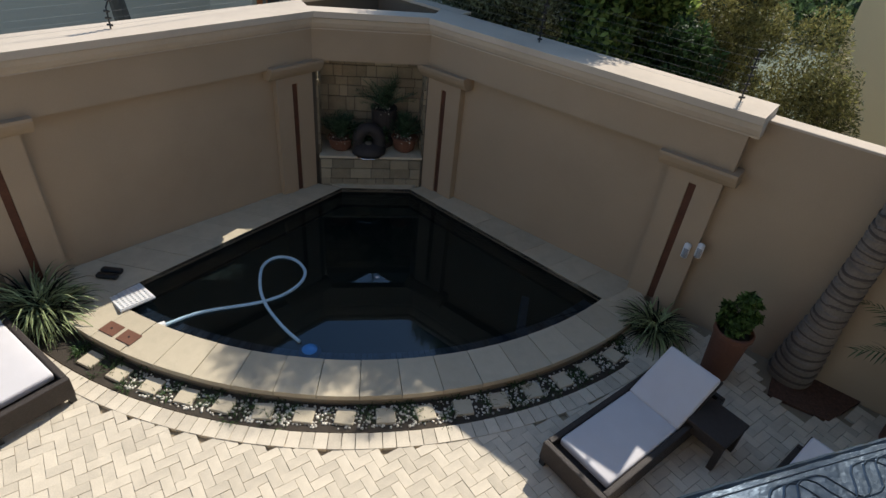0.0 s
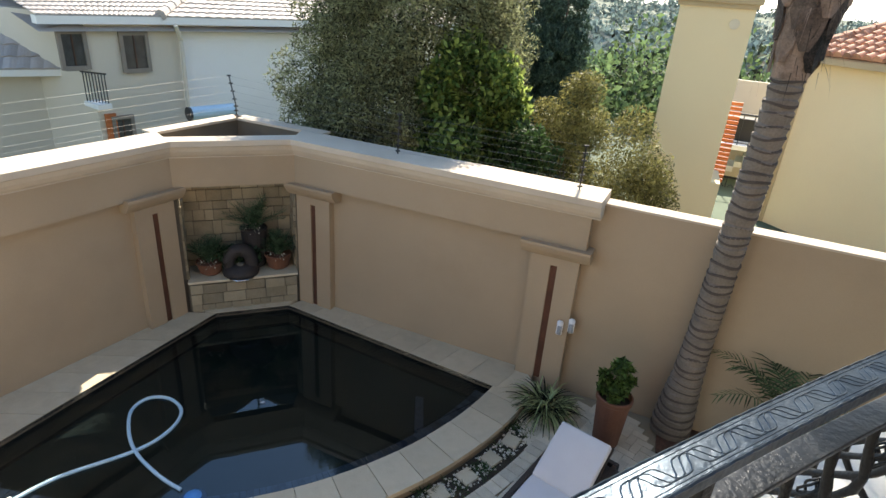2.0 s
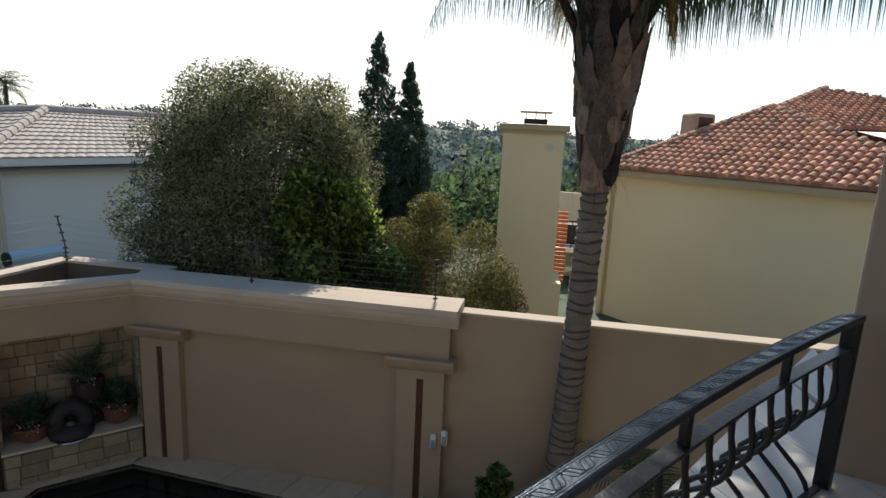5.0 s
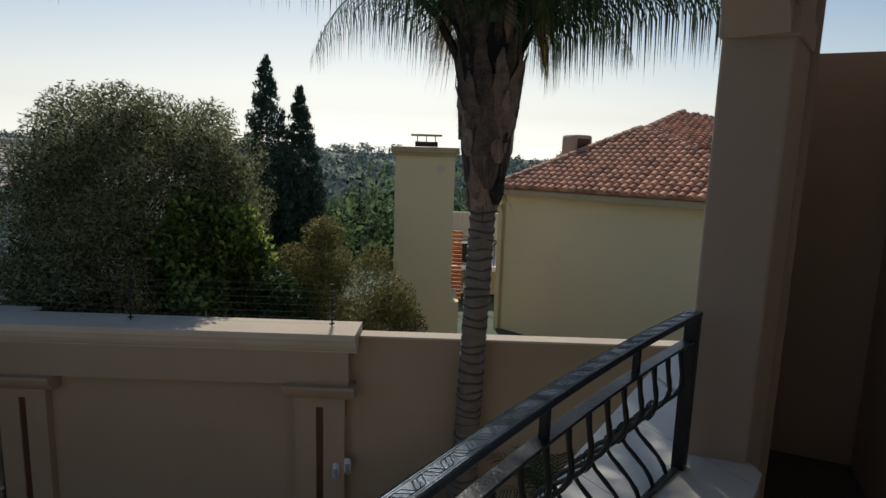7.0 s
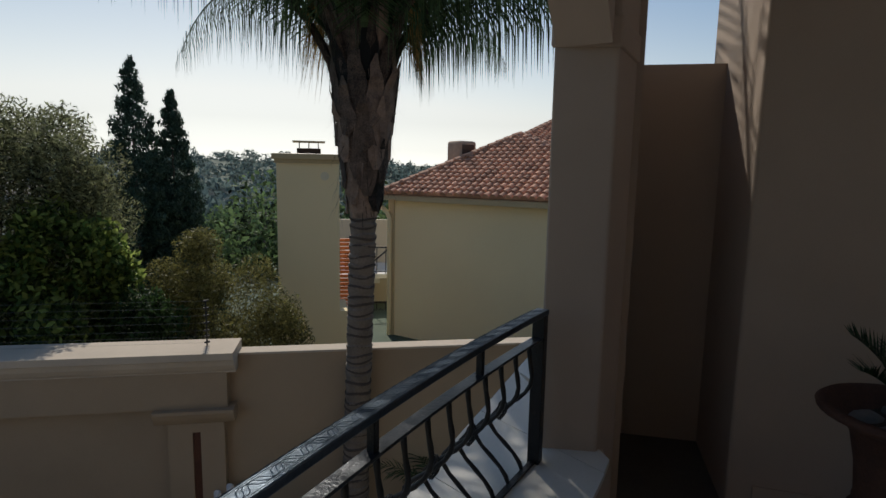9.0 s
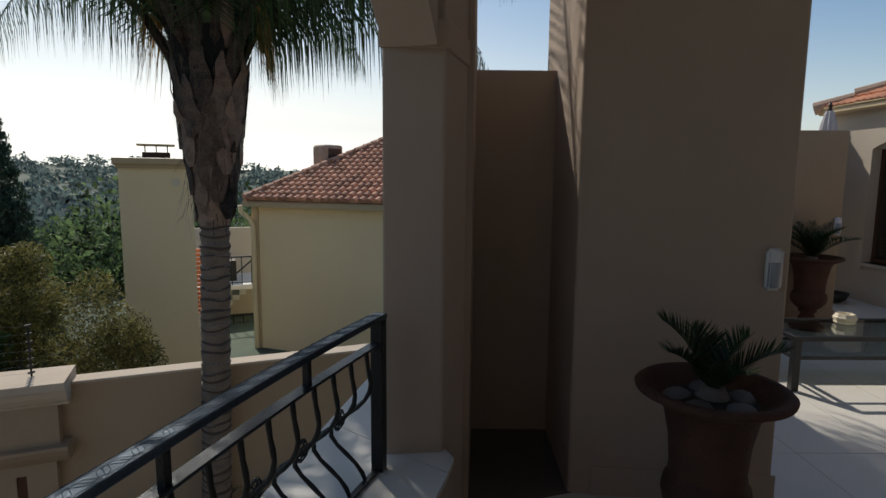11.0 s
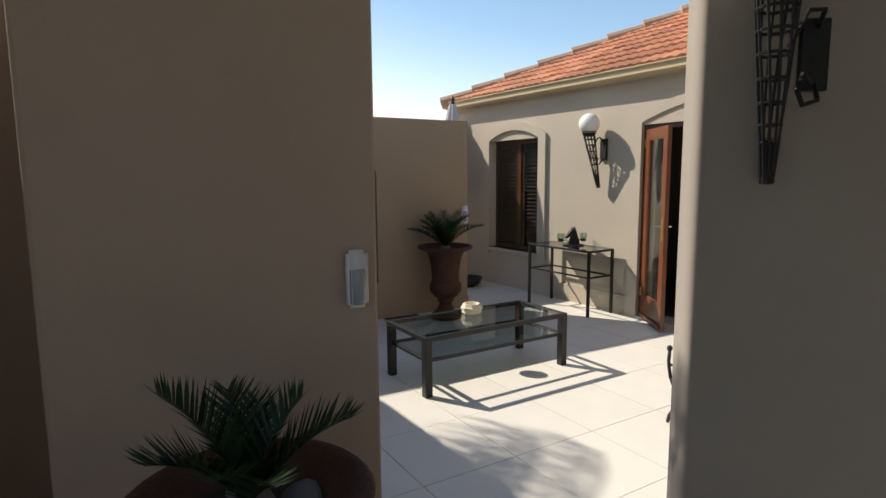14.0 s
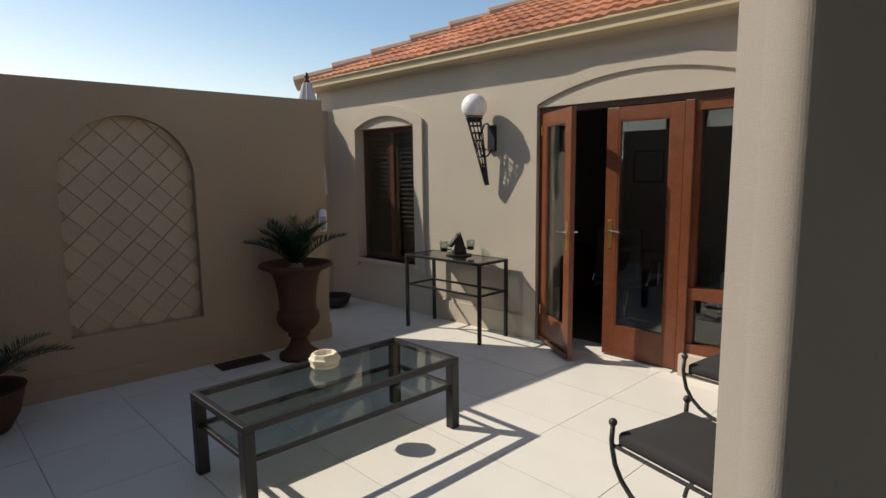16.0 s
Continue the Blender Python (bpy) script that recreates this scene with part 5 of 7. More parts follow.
for z0, z1 in ((0.245, 0.60), (0.69, DZ1 - 0.13)):
    FW.box(1.385, 1.42, -0.13, -0.06, z0, z1, bm)
    FW.box(DS1 - 0.095, DS1 - 0.06, -0.13, -0.06, z0, z1, bm)
part("side_stile", bm, WOOD, door_frame)
for z0, z1 in ((0.247, 0.598), (0.692, DZ1 - 0.132)):
    pn = part("pane", FW.box(1.42, DS1 - 0.095, -0.098, -0.092, z0, z1), PANE, door_frame, "clear glass pane")
    pn.visible_shadow = False
door_leaf("door_1", 0.635, 2.09, FW.matrix(0.045, -0.035, 0.012), -34, "red-brown glazed timber door standing open", 1)
d2 = door_leaf("door_2", 0.64, 2.09, FW.matrix(1.312, -0.05, 0.012), 180, "red-brown glazed timber door, closed", 1)

# slat colour holds the shade behind the glass, darker than the shutter frames
SHUTTER = material("shaded_shutter_wood", (0.014, 0.009, 0.008), 0.4, vary=0.25, scale=8, bump=0.1)
window = tagged(new("window_1"), "arched window with dark louvred shutters behind glass", "window", kind="structure")
bm = bmesh.new()
for s0, s1, z0, z1 in ((WS0, WS0 + 0.06, WZ0, WZ1), (WS1 - 0.06, WS1, WZ0, WZ1), (WS0 + 0.06, WS1 - 0.06, WZ1 - 0.06, WZ1), (WS0 + 0.06, WS1 - 0.06, WZ0, WZ0 + 0.06)):
    FW.box(s0, s1, -0.19, -0.10, z0, z1, bm)
part("window_frame", bm, DARK_WOOD, window, "dark timber frame", bevel=0.005)
wm = (WS0 + WS1) / 2
# red wood here stands in for the window's strip of red reflection
part("meeting_stile", FW.box(wm - 0.035, wm + 0.035, -0.18, -0.105, WZ0 + 0.06, WZ1 - 0.06), WOOD, window, "meeting stile, red-brown for a red reflection", bevel=0.004)
for s0, s1 in ((WS0 + 0.06, wm - 0.05), (wm + 0.05, WS1 - 0.06)):
    sh = part("shutter", FW.box(s0, s0 + 0.05, -0.18, -0.12, WZ0 + 0.06, WZ1 - 0.06, FW.box(s1 - 0.05, s1, -0.18, -0.12, WZ0 + 0.06, WZ1 - 0.06)), DARK_WOOD, window, "dark louvred shutter")
    for k in range(26):
        z = WZ0 + 0.09 + k * 0.0535
        bm = bmesh.new()
        hexa(bm, [FW.p(s0 + 0.05, -0.175, z + 0.03), FW.p(s1 - 0.05, -0.175, z + 0.03), FW.p(s1 - 0.05, -0.13, z), FW.p(s0 + 0.05, -0.13, z), FW.p(s0 + 0.05, -0.175, z + 0.038), FW.p(s1 - 0.05, -0.175, z + 0.038), FW.p(s1 - 0.05, -0.13, z + 0.008), FW.p(s0 + 0.05, -0.13, z + 0.008)])
        part("slat", bm, SHUTTER, sh)
part("window_sill", FW.box(WS0 - 0.03, WS1 + 0.03, -0.15, 0.045, WZ0 - 0.05, WZ0), STUCCO_HOUSE, window, bevel=0.006)
part("pane", FW.box(WS0 + 0.05, WS1 - 0.05, -0.108, -0.102, WZ0 + 0.05, WZ1 - 0.05), SHUTTER_GLASS, window).visible_shadow = False
# black sheet stands in for the unlit space behind the slats
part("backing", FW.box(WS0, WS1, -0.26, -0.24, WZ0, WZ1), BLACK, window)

eave = tagged(new("eave_trim"), "beige boxed eave with a moulded gutter", "gutter", kind="structure")
part("soffit", FW.mould([(0.0, 2.655), (0.05, 2.660), (0.06, 2.664), (0.06, 2.74), (0.0, 2.74)], -3.55, 5.5), STUCCO_HOUSE, eave)
part("gutter", FW.mould([(0.05, 2.665), (0.125, 2.665), (0.155, 2.690), (0.155, 2.740), (0.18, 2.760), (0.18, 2.785), (0.165, 2.785), (0.15, 2.765), (0.14, 2.690), (0.05, 2.680)], -3.70, 5.5), GUTTER, eave, "beige moulded gutter")
part("gutter", box((0, 0, 0), (0.14, 3.0, 0.10), None, FW.matrix(-3.70, 0.12, 2.670)), GUTTER, eave)
roof = tagged(new("roof"), "hipped roof of flat terracotta tiles with pale ridge tiles", "roof", kind="structure")
PITCH = math.tan(radians(25))
E0 = -3.66                                   # left end of the eave


def on_roof(s, u, lift=0.0):
    """A point u metres in from the eave, measured level."""
    return FW.p(s, 0.14 - u, 2.76 + u * PITCH + lift)


bm = bmesh.new()
bm.faces.new([bm.verts.new(on_roof(s, u, -0.02)) for s, u in ((E0, 0), (5.5, 0), (5.5, 4.5), (E0 + 4.5, 4.5))])
left_face = [on_roof(E0, 0, -0.02), on_roof(E0 + 4.5, 4.5, -0.02), FW.p(E0, -4.36, 2.74)]
bm.faces.new([bm.verts.new(q) for q in left_face])
part("underlay", bm, ROOF_ORANGE, roof)
random.seed(9)
TW, TU = 0.245, 0.29
bm = bmesh.new()
rowsv = []
for z0, yy in ((0.028, 0.0), (0.0, 0.36)):
    rowsv.append([bm.verts.new((x, yy, z0 + 0.022 * k + 0.01)) for x, k in ((-TW / 2, 0.0), (-TW / 4, 0.9), (0, 0.25), (TW / 4, 0.9), (TW / 2, 0.0))])
for k in range(4):
    bm.faces.new((rowsv[0][k], rowsv[0][k + 1], rowsv[1][k + 1], rowsv[1][k]))
drop = [bm.verts.new((v.co.x, 0.0, v.co.z - 0.034)) for v in rowsv[0]]
for k in range(4):
    bm.faces.new((drop[k], drop[k + 1], rowsv[0][k + 1], rowsv[0][k]))
roof_tile = None
tilt = Matrix.Rotation(math.atan(PITCH), 4, "X")
for r in range(12):
    u = r * TU * math.cos(math.atan(PITCH)) - 0.03
    for c in range(40):
        s = E0 + 0.12 + c * TW + (TW / 2 if r % 2 else 0)
        if s < E0 + u + 0.05 or s > 3.3:
            continue
        m = FW.matrix(s, 0.14 - u, 2.765 + u * PITCH + random.uniform(-0.004, 0.004)) @ tilt
        if roof_tile is None:
            roof_tile = ob = part("roof_tile", bm, ROOF_PIECE, roof)
        else:
            ob = new("roof_tile", roof_tile.data)
            ob.parent = roof
        ob.matrix_basis = m @ Matrix.Rotation(random.uniform(-0.012, 0.012), 4, "Z")
ridge = None
for k in range(12):
    a, b = on_roof(E0 + k * 0.36 - 0.06, k * 0.36 - 0.06, 0.01), on_roof(E0 + k * 0.36 + 0.34, k * 0.36 + 0.34, 0.0)
    part("ridge_tile", tube([a + Vector((0, 0, 0.030)), b + Vector((0, 0, 0.0))], 0.10, 10, taper=[1.0, 0.80]), ROOF_RIDGE, roof, "pale ridge tile" if k == 0 else "")

# ---- torch lamps ----
def torch_lamp(wall, s, z, label, reach=0.17, px=0.0):
    """z is the height of the globe's middle."""
    ob = tagged(new("wall_lamp"), label, "wall lamp", group="torch lamps on the walls")
    ob.matrix_basis = wall.matrix(s, 0.0, z)
    part("wall_plate", box((px - 0.02, -0.03, -0.42), (px + 0.075, 0.0, -0.17)), IRON, ob, bevel=0.004)
    axis = lambda u: Vector((-0.10 + 0.065 * u, -reach + (reach - 0.075) * u, -0.125 - 0.60 * u))
    rad = lambda u: 0.066 - 0.045 * u
    cone = part("basket", tube([axis(u) + Vector((rad(u) * math.cos(0), rad(u) * math.sin(0), 0)) for u in (0, 1)], 0.005, 5), IRON, ob, "tapering basket of black iron straps")
    for k in range(1, 10):
        a = k * math.tau / 10
        part("strap", tube([axis(u) + Vector((rad(u) * math.cos(a + 0.7 * u), rad(u) * math.sin(a + 0.7 * u), 0)) for u in (0, .25, .5, .75, 1)], 0.0055, 5), IRON, cone)
    for u in (0.0, 0.09, 0.20, 0.32, 0.45, 0.58, 0.7, 0.8):
        c = axis(u)
        part("hoop", tube([c + Vector((rad(u) * math.cos(a), rad(u) * math.sin(a), 0)) for a in [i * math.tau / 14 for i in range(14)]], 0.006, 5, closed=True), IRON, cone)
    part("tip", tube([axis(0.78), axis(0.97), axis(1.03)], 0.03, 10, taper=[0.9, 0.75, 0.85]), IRON, ob)
    c = axis(0)
    part("cup", lathe([(0.05, -0.02), (0.072, 0.0), (0.085, 0.02), (0.075, 0.022)], 16, c), IRON, ob)
    part("gallery", tube([c + Vector((0.082 * math.cos(a), 0.082 * math.sin(a), 0.035)) for a in [i * math.tau / 12 for i in range(12)]], 0.006, 5, closed=True), IRON, ob)
    g = bmesh.new()
    bmesh.ops.create_uvsphere(g, u_segments=28, v_segments=18, radius=0.122)
    bmesh.ops.translate(g, verts=g.verts[:], vec=c + Vector((0, 0, 0.125)))
    part("globe", g, GLOBE, ob, "white opal globe", smooth=True)
    arm = lambda pts: tube([Vector(q) for q in pts], 0.0085, 6)
    part("scroll", arm([(px + 0.03, -0.03, -0.20), (px * 0.8 + 0.03, -0.10, -0.16), (px * 0.4, -0.13, -0.17), (px * 0.2 - 0.03, -reach + 0.03, -0.24), (-0.05, -reach + 0.01, -0.30)]), IRON, ob)
    part("scroll", arm([(px + 0.03, -0.03, -0.40), (px * 0.8 + 0.03, -0.09, -0.46), (px * 0.4, -0.13, -0.48), (px * 0.2 - 0.03, -reach + 0.02, -0.44), (px * 0.3, -0.14, -0.38), (px * 0.5 + 0.02, -0.12, -0.41)]), IRON, ob)
    return ob


torch_lamp(FW, -0.51, 2.21, "black iron torch lamp with white globe on sunlit house wall", 0.18, -0.045)
torch_lamp(RWALL, 0.27, 2.33, "black iron torch lamp with white globe on the shaded wall", 0.21, 0.10)

# ---- patio furniture ----
def bars(w, d, z, t, h, bm=None):
    """A level rectangular frame of square bar."""
    bm = bm or bmesh.new()
    box((-w / 2, -d / 2, z - h), (w / 2, -d / 2 + t, z), bm)
    box((-w / 2, d / 2 - t, z - h), (w / 2, d / 2, z), bm)
    box((-w / 2, -d / 2 + t, z - h), (-w / 2 + t, d / 2 - t, z), bm)
    box((w / 2 - t, -d / 2 + t, z - h), (w / 2, d / 2 - t, z), bm)
    return bm


table = thing("coffee_table", "black iron coffee table with a clear glass top and lower shelf", "coffee table", (6.29, -1.075, 0), turn=-57.6)
part("top_frame", bars(1.40, 0.63, 0.455, 0.035, 0.035), IRON, table, bevel=0.003)
part("shelf_frame", bars(1.36, 0.59, 0.285, 0.025, 0.025), IRON, table, bevel=0.003)
pt = part("tabletop", box((-0.665, -0.28, 0.443), (0.665, 0.28, 0.451)), TABLE_GLASS, table, "clear glass top")
ps = part("shelf", box((-0.655, -0.27, 0.274), (0.655, 0.27, 0.280)), TABLE_GLASS, table, "clear glass shelf")
pt.visible_shadow = ps.visible_shadow = False
for x in (-0.67, 0.67):
    for y in (-0.285, 0.285):
        part("leg", box((x - 0.03, y - 0.03, 0), (x + 0.03, y + 0.03, 0.42)), IRON, table, bevel=0.004)
console = thing("console_table", "slim black iron console table with a glass top", "console table", (8.56, -2.30, 0), turn=33.8)
part("top_frame", bars(1.02, 0.42, 0.765, 0.025, 0.025), IRON, console, bevel=0.002)
part("shelf_frame", bars(0.98, 0.38, 0.46, 0.02, 0.02), IRON, console, bevel=0.002)
part("tabletop", box((-0.485, -0.185, 0.755), (0.485, 0.185, 0.762)), CONSOLE_GLASS, console, "smoked glass top")
for x in (-0.495, 0.495):
    for y in (-0.195, 0.195):
        part("leg", box((x - 0.014, y - 0.014, 0), (x + 0.014, y + 0.014, 0.74)), IRON, console)
ash = thing("ashtray", "cream octagonal stacked ceramic ashtray on the glass table", "ashtray", (6.42, -1.02, 0.455))
part("bowl", lathe([(0.07, 0.0), (0.085, 0.004), (0.085, 0.022), (0.075, 0.027), (0.092, 0.032), (0.095, 0.055), (0.085, 0.062), (0.075, 0.085), (0.062, 0.085), (0.055, 0.06), (0.02, 0.055)], 8), CREAM, ash, bevel=0.003)
horse = thing("candle_holder", "dark metal horse head candle holder with two glass cups", "candle holder", (8.62, -2.36, 0.765), turn=-80)
part("base", lathe([(0.13, 0.0), (0.13, 0.008), (0.10, 0.014)], 24), IRON, horse)
sil = [(-0.07, 0.012), (0.075, 0.012), (0.07, 0.06), (0.05, 0.11), (0.035, 0.16), (0.02, 0.20), (0.012, 0.235), (-0.004, 0.205), (-0.02, 0.225), (-0.028, 0.195), (-0.06, 0.165), (-0.095, 0.125), (-0.11, 0.10), (-0.098, 0.082), (-0.075, 0.092), (-0.05, 0.115), (-0.035, 0.105), (-0.05, 0.06)]
bm = bmesh.new()
fr = [bm.verts.new((x, -0.028, z)) for x, z in sil]
bk = [bm.verts.new((x, 0.028, z)) for x, z in sil]
for i in range(len(sil)):
    j = (i + 1) % len(sil)
    bm.faces.new((fr[i], fr[j], bk[j], bk[i]))
bm.faces.new(fr)
bm.faces.new(bk[::-1])
part("horse_head", bm, IRON, horse, bevel=0.012)
for x in (-0.17, 0.12):
    part("arm", tube([(x * 0.3, 0, 0.02), (x * 0.6, -0.02, 0.07), (x, -0.02, 0.055)], 0.006, 6), IRON, horse)
    part("candle", lathe([(0.03, 0.05), (0.034, 0.055), (0.034, 0.085), (0.0, 0.085)], 14, (x, -0.02, 0)), BLACK, horse)
    cup = part("glass_cup", lathe([(0.036, 0.06), (0.042, 0.09), (0.046, 0.15), (0.044, 0.15), (0.040, 0.09), (0.034, 0.064)], 16, (x, -0.02, 0)), TABLE_GLASS, horse, "clear glass cup")

URN = [(0.175, 0.0), (0.175, 0.035), (0.16, 0.05), (0.14, 0.06), (0.10, 0.10), (0.075, 0.15), (0.07, 0.185), (0.095, 0.20), (0.095, 0.215), (0.085, 0.225), (0.13, 0.255), (0.175, 0.31), (0.185, 0.36), (0.175, 0.41), (0.15, 0.435), (0.16, 0.455), (0.155, 0.47), (0.165, 0.60), (0.19, 0.72), (0.215, 0.765), (0.27, 0.79), (0.31, 0.81), (0.315, 0.825), (0.30, 0.838), (0.27, 0.835), (0.235, 0.80), (0.19, 0.76), (0.02, 0.755)]


def cycad_urn(at, label, seed, n, length, stones, upright=38):
    ob = thing("urn_planter", label, "potted plant", at, group="rusted urns on the terrace")
    part("urn", lathe(URN, 36), RUST, ob, "rust-brown cast iron urn", smooth=True)
    part("soil", lathe([(0.19, 0.74), (0.19, 0.768), (0.05, 0.785)], 20), SOIL, ob)
    random.seed(seed)
    V, F = [], []
    for k in range(n):
        frond(V, F, (0, 0, 0.79), k * 360 / n + random.uniform(-14, 14), random.uniform(upright, 78), length * random.uniform(0.8, 1.1), 46, 0.115, 44, 0.010, 0.0, 0.007, 0.14, 0.9)
    quads("fronds", V, F, LEAF_CYCAD, ob)
    part("caudex", lathe([(0.05, 0.76), (0.07, 0.79), (0.05, 0.83), (0.01, 0.84)], 12), BARK, ob)
    for k in range(stones):
        a = k * math.tau / stones + 0.4
        st = bmesh.new()
        bmesh.ops.create_icosphere(st, subdivisions=2, radius=0.060)
        for v in st.verts:
            v.co *= 1 + 0.22 * noise.noise(v.co * 12 + Vector((k * 7, 0, 0)))
        bmesh.ops.scale(st, verts=st.verts[:], vec=(1.25, 1.0, 0.6))
        bmesh.ops.translate(st, verts=st.verts[:], vec=(0.135 * math.cos(a), 0.135 * math.sin(a), 0.768))
        part("stone", st, GREY_STONE, ob, "grey rounded stone" if k == 0 else "", smooth=True)
    return ob


cycad_urn((2.98, -0.32, 0), "rusted iron urn with young cycad and grey stones by the pier", 5, 8, 0.37, 5, 52)
cycad_urn((8.08, -0.79, 0), "rusted iron urn with a full cycad against the patio wall", 8, 18, 0.50, 0, 44)
low = thing("bowl_planter", "low dark bowl with a cycad against the patio wall", "potted plant", (6.98, 1.12, 0))
part("bowl", lathe([(0.16, 0), (0.22, 0.10), (0.26, 0.26), (0.27, 0.28), (0.24, 0.27), (0.2, 0.22), (0.02, 0.22)], 26), RUST, low, smooth=True)
V, F = [], []
random.seed(77)
for k in range(15):
    frond(V, F, (0, 0, 0.26), k * 24, random.uniform(20, 65), 0.58, 55, 0.11, 36, 0.010, 0.05, 0.006, 0.15, 0.8)
quads("fronds", V, F, LEAF_CYCAD, low)
grate = thing("drain_grate", "brown metal drain grate let into the floor tiles", "drain grate", NI.p(-0.95, 0.16, 0.004), turn=-60)
part("frame", bars(0.42, 0.20, 0.008, 0.016, 0.008), RUST, grate)
for k in range(11):
    part("slat", box((-0.19 + k * 0.036, -0.085, 0.0), (-0.175 + k * 0.036, 0.085, 0.006)), RUST, grate)
# thin black sheet stands in for the dark hollow under the slats
part("dark_sump_sheet", box((-0.194, -0.084, -0.003), (0.194, 0.084, -0.001)), BLACK, grate)
bowl = thing("dark_bowl", "dark round bowl on the floor of the side passage", "bowl", (9.95, -1.12, 0))
part("bowl", lathe([(0.10, 0), (0.17, 0.05), (0.21, 0.14), (0.19, 0.14), (0.10, 0.06)], 20), BLACK, bowl, smooth=True)
umb = thing("garden_umbrella", "closed cream garden umbrella with a turned wooden finial", "umbrella", (10.05, -0.90, 0))
part("pole", tube([(0, 0, 0.0), (0, 0, 2.65)], 0.02, 10), WOOD, umb)
bm = bmesh.new()
rows = []
for z, r in ((1.35, 0.16), (1.6, 0.15), (1.9, 0.11), (2.2, 0.115), (2.45, 0.085), (2.6, 0.05), (2.64, 0.035)):
    rows.append([bm.verts.new((r * (1 + 0.22 * math.cos(8 * a)) * math.cos(a), r * (1 + 0.22 * math.cos(8 * a)) * math.sin(a), z)) for a in [i * math.tau / 48 for i in range(48)]])
for a, b in zip(rows, rows[1:]):
    for k in range(48):
        bm.faces.new((a[k], a[(k + 1) % 48], b[(k + 1) % 48], b[k]))
part("canopy", bm, CUSHION, umb, "folded cream canvas canopy", smooth=True)
part("finial", lathe([(0.03, 2.64), (0.035, 2.66), (0.02, 2.675), (0.03, 2.70), (0.022, 2.73), (0.004, 2.76)], 14), DARK_WOOD, umb, "turned wooden finial", smooth=True)
part("base", lathe([(0.24, 0), (0.24, 0.05), (0.05, 0.09)], 20), MORTAR, umb)


def curule_stool(at, turn, label):
    """A cross-legged iron stool with ball finials and a tied cushion."""
    ob = thing("iron_stool", label, "stool", at, group="iron stools on the patio", turn=turn)
    part("cushion", rounded_box((-0.24, -0.23, 0.40), (0.24, 0.23, 0.46), 0.022, 0.01), DARK_CUSHION, ob, "charcoal fabric cushion", smooth=True)
    for y in (-0.245, 0.245):
        cup = [Vector((-0.25, y, 0.49)), Vector((-0.255, y, 0.40))]
        cup += [Vector((0.25 * math.sin(a), y, 0.40 - 0.22 * math.cos(a))) for a in [radians(-85 + 17 * i) for i in range(11)]]
        cup += [Vector((0.255, y, 0.42)), Vector((0.25, y, 0.49))]
        part("side_bow", tube(cup, 0.011, 8), IRON, ob, smooth=True)
        for sg in (-1, 1):
            b2 = bmesh.new()
            bmesh.ops.create_uvsphere(b2, u_segments=12, v_segments=8, radius=0.019)
            bmesh.ops.translate(b2, verts=b2.verts[:], vec=(sg * 0.25, y, 0.505))
            part("ball_finial", b2, IRON, ob, smooth=True)
        foot = [Vector((0.24 * math.sin(a), y, 0.19 - 0.19 + 0.19 * math.cos(a))) for a in [radians(-90 + 18 * i) for i in range(11)]]
        part("foot_bow", tube([Vector((q.x, q.y, max(q.z, 0.011))) for q in foot], 0.011, 8), IRON, ob, smooth=True)
    part("stretcher", tube([(0, -0.245, 0.18), (0, 0.245, 0.18)], 0.009, 8), IRON, ob)
    for y in (-0.235, 0.235):
        part("seat_bar", tube([(-0.245, y, 0.395), (0.245, y, 0.395)], 0.009, 8), IRON, ob)
    for x in (-0.235, 0.235):
        part("seat_bar", tube([(x, -0.24, 0.395), (x, 0.24, 0.395)], 0.009, 8), IRON, ob)
    return ob


curule_stool((5.07, -2.56, 0), 18, "black iron cross-legged stool with a charcoal cushion")
curule_stool((5.83, -3.42, 0), 25, "black iron cross-legged stool with a charcoal cushion near the doors")

# ---- inside the room ----
chair = thing("office_chair", "black office chair with chrome arms and star base", "chair", FW.p(0.42, -0.95, 0), turn=40)
part("seat", rounded_box((-0.24, -0.24, 0.44), (0.24, 0.24, 0.52), 0.03), BLACK, chair)
part("backrest", rounded_box((-0.23, 0.20, 0.55), (0.23, 0.27, 1.05), 0.03), BLACK, chair)
part("column", tube([(0, 0, 0.08), (0, 0, 0.44)], 0.03, 10), CHROME, chair)
for k in range(5):
    a = k * math.tau / 5
    part("star_leg", tube([(0, 0, 0.11), (0.28 * math.cos(a), 0.28 * math.sin(a), 0.06)], 0.018, 8), CHROME, chair, "chrome leg" if k == 0 else "")
for x in (-0.27, 0.27):
    part("armrest", tube([(x, 0.2, 0.5), (x, 0.05, 0.72), (x, -0.18, 0.70), (x, -0.12, 0.46)], 0.014, 8), CHROME, chair)
bed = thing("bed", "bed with white linen in the dim room", "bed", FW.p(2.0, -2.3, 0), turn=33.8)
part("base", box((-0.9, -0.75, 0.05), (0.9, 0.75, 0.34)), DARK_FLOOR, bed)
part("mattress", rounded_box((-0.9, -0.75, 0.34), (0.9, 0.75, 0.58), 0.05, 0.03), CUSHION, bed, "white linen", smooth=True)
part("pillow", rounded_box((0.4, -0.6, 0.58), (0.85, 0.0, 0.72), 0.06, 0.03), CUSHION, bed, smooth=True)
desk = thing("desk", "dark wooden desk in the dim room", "desk", FW.p(0.1, -1.9, 0), turn=33.8)
part("top", box((-0.7, -0.35, 0.71), (0.7, 0.35, 0.75)), DARK_WOOD, desk)
for x in (-0.65, 0.65):
    part("side", box((x - 0.02, -0.33, 0), (x + 0.02, 0.33, 0.71)), DARK_WOOD, desk)
pic = tagged(new("picture"), "small framed picture on the room's wall", "picture")
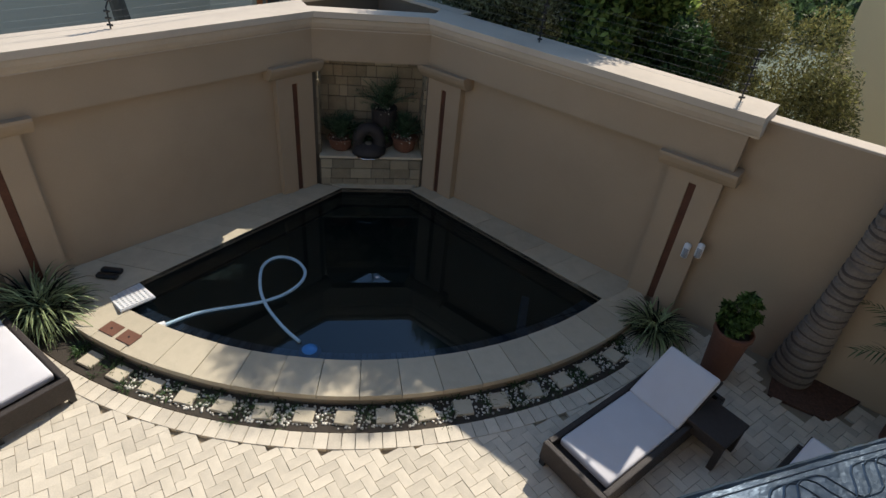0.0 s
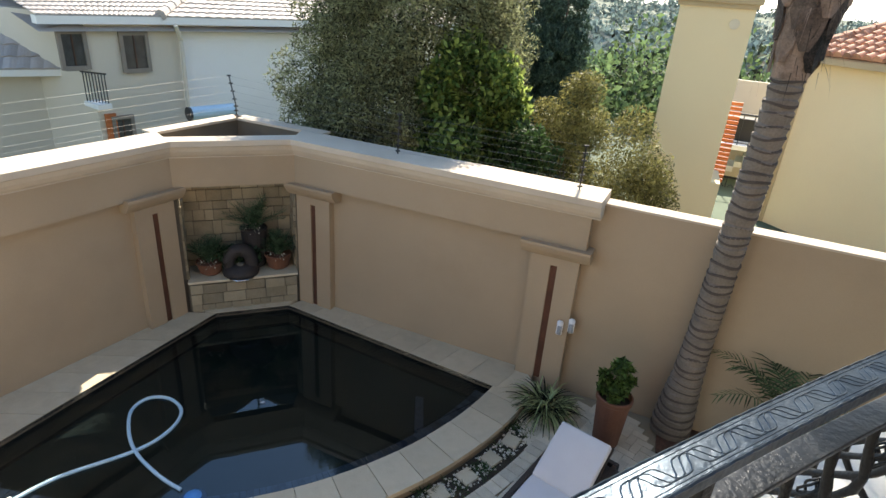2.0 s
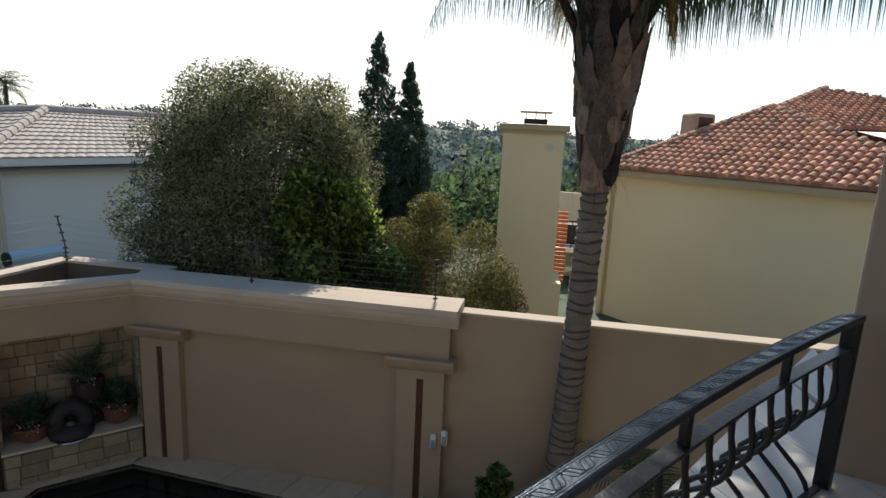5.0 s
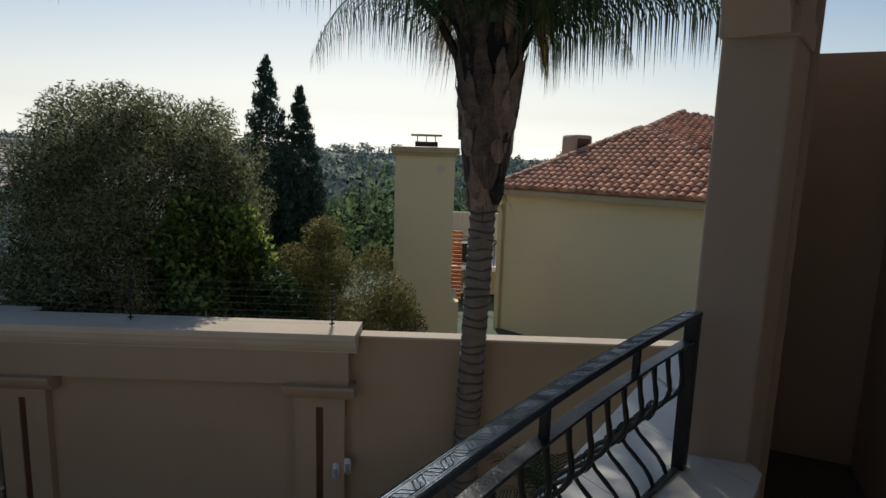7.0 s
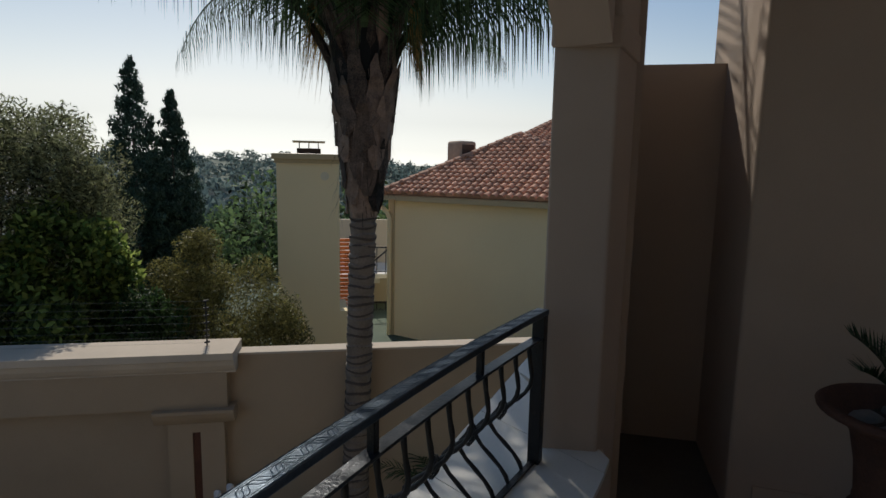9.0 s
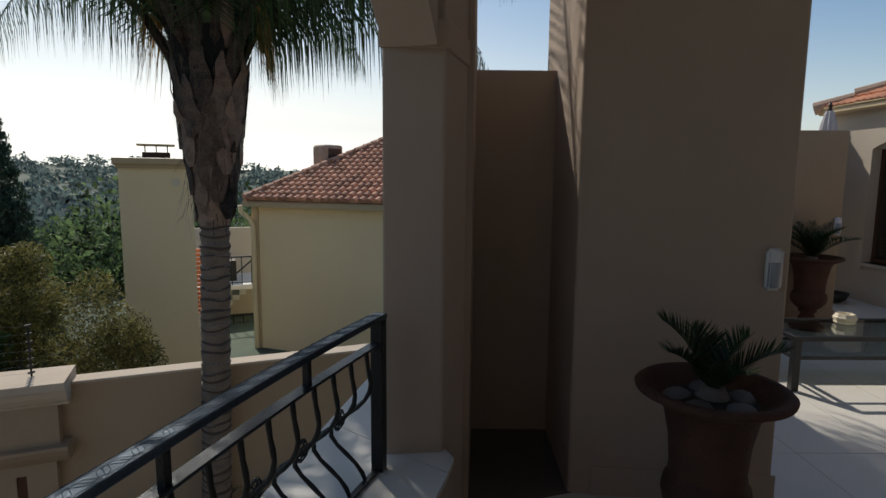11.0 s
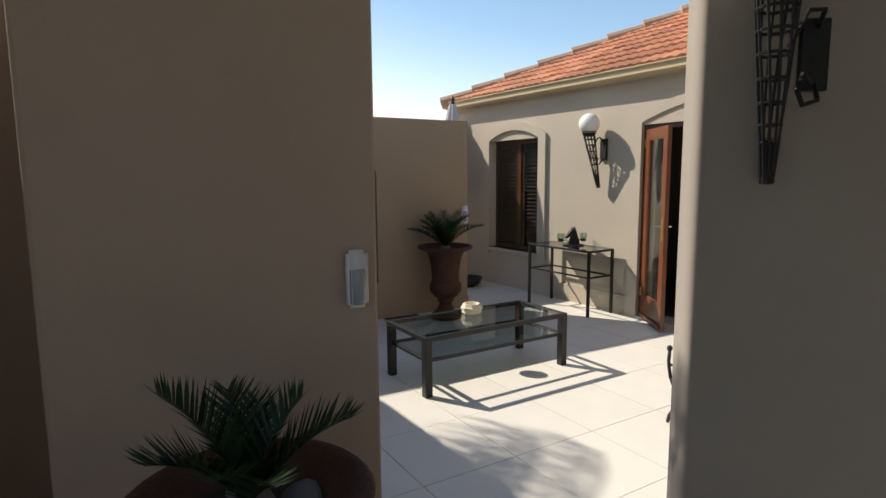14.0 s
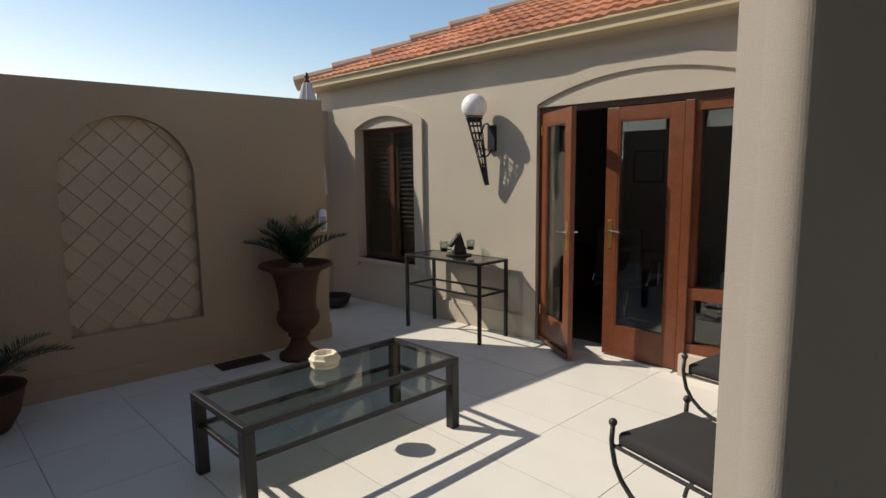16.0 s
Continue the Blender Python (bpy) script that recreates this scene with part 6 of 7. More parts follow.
pic.matrix_basis = FW.matrix(-0.9, -4.195, 1.65)
part("frame", bars(0.5, 0.5, 0, 0.03, 0.03), BLACK, pic).matrix_basis = Matrix.Rotation(radians(90), 4, "X")
part("sheet", box((-0.22, -0.006, -0.22), (0.22, 0.0, 0.22)), DARK_ROOM, pic)

# ---- trees and shrubs beyond the wall ----
def tree(name, label, base, centre, radii, n_lumps, r0, r1, leaves, size, mat, seed, aspect=0.38, limbs=7, mat2=None, shell=0.45):
    ob = thing(name, label, "tree", base, group="")
    rg = random.Random(seed)
    c = Vector(centre) - Vector(base)
    lumps = lump_set(rg, c, radii, n_lumps, r0, r1, shell)
    leaf_cloud("crown", lumps, leaves, size, mat, ob, seed, aspect)
    # brighter leaves on the upper lumps put the sunlight into the colour
    if mat2:
        leaf_cloud("sunlit_foliage", [(x, y, z + 0.05, r * 1.08) for x, y, z, r in lumps if z > c.z - radii[2] * 0.2], leaves // 2, size * 1.1, mat2, ob, seed + 1, aspect)
    bm = bmesh.new()
    for k in range(limbs):
        l = lumps[k % len(lumps)]
        e = Vector(l[:3])
        b = Vector((rg.uniform(-.12, .12), rg.uniform(-.12, .12), 0))
        m = b.lerp(e, 0.5) + Vector((rg.uniform(-.15, .15), rg.uniform(-.15, .15), 0.1))
        tube([b, b.lerp(m, 0.5) + Vector((0, 0, 0.1)), m, e], 0.05 if k < 8 else 0.026, 6, bm, taper=[1.2, 0.9, 0.6, 0.2])
    part("trunk", bm, TRUNK, ob)
    return ob


tree("olive_tree", "large round grey-green olive tree behind the garden wall", (1.6, 10.3, LOW - 0.2), (1.50, 10.2, 0.42), (2.2, 1.75, 2.45), 190, 0.30, 0.52, 150000, 0.040, LEAF_OLIVE, 11, 0.26, 80, shell=0.66)
tree("leafy_shrub", "dense bright green shrub behind the garden wall", (2.25, 8.9, LOW - 0.2), (2.25, 8.85, -0.40), (0.95, 0.45, 1.70), 40, 0.20, 0.38, 15000, 0.055, LEAF_MID, 12, 0.5, 8, LEAF_SUNLIT)
tree("leafy_shrub", "dark green shrub against the back of the wall", (0.2, 9.5, LOW - 0.2), (0.5, 9.55, -1.0), (0.9, 0.6, 1.0), 18, 0.3, 0.5, 7000, 0.06, LEAF_OLIVE, 13, 0.3, 6)
tree("clipped_shrub", "khaki green rounded shrub behind the wall", (4.15, 9.2, LOW - 0.2), (4.15, 9.2, -0.45), (0.55, 0.55, 1.15), 16, 0.25, 0.40, 16000, 0.034, LEAF_KHAKI, 14, 0.26, 6)
tree("clipped_shrub", "khaki green rounded shrub near the end of the wall cap", (4.55, 7.75, LOW - 0.2), (4.55, 7.75, -0.75), (0.58, 0.55, 0.95), 16, 0.26, 0.40, 16000, 0.032, LEAF_KHAKI, 15, 0.26, 6)
tree("clipped_shrub", "dark green shrub close behind the wall", (3.3, 8.3, LOW - 0.2), (3.3, 8.4, -1.0), (0.7, 0.5, 0.8), 14, 0.25, 0.40, 6000, 0.05, LEAF_DARK, 16, 0.4, 6)
for (x, y, h, r, sd) in ((5.72, 16.6, 4.30, 1.85, 21), (6.85, 16.9, 3.60, 1.55, 22)):
    ob = thing("cypress_tree", "tall dark pointed cypress tree", "tree", (x, y, -5), group="cypresses beyond the wall")
    rg = random.Random(sd)
    lumps = []
    for k in range(900):
        u = rg.random() ** 1.1
        z = 1.0 + (h + 4.0) * u
        rr = r * (1 - u) ** 0.85 + 0.03
        a, q = rg.uniform(0, math.tau), rg.uniform(.35, 1.0)
        lumps.append((rr * math.cos(a) * q, rr * math.sin(a) * q, z + 0.25 * q, 0.045 + 0.16 * (1 - u) + rg.uniform(0, 0.04)))
    leaf_cloud("crown", lumps, 75000, 0.062, LEAF_CYPRESS, ob, sd, 0.26, 1.3)
    part("trunk", tube([(0, 0, 0), (0, 0, h + 3.6)], 0.12, 8, taper=[1, 0.2]), TRUNK, ob)

# far woods
rg = random.Random(40)
lumps_near, lumps_far = [], []
for k in range(240):
    a = radians(rg.uniform(-25, 62))
    d = rg.uniform(26, 95)
    g = LOW - 0.25 - 7 * max(0.0, min(1.0, (d - 22) / 60))
    r = rg.uniform(1.2, 3.0)
    for j in range(3):
        lumps_near.append((d * math.sin(a) + rg.uniform(-r, r), d * math.cos(a) + rg.uniform(-r, r), g + r * rg.uniform(0.3, 1.5), r * rg.uniform(0.5, 0.9)))
tagged(leaf_cloud("far_woods", lumps_near, 110000, 0.20, FAR_GREEN, None, 41, 0.5), "dense green garden trees in the valley", "trees", kind="stuff")
for k in range(700):
    a = radians(rg.uniform(-30, 70))
    d = rg.uniform(110, 520)
    rise = max(0.0, min(1.0, (d - 170) / 330))
    x, y = d * math.sin(a), d * math.cos(a)
    g = LOW - 7.2 + rise * rise * (3 - 2 * rise) * (15 + 4.5 * noise.noise((x * 0.006, y * 0.006, 3)))
    r = rg.uniform(3, 6.5)
    for j in range(2):
        lumps_far.append((x + rg.uniform(-r, r), y + rg.uniform(-r, r), g + r * rg.uniform(0.0, 0.5), r))
# the haze of distance is put into this paler, bluer leaf colour
FAR_HAZE = material("haze_tinted_woodland", (0.13, 0.175, 0.165), 0.9, vary=0.45, island=0.6, bump=0.0, through_light=0.35)
tagged(leaf_cloud("distant_woods", lumps_far, 90000, 1.0, FAR_HAZE, None, 42, 0.6), "hazy wooded hills on the horizon", "trees", kind="stuff")
for (d, az, h, sd) in ((46, -14.2, 5.6, 1), (48, -11.6, 5.2, 2)):
    x, y = d * math.sin(radians(az)), d * math.cos(radians(az))
    ob = thing("far_palm", "distant palm above the neighbour's roof", "palm tree", (x, y, -9), group="distant palms")
    part("trunk", tube([(0, 0, 0), (0, 0, h + 7.2)], 0.12, 8), TRUNK, ob)
    V, F = [], []
    random.seed(sd)
    for k in range(20):
        frond(V, F, (0, 0, h + 7.2), k * 137.5, 75 - 5 * k, 1.7, 80, 0.6, 14, 0.06, 0.3, 0.03)
    quads("fronds", V, F, LEAF_DARK, ob)

tree("far_tree", "distant thin-leaved tree above the neighbour's roof", (-13.2, 38.0, -9), (-13.2, 38.0, 2.7), (2.6, 2.0, 1.5), 40, 0.4, 0.8, 9000, 0.13, LEAF_OLIVE, 61, 0.4, 20)

# ---- neighbouring houses ----
def tiled_plane(name, a, b, c, d, across, up, mat, parent, barrel=0.05, clip=None):
    """Roof tiles over the quad a, b (eave), c, d (ridge), as overlapping curved pieces in one mesh."""
    V, F = [], []
    a, b, c, d = (Vector(q) for q in (a, b, c, d))
    n = ((b - a).cross(d - a)).normalized()
    if n.z < 0:
        n = -n
    for j in range(up):
        for i in range(across):
            u, v = (i + 0.5) / across, (j + 0.5) / up
            lo0, lo1 = a.lerp(b, i / across), a.lerp(b, (i + 1) / across)
            hi0, hi1 = d.lerp(c, i / across), d.lerp(c, (i + 1) / across)
            p0, p1 = lo0.lerp(hi0, j / up), lo1.lerp(hi1, j / up)
            q0, q1 = lo0.lerp(hi0, (j + 1.15) / up), lo1.lerp(hi1, (j + 1.15) / up)
            if (p1 - p0).length < 0.03:
                continue
            k0 = len(V)
            for w in range(5):
                t = w / 4
                lift = barrel * math.sin(math.pi * t)
                V += [p0.lerp(p1, t) + n * (lift + 0.03), q0.lerp(q1, t) + n * (lift * 0.8), p0.lerp(p1, t) + n * (lift * 0.25 - 0.01)]
            for w in range(4):
                b0 = k0 + 3 * w
                F += [(b0, b0 + 3, b0 + 4, b0 + 1), (b0 + 2, b0 + 5, b0 + 3, b0)]
    return quads(name, V, F, mat, parent)


def barrel_slope(name, e0, e1, apex, pitch, row, mat, parent, barrel=0.075):
    """Straight columns of barrel tiles on the triangle between an eave and an apex, joined into one mesh."""
    V, F = [], []
    ex = (e1 - e0).normalized()
    n = ex.cross(apex - e0).normalized()
    if n.z < 0:
        n = -n
    upv = n.cross(ex)
    if upv.dot(apex - e0) < 0:
        upv = -upv
    H, foot, L = (apex - e0).dot(upv), (apex - e0).dot(ex), (e1 - e0).length
    for j in range(int(H / row)):
        y = j * row
        x0, x1 = foot * y / H, L - (L - foot) * y / H
        for i in range(int(x0 / pitch), int(x1 / pitch) + 1):
            a, b = max(x0, i * pitch), min(x1, (i + 1) * pitch)
            if b - a < 0.04:
                continue
            k0 = len(V)
            for w in range(6):
                t = w / 5
                x = a + (b - a) * t
                lift = barrel * math.sin(math.pi * t) ** 0.7
                p = e0 + ex * x + upv * y
                V += [p + n * (lift + 0.035), p + upv * row * 1.15 + n * (lift * 0.8), p + n * (lift * 0.15 - 0.01)]
            for w in range(5):
                b0 = k0 + 3 * w
                F += [(b0, b0 + 3, b0 + 4, b0 + 1), (b0 + 2, b0 + 5, b0 + 3, b0)]
    return tagged(quads(name, V, F, mat, parent), kind="stuff")


# yellow house on the right
h2 = tagged(new("yellow_house"), "yellow plastered house with a hipped orange tile roof", "house")
E1, E2 = Vector((11.35, 12.84, 0.96)), Vector((13.15, 4.4, 0.96))
AP = Vector((15.9, 11.15, 2.85))
W2 = Wall((11.67, 12.88), (13.5 - 11.67, 4.2 - 12.88))
part("wall", prism([(11.67, 12.88), (13.5, 4.2), (23, 6.2), (21.2, 14.6)], -9, 0.88), STUCCO_YELLOW, h2)
part("fascia", W2.box(-0.12, 8.9, 0.0, 0.30, 0.77, 0.93), GUTTER, h2, "ochre fascia")
part("corner_band", W2.box(-0.02, 0.20, 0.0, 0.035, -9, 0.77), GUTTER, h2, "ochre corner band")
part("downpipe", tube([W2.p(-0.2, 0.3, 0.80), W2.p(-0.2, 0.28, 0.62), W2.p(-0.02, 0.12, 0.40), W2.p(0.06, 0.08, 0.2), W2.p(0.06, 0.08, -8)], 0.07, 8), STUCCO_YELLOW, h2, "yellow painted downpipe", smooth=True)
E3, E4 = Vector((22.8, 6.0, 0.96)), Vector((21.2, 15.0, 0.96))
barrel_slope("roof_tiles", E1, E2, AP, 0.225, 0.28, ROOF_ORANGE, h2, 0.10)
barrel_slope("roof_tiles", E4, E1, AP, 0.225, 0.28, ROOF_ORANGE, h2, 0.10)
bm = bmesh.new()
for t in ((E1, E2, AP), (E2, E3, AP), (E3, E4, AP), (E4, E1, AP)):
    bm.faces.new([bm.verts.new(q - Vector((0, 0, 0.05))) for q in t])
part("roof_deck", bm, ROOF_ORANGE, h2)
for k in range(16):
    a, b = E1.lerp(AP, k / 16), E1.lerp(AP, (k + 1.1) / 16)
    part("ridge_tile", tube([a + Vector((0, 0, 0.05)), b + Vector((0, 0, 0.05))], 0.14, 8, taper=[1, .8]), ROOF_RIDGE if k < 0 else ROOF_ORANGE, h2)
B1, B2, BA = Vector((15.2, 11.6, 2.35)), Vector((18.0, 4.6, 2.2)), Vector((20.0, 12.35, 3.72))
barrel_slope("roof_tiles", B1, B2, BA, 0.225, 0.28, ROOF_ORANGE, h2, 0.10)
bm = bmesh.new()
for t in ((B1, B2, BA), (B1, BA, Vector((24, 15, 1.2))), (B2, BA, Vector((25, 8, 1.2)))):
    bm.faces.new([bm.verts.new(q - Vector((0, 0, 0.04))) for q in t])
part("roof_deck", bm, ROOF_ORANGE, h2)
for k in range(12):
    a, b = B1.lerp(BA, k / 12), B1.lerp(BA, (k + 1.1) / 12)
    part("ridge_tile", tube([a + Vector((0, 0, 0.05)), b + Vector((0, 0, 0.05))], 0.14, 8, taper=[1, .8]), ROOF_ORANGE, h2)
cool = thing("roof_cooler", "brown box-shaped cooler unit on the tiled roof", "cooler", (14.35, 12.4, 2.02), turn=-12)
part("body", rounded_box((-0.36, -0.36, -0.4), (0.36, 0.36, 0.62), 0.12), ROOF_RIDGE, cool, smooth=True)
part("grille", box((-0.24, -0.37, 0.08), (0.24, -0.361, 0.50)), DARK_WOOD, cool)

# tall chimney stack
ch = thing("chimney_stack", "tall yellow plastered chimney stack with an ochre cap", "chimney", (7.24, 10.42, -9), turn=-33)
bm = bmesh.new()
prism([(-0.66, -0.55), (0.62, -0.55), (0.62, 0.6), (-0.66, 0.6)], 0, 10.85, bm)
part("shaft", bm, STUCCO_YELLOW, ch)
part("flare", prism([(0.62, -0.55), (0.80, -0.55), (0.80, 0.6), (0.62, 0.6)], 0, 7.6), STUCCO_YELLOW, ch)
part("cap", prism([(-0.75, -0.64), (0.71, -0.64), (0.71, 0.69), (-0.75, 0.69)], 10.85, 10.98), GUTTER, ch, "ochre cap", bevel=0.02)
part("cap", prism([(-0.70, -0.59), (0.66, -0.59), (0.66, 0.64), (-0.70, 0.64)], 10.78, 10.85), GUTTER, ch)
part("flue", prism([(-0.25, -0.2), (0.25, -0.2), (0.25, 0.2), (-0.25, 0.2)], 10.98, 11.1), DARK_WOOD, ch)
for x in (-0.2, 0.0, 0.2):
    part("cowl_stay", tube([(x, 0, 11.1), (x, 0, 11.23)], 0.012, 5), RUST, ch)
part("cowl", prism([(-0.34, -0.28), (0.34, -0.28), (0.34, 0.28), (-0.34, 0.28)], 11.23, 11.255), GUTTER, ch)
part("vent", lathe([(0.09, 0), (0.09, 0.02)], 12, (0, 0, 0), None, Matrix.Translation((0.32, -0.55, 10.52)) @ Matrix.Rotation(radians(90), 4, "X")), CREAM, ch)

# terrace with balustrade between stack and house
terr = thing("far_balcony", "pale two-level balcony with curled black iron railings and steps", "balcony", (13.4, 16.4, -9), turn=-38)
for z in (4.55, 6.65):
    part("deck", box((-1.9, -0.3, z), (1.9, 2.6, z + 0.15)), PLASTER_WHITE, terr)
part("wall", box((-1.9, 2.4, 0.0), (1.9, 2.6, 8.6)), STUCCO_CREAM, terr)
part("wall", box((-1.9, -0.15, 0.0), (1.9, 0.05, 4.55)), STUCCO_YELLOW, terr)
part("chest", rounded_box((-0.7, 0.6, 6.8), (0.35, 1.2, 7.55), 0.04), BLACK, terr, "dark garden chest")
for k in range(11):
    part("step", box((-1.5 + k * 0.24, 0.9, 4.70 + k * 0.19), (-1.26 + k * 0.24, 2.0, 4.89 + k * 0.19)), PLASTER_WHITE, terr)
for z in (4.70, 6.80):
    part("rail", tube([(-1.9, -0.2, z + 1.0), (1.9, -0.2, z + 1.0)], 0.035, 6), IRON, terr)
    part("rail", tube([(-1.9, -0.2, z + 0.08), (1.9, -0.2, z + 0.08)], 0.022, 6), IRON, terr)
    for k in range(12):
        x = -1.8 + k * 0.33
        part("bar", tube([(x, -0.2, z), (x, -0.2, z + 1.0)], 0.018, 5), IRON, terr)
        if z < 5:
            part("curl", tube([(x + 0.165 + (0.13 - 0.008 * i) * math.cos(i * 0.7 + k * math.pi), -0.2, z + 0.5 + (0.30 - 0.014 * i) * math.sin(i * 0.7)) for i in range(14)], 0.014, 5), IRON, terr)
part("stair_rail", tube([(-1.4, 0.85, 5.6), (0.0, 0.85, 6.75), (1.0, 0.85, 7.6)], 0.03, 6), IRON, terr)
ORANGE_WOOD = material("orange_timber_slat", (0.50, 0.14, 0.04), 0.6, vary=0.2, bump=0.1)
louv = thing("louvre_screen", "orange timber louvre screen beside the chimney stack", "screen", (8.45, 11.2, -9), turn=-40)
for k in range(18):
    part("slat", box((-0.5, -0.03, 7.2 + k * 0.10), (0.4, 0.03, 7.27 + k * 0.10)), ORANGE_WOOD, louv)
part("post", box((-0.55, -0.04, 0), (-0.5, 0.04, 9.0)), DARK_WOOD, louv)

# cream house on the left
h1 = tagged(new("cream_house"), "cream plastered house with a pale grey tiled hip roof", "house")
C1 = (-3.52, 15.42)
HL, HR = (-5.05, 13.95), (5.0, 21.6)
WLF = Wall(HL, (C1[0] - HL[0], C1[1] - HL[1]))
LL = math.hypot(C1[0] - HL[0], C1[1] - HL[1])
part("wall", prism([HL, C1, (-6.5, 24.0), (-13, 17.5)], -9, 0.74), STUCCO_CREAM, h1)
part("wall", prism([C1, HR, (2.0, 27), (-6.5, 24.0)], -9, 0.74), PLASTER_WHITE, h1, "white plastered wall")
ez = 0.72
P0, P1, P2 = Vector((-3.75, 14.95, ez)), Vector((-5.60, 13.20, ez)), Vector((5.4, 21.2, ez))
R0, R1, R2 = Vector((-3.0, 18.7, 1.82)), Vector((-8.6, 17.2, 1.35)), Vector((1.6, 22.4, 1.78))
tiled_plane("roof_slope", P1, P0, R0, R1, 26, 12, ROOF_GREY, h1, 0.02)
tiled_plane("roof_slope", P0, P2, R2, R0, 44, 12, ROOF_GREY, h1, 0.02)
bm = bmesh.new()
for t in ((P1, P0, R0, R1), (P0, P2, R2, R0)):
    bm.faces.new([bm.verts.new(q - Vector((0, 0, 0.30))) for q in t])
part("roof_deck", bm, ROOF_GREY, h1)
for a0, b0, n in ((P0, R0, 12), (R0, R2, 12), (R0, R1, 12)):
    for k in range(n):
        a, b = a0.lerp(b0, k / n), a0.lerp(b0, (k + 1.1) / n)
        part("ridge_tile", tube([a + Vector((0, 0, 0.04)), b + Vector((0, 0, 0.04))], 0.13, 8, taper=[1, .85]), ROOF_GREY, h1)
part("fascia", hexa(bmesh.new(), [P0 + Vector((0, 0.0, -0.16)), P2 + Vector((0, 0, -0.16)), P2 + Vector((-.2, .3, -0.16)), P0 + Vector((-.05, .3, -0.16)), P0, P2, P2 + Vector((-.2, .3, 0)), P0 + Vector((-.05, .3, 0))]), PLASTER_WHITE, h1, "white fascia")
part("fascia", hexa(bmesh.new(), [P1 + Vector((0, 0.0, -0.16)), P0 + Vector((0, 0, -0.16)), P0 + Vector((-.2, .25, -0.16)), P1 + Vector((-.2, .25, -0.16)), P1, P0, P0 + Vector((-.2, .25, 0)), P1 + Vector((-.2, .25, 0))]), PLASTER_WHITE, h1)
part("downpipe", tube([(-3.46, 15.02, 0.56), (-3.44, 15.30, 0.20), (-3.44, 15.34, -8)], 0.05, 8), STUCCO_CREAM, h1)


WINDOW_TRIM = material("grey_brown_window_trim", (0.24, 0.20, 0.16), 0.8, vary=0.15, bump=0.2)
# opaque pane colour takes in the grey of what it would reflect
WINDOW_DARK = material("reflection_grey_window_glass", (0.07, 0.068, 0.065), 0.15, vary=0.5, scale=4, bump=0.0)


def small_window(wall, s0, s1, z0, z1):
    w = part("window", wall.box(s0, s1, 0.005, 0.03, z0, z1), WINDOW_DARK, h1, "dark window with a grey surround")
    fr2 = bmesh.new()
    for a, b, c, d in ((s0 - .08, s0, z0 - .08, z1 + .08), (s1, s1 + .08, z0 - .08, z1 + .08), (s0, s1, z1, z1 + .08), (s0, s1, z0 - .1, z0)):
        wall.box(a, b, 0.0, 0.07, c, d, fr2)
    part("frame", fr2, WINDOW_TRIM, w)
    part("bar", wall.box((s0 + s1) / 2 - 0.015, (s0 + s1) / 2 + 0.015, 0.03, 0.045, z0, z1), DARK_WOOD, w)


small_window(WLF, LL - 1.36, LL - 0.86, -0.40, 0.32)
small_window(WLF, LL - 2.62, LL - 2.20, -0.28, 0.36)
small_window(WLF, LL - 1.80, LL - 1.45, -1.95, -1.50)
part("door", WLF.box(0.12, 0.36, 0.0, 0.05, -3.4, -1.35), ORANGE_WOOD, h1, "red door")
balc = part("balcony", WLF.box(-0.25, 0.05, 0.0, 0.6, -1.12, -1.02), PLASTER_WHITE, h1, "small white balcony")
for k in range(8):
    part("bar", tube([WLF.p(-0.2 + k * 0.03, 0.05 + k * 0.07, -1.02), WLF.p(-0.2 + k * 0.03, 0.05 + k * 0.07, -0.42)], 0.012, 5), IRON, balc)
part("rail", tube([WLF.p(-0.22, 0.0, -0.40), WLF.p(0.03, 0.58, -0.40)], 0.018, 6), IRON, balc)
gey = thing("solar_geyser", "blue solar water heater cylinder on the neighbour's wall", "water heater", (-2.75, 14.6, -1.45), turn=38)
part("tank", tube([(-0.55, 0, 0.12), (0.55, 0, 0.12)], 0.16, 14), HOSE, gey)
part("end_cap", tube([(-0.60, 0, 0.12), (-0.55, 0, 0.12)], 0.165, 14), BLACK, gey)
part("bracket", box((-0.5, -0.1, -7.5), (0.5, 0.1, 0.0)), PLASTER_WHITE, gey)
h3 = tagged(new("low_wing"), "lower cream wing with a pale grey tiled roof", "house")
part("wall", prism([(-5.5, 14.9), (-5.9, 14.7), (-12.6, 11.6), (-13, 15)], -9, -0.42), STUCCO_CREAM, h3)
Q0, Q1 = Vector((-5.4, 14.45, -0.45)), Vector((-12.9, 11.1, -0.45))
tiled_plane("roof_slope", Q1, Q0, Vector((-6.4, 18.3, 1.9)), Vector((-14, 15.0, 1.9)), 34, 11, ROOF_GREY, h3, 0.02)
part("fascia", hexa(bmesh.new(), [Q0 + Vector((0, 0, -.14)), Q1 + Vector((0, 0, -.14)), Q1 + Vector((0, .3, -.14)), Q0 + Vector((0, .3, -.14)), Q0, Q1, Q1 + Vector((0, .3, 0)), Q0 + Vector((0, .3, 0))]), PLASTER_WHITE, h3)
bare = thing("bare_tree", "grey bare-limbed tree in front of the neighbour's wing", "tree", (-6.9, 11.6, -4))
bm = bmesh.new()
tube([(0, 0, 0), (0.05, 0, 2.0), (-0.1, 0, 3.2), (-0.45, 0, 4.6)], 0.16, 8, bm, taper=[1.2, 1, .8, .5])
tube([(-0.05, 0, 2.6), (0.3, 0, 3.3), (0.5, 0, 3.9)], 0.09, 6, bm, taper=[1, .7, .3])
part("trunk", bm, TRUNK, bare)
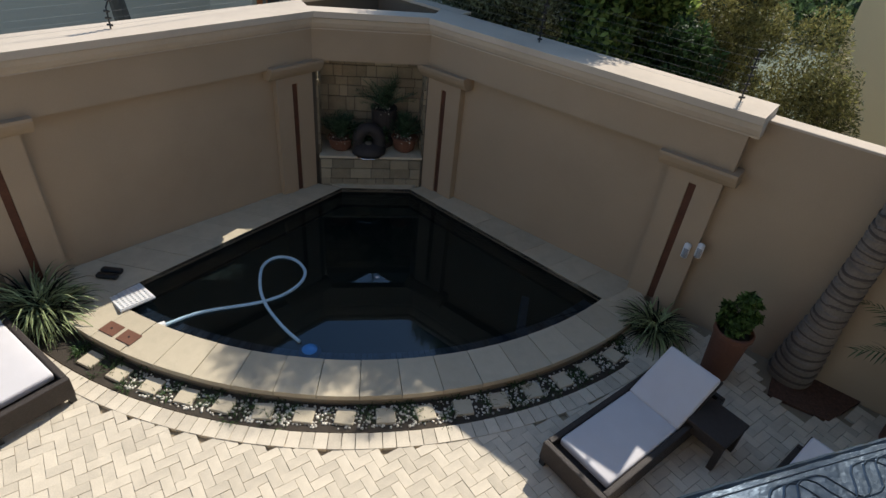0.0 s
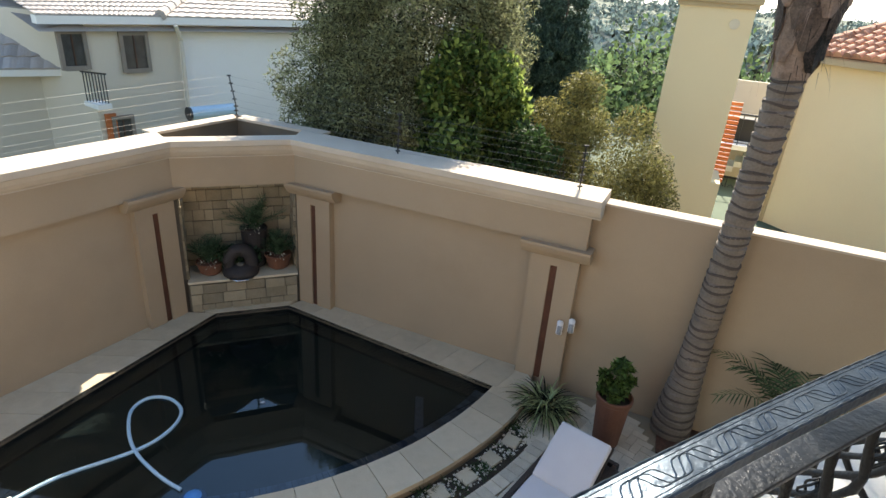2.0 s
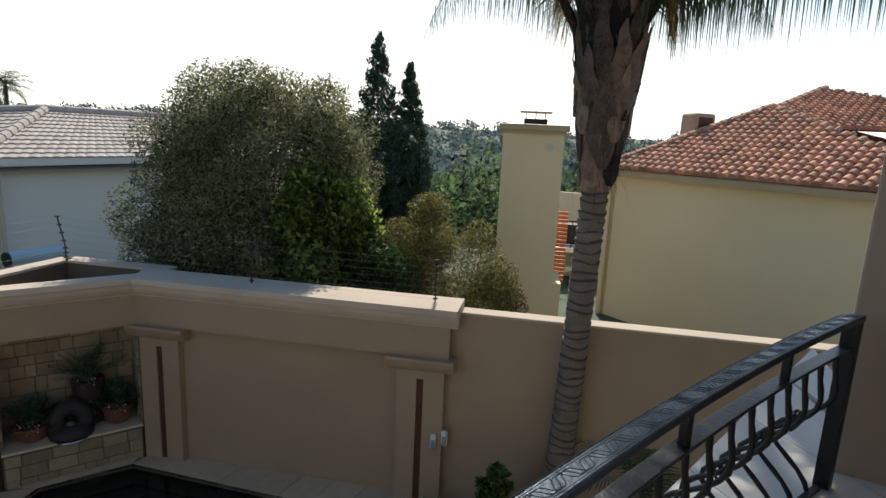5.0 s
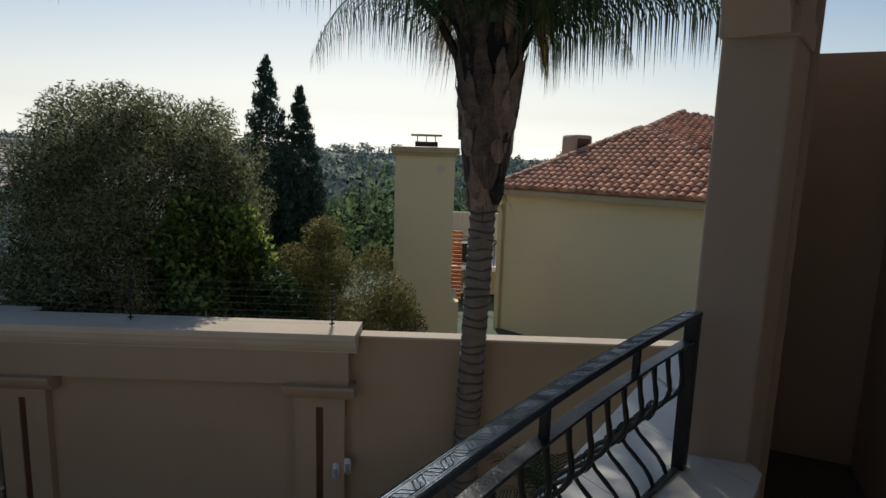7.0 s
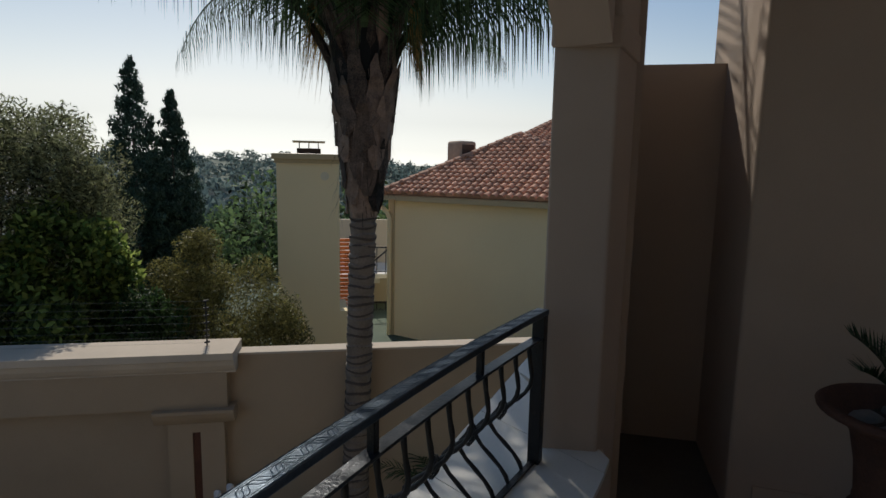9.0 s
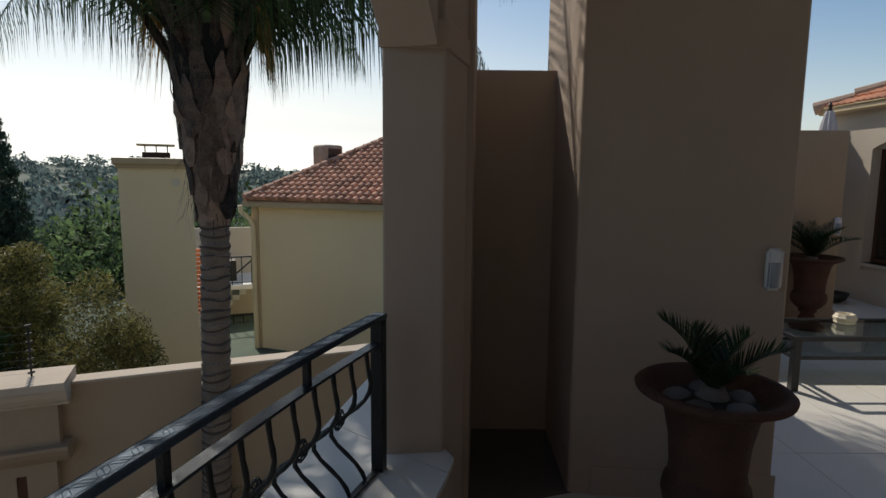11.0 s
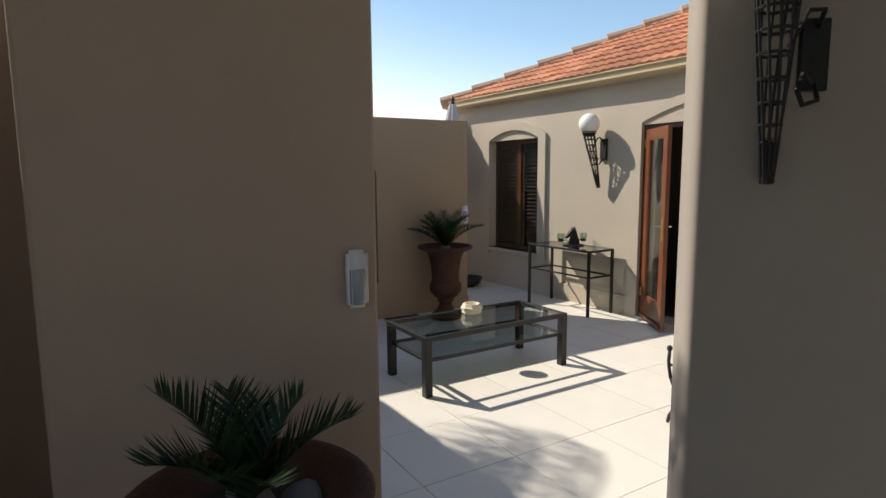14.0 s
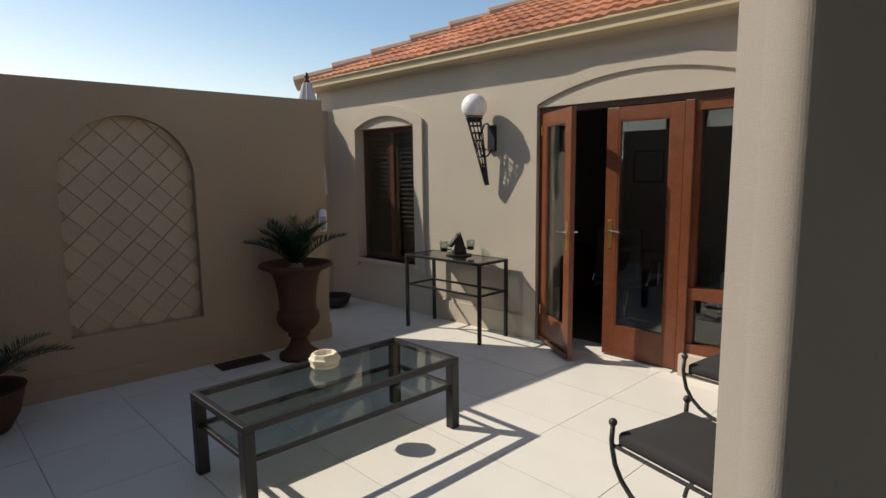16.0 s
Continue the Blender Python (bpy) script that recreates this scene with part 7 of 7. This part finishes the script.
rose = thing("flower_bush", "leafy bush with white flowers beyond the garden wall", "bush", (-5.0, 8.9, -3.4))
leaf_cloud("leaves", lump_set(random.Random(5), (0, 0, 1.5), (0.9, 0.7, 0.9), 12, 0.25, 0.4), 3500, 0.06, LEAF_DARK, rose, 51, 0.5)
leaf_cloud("flowers", lump_set(random.Random(5), (0, 0, 1.6), (0.9, 0.7, 0.9), 12, 0.25, 0.4), 90, 0.05, PEBBLE, rose, 52, 0.8)
part("stem", tube([(0, 0, 0), (0, 0, 1.4)], 0.05, 6), TRUNK, rose)

# ---- floor tiles of the terrace and patio ----
random.seed(50)
ang = radians(32)
f1, f2 = Vector((math.cos(ang), math.sin(ang), 0)), Vector((math.sin(ang), -math.cos(ang), 0))
TS = 0.615
h = TS / 2 - 0.0022
first = None
for i in range(-7, 14):
    for j in range(-8, 8):
        c = Vector((5.11, -1.73, 0)) + f1 * TS * (i + 0.5) + f2 * TS * (j + 0.5)
        inside = 1.2 < c.x < 10.9 and c.y > -4.6 and (c - FW.o).dot(FW.n) > -0.33
        if c.x < 4.3:
            inside = inside and c.y < 0.80 + max(0, c.x - 2.5) * 0.45
        else:
            inside = inside and (c - LWALL.o).dot(LWALL.n) > -0.33 and ((c - NI.o).dot(NI.n) > -0.33 or (c - FW.o).dot(FW.n) < 2.3)
        if not inside:
            continue
        if first is None:
            b2 = box((-h, -h, -0.006), (h, h, 0.0))
            first = ob = part("floor_tile", b2, TILE, floor)
        else:
            ob = new("floor_tile", first.data)
            ob.parent = floor
        ob.matrix_basis = Matrix.Translation(c + Vector((0, 0, random.uniform(-0.0006, 0.0006)))) @ Matrix.Rotation(ang, 4, "Z")

# ---- clay pavers of the garden ----
random.seed(51)
b2 = box((-0.098, -0.048, -0.03), (0.098, 0.048, 0.0))
paver = None
rest_v, rest_f = [], []
ca = radians(38)
P_IN = 5.945
near, others = [], []
for i in range(-46, 60):
    for j in range(-30, 40):
        for kind in (0, 1):
            # herringbone: pairs of bricks stepped along the diagonal
            bx = i * 0.1 + j * 0.2
            by = i * 0.1 - j * 0.2
            if kind == 0:
                cx2, cy2, tr = bx + 0.1, by + 0.05, 0
            else:
                cx2, cy2, tr = bx + 0.05, by + 0.2, 90
            x = -1.5 + cx2 * math.cos(ca) - cy2 * math.sin(ca)
            y = 2.6 + cx2 * math.sin(ca) + cy2 * math.cos(ca)
            if not (-6.0 < x < 6.2 and 0.9 < y < 5.5):
                continue
            if math.hypot(x - PC[0], y - PC[1]) < P_IN - 0.02 and x < 2.35 and x > -5.0:
                continue
            if (Vector((x, y, 0)) - RW.o).dot(RW.n) < 0.0 or math.hypot(x - 4.35, y - 4.75) < 0.5:
                continue
            (near if -2.3 < x < 0.75 and 2.55 < y else others).append((x, y, math.degrees(ca) + tr))
for x, y, tr in near[:300]:
    if paver is None:
        paver = ob = part("paver", b2, PAVER, paving)
    else:
        ob = new("paver", paver.data)
        ob.parent = paving
    ob.matrix_basis = pose(x, y, LOW + random.uniform(-0.004, 0.003), random.uniform(-.6, .6), random.uniform(-.6, .6), tr + random.uniform(-1.2, 1.2))
corner8 = [(-0.098, -0.048, -0.03), (0.098, -0.048, -0.03), (0.098, 0.048, -0.03), (-0.098, 0.048, -0.03), (-0.098, -0.048, 0), (0.098, -0.048, 0), (0.098, 0.048, 0), (-0.098, 0.048, 0)]
for x, y, tr in near[300:] + others:
    m = pose(x, y, LOW + random.uniform(-0.004, 0.003), random.uniform(-.6, .6), random.uniform(-.6, .6), tr + random.uniform(-1.2, 1.2))
    k0 = len(rest_v)
    rest_v += [m @ Vector(q) for q in corner8]
    rest_f += [(k0 + 4, k0 + 5, k0 + 6, k0 + 7), (k0, k0 + 1, k0 + 5, k0 + 4), (k0 + 1, k0 + 2, k0 + 6, k0 + 5), (k0 + 2, k0 + 3, k0 + 7, k0 + 6), (k0 + 3, k0, k0 + 4, k0 + 7)]
PAVER_JOINED = material("clay_paver_field", (0.60, 0.53, 0.42), 0.85, vary=0.16, scale=6, fine=110, bump=0.35, island=0.3, spec=0.25)
tagged(quads("pavers", rest_v, rest_f, PAVER_JOINED, paving), kind="stuff")
# border course along the planted strip
edge = None
NB = 58
for k in range(NB):
    a = -0.50 + k * 1.30 / NB
    if edge is None:
        w0, w1 = 0.5 * 1.30 / NB * 5.76 - 0.004, 0.5 * 1.30 / NB * 5.94 - 0.004
        edge = ob = part("border_paver", prism([(-w0, 0.09), (-w1, -0.09), (w1, -0.09), (w0, 0.09)], -0.05, 0.006), PAVER, paving)
    else:
        ob = new("border_paver", edge.data)
        ob.parent = paving
    x, y = on_arc(5.85, a)
    ob.matrix_basis = pose(x, y, LOW + random.uniform(-0.002, 0.003), 0, 0, math.degrees(a) + random.uniform(-.8, .8))

# ---- the garden and the view beyond it stand a little further off than they are drawn ----
GROW = Matrix.Translation((0.05, -0.18, 1.67)) @ Matrix.Scale(1.17, 4) @ Matrix.Translation((-0.05, 0.18, -1.67))
GARDEN = ("ground", "wall_east", "wall_west", "wall_south_east", "wall_niche", "wall_corner", "pool", "water", "pavement", "skimmer_tray", "pool_hose", "pool_cleaner", "floating_leaf", "garden_shoes",
          "planting_bed", "stepping_stone", "pebbles", "dwarf_grass", "sun_lounger", "side_table", "garden_pot", "striped_grass", "bark_mulch", "palm_tree", "fountain_plant", "fountain_spout", "electric_fence",
          "olive_tree", "leafy_shrub", "clipped_shrub", "cypress_tree", "far_woods", "distant_woods", "far_palm", "far_tree", "yellow_house", "roof_cooler", "chimney_stack", "far_balcony", "louvre_screen",
          "cream_house", "solar_geyser", "low_wing", "bare_tree", "flower_bush")
for ob in list(scene.objects):
    garden_sensor = ob.name.startswith("alarm_sensor") and ob.matrix_basis.translation.z < 0
    if ob.parent is None and (ob.name.split(".")[0] in GARDEN or garden_sensor):
        ob.matrix_basis = GROW @ ob.matrix_basis
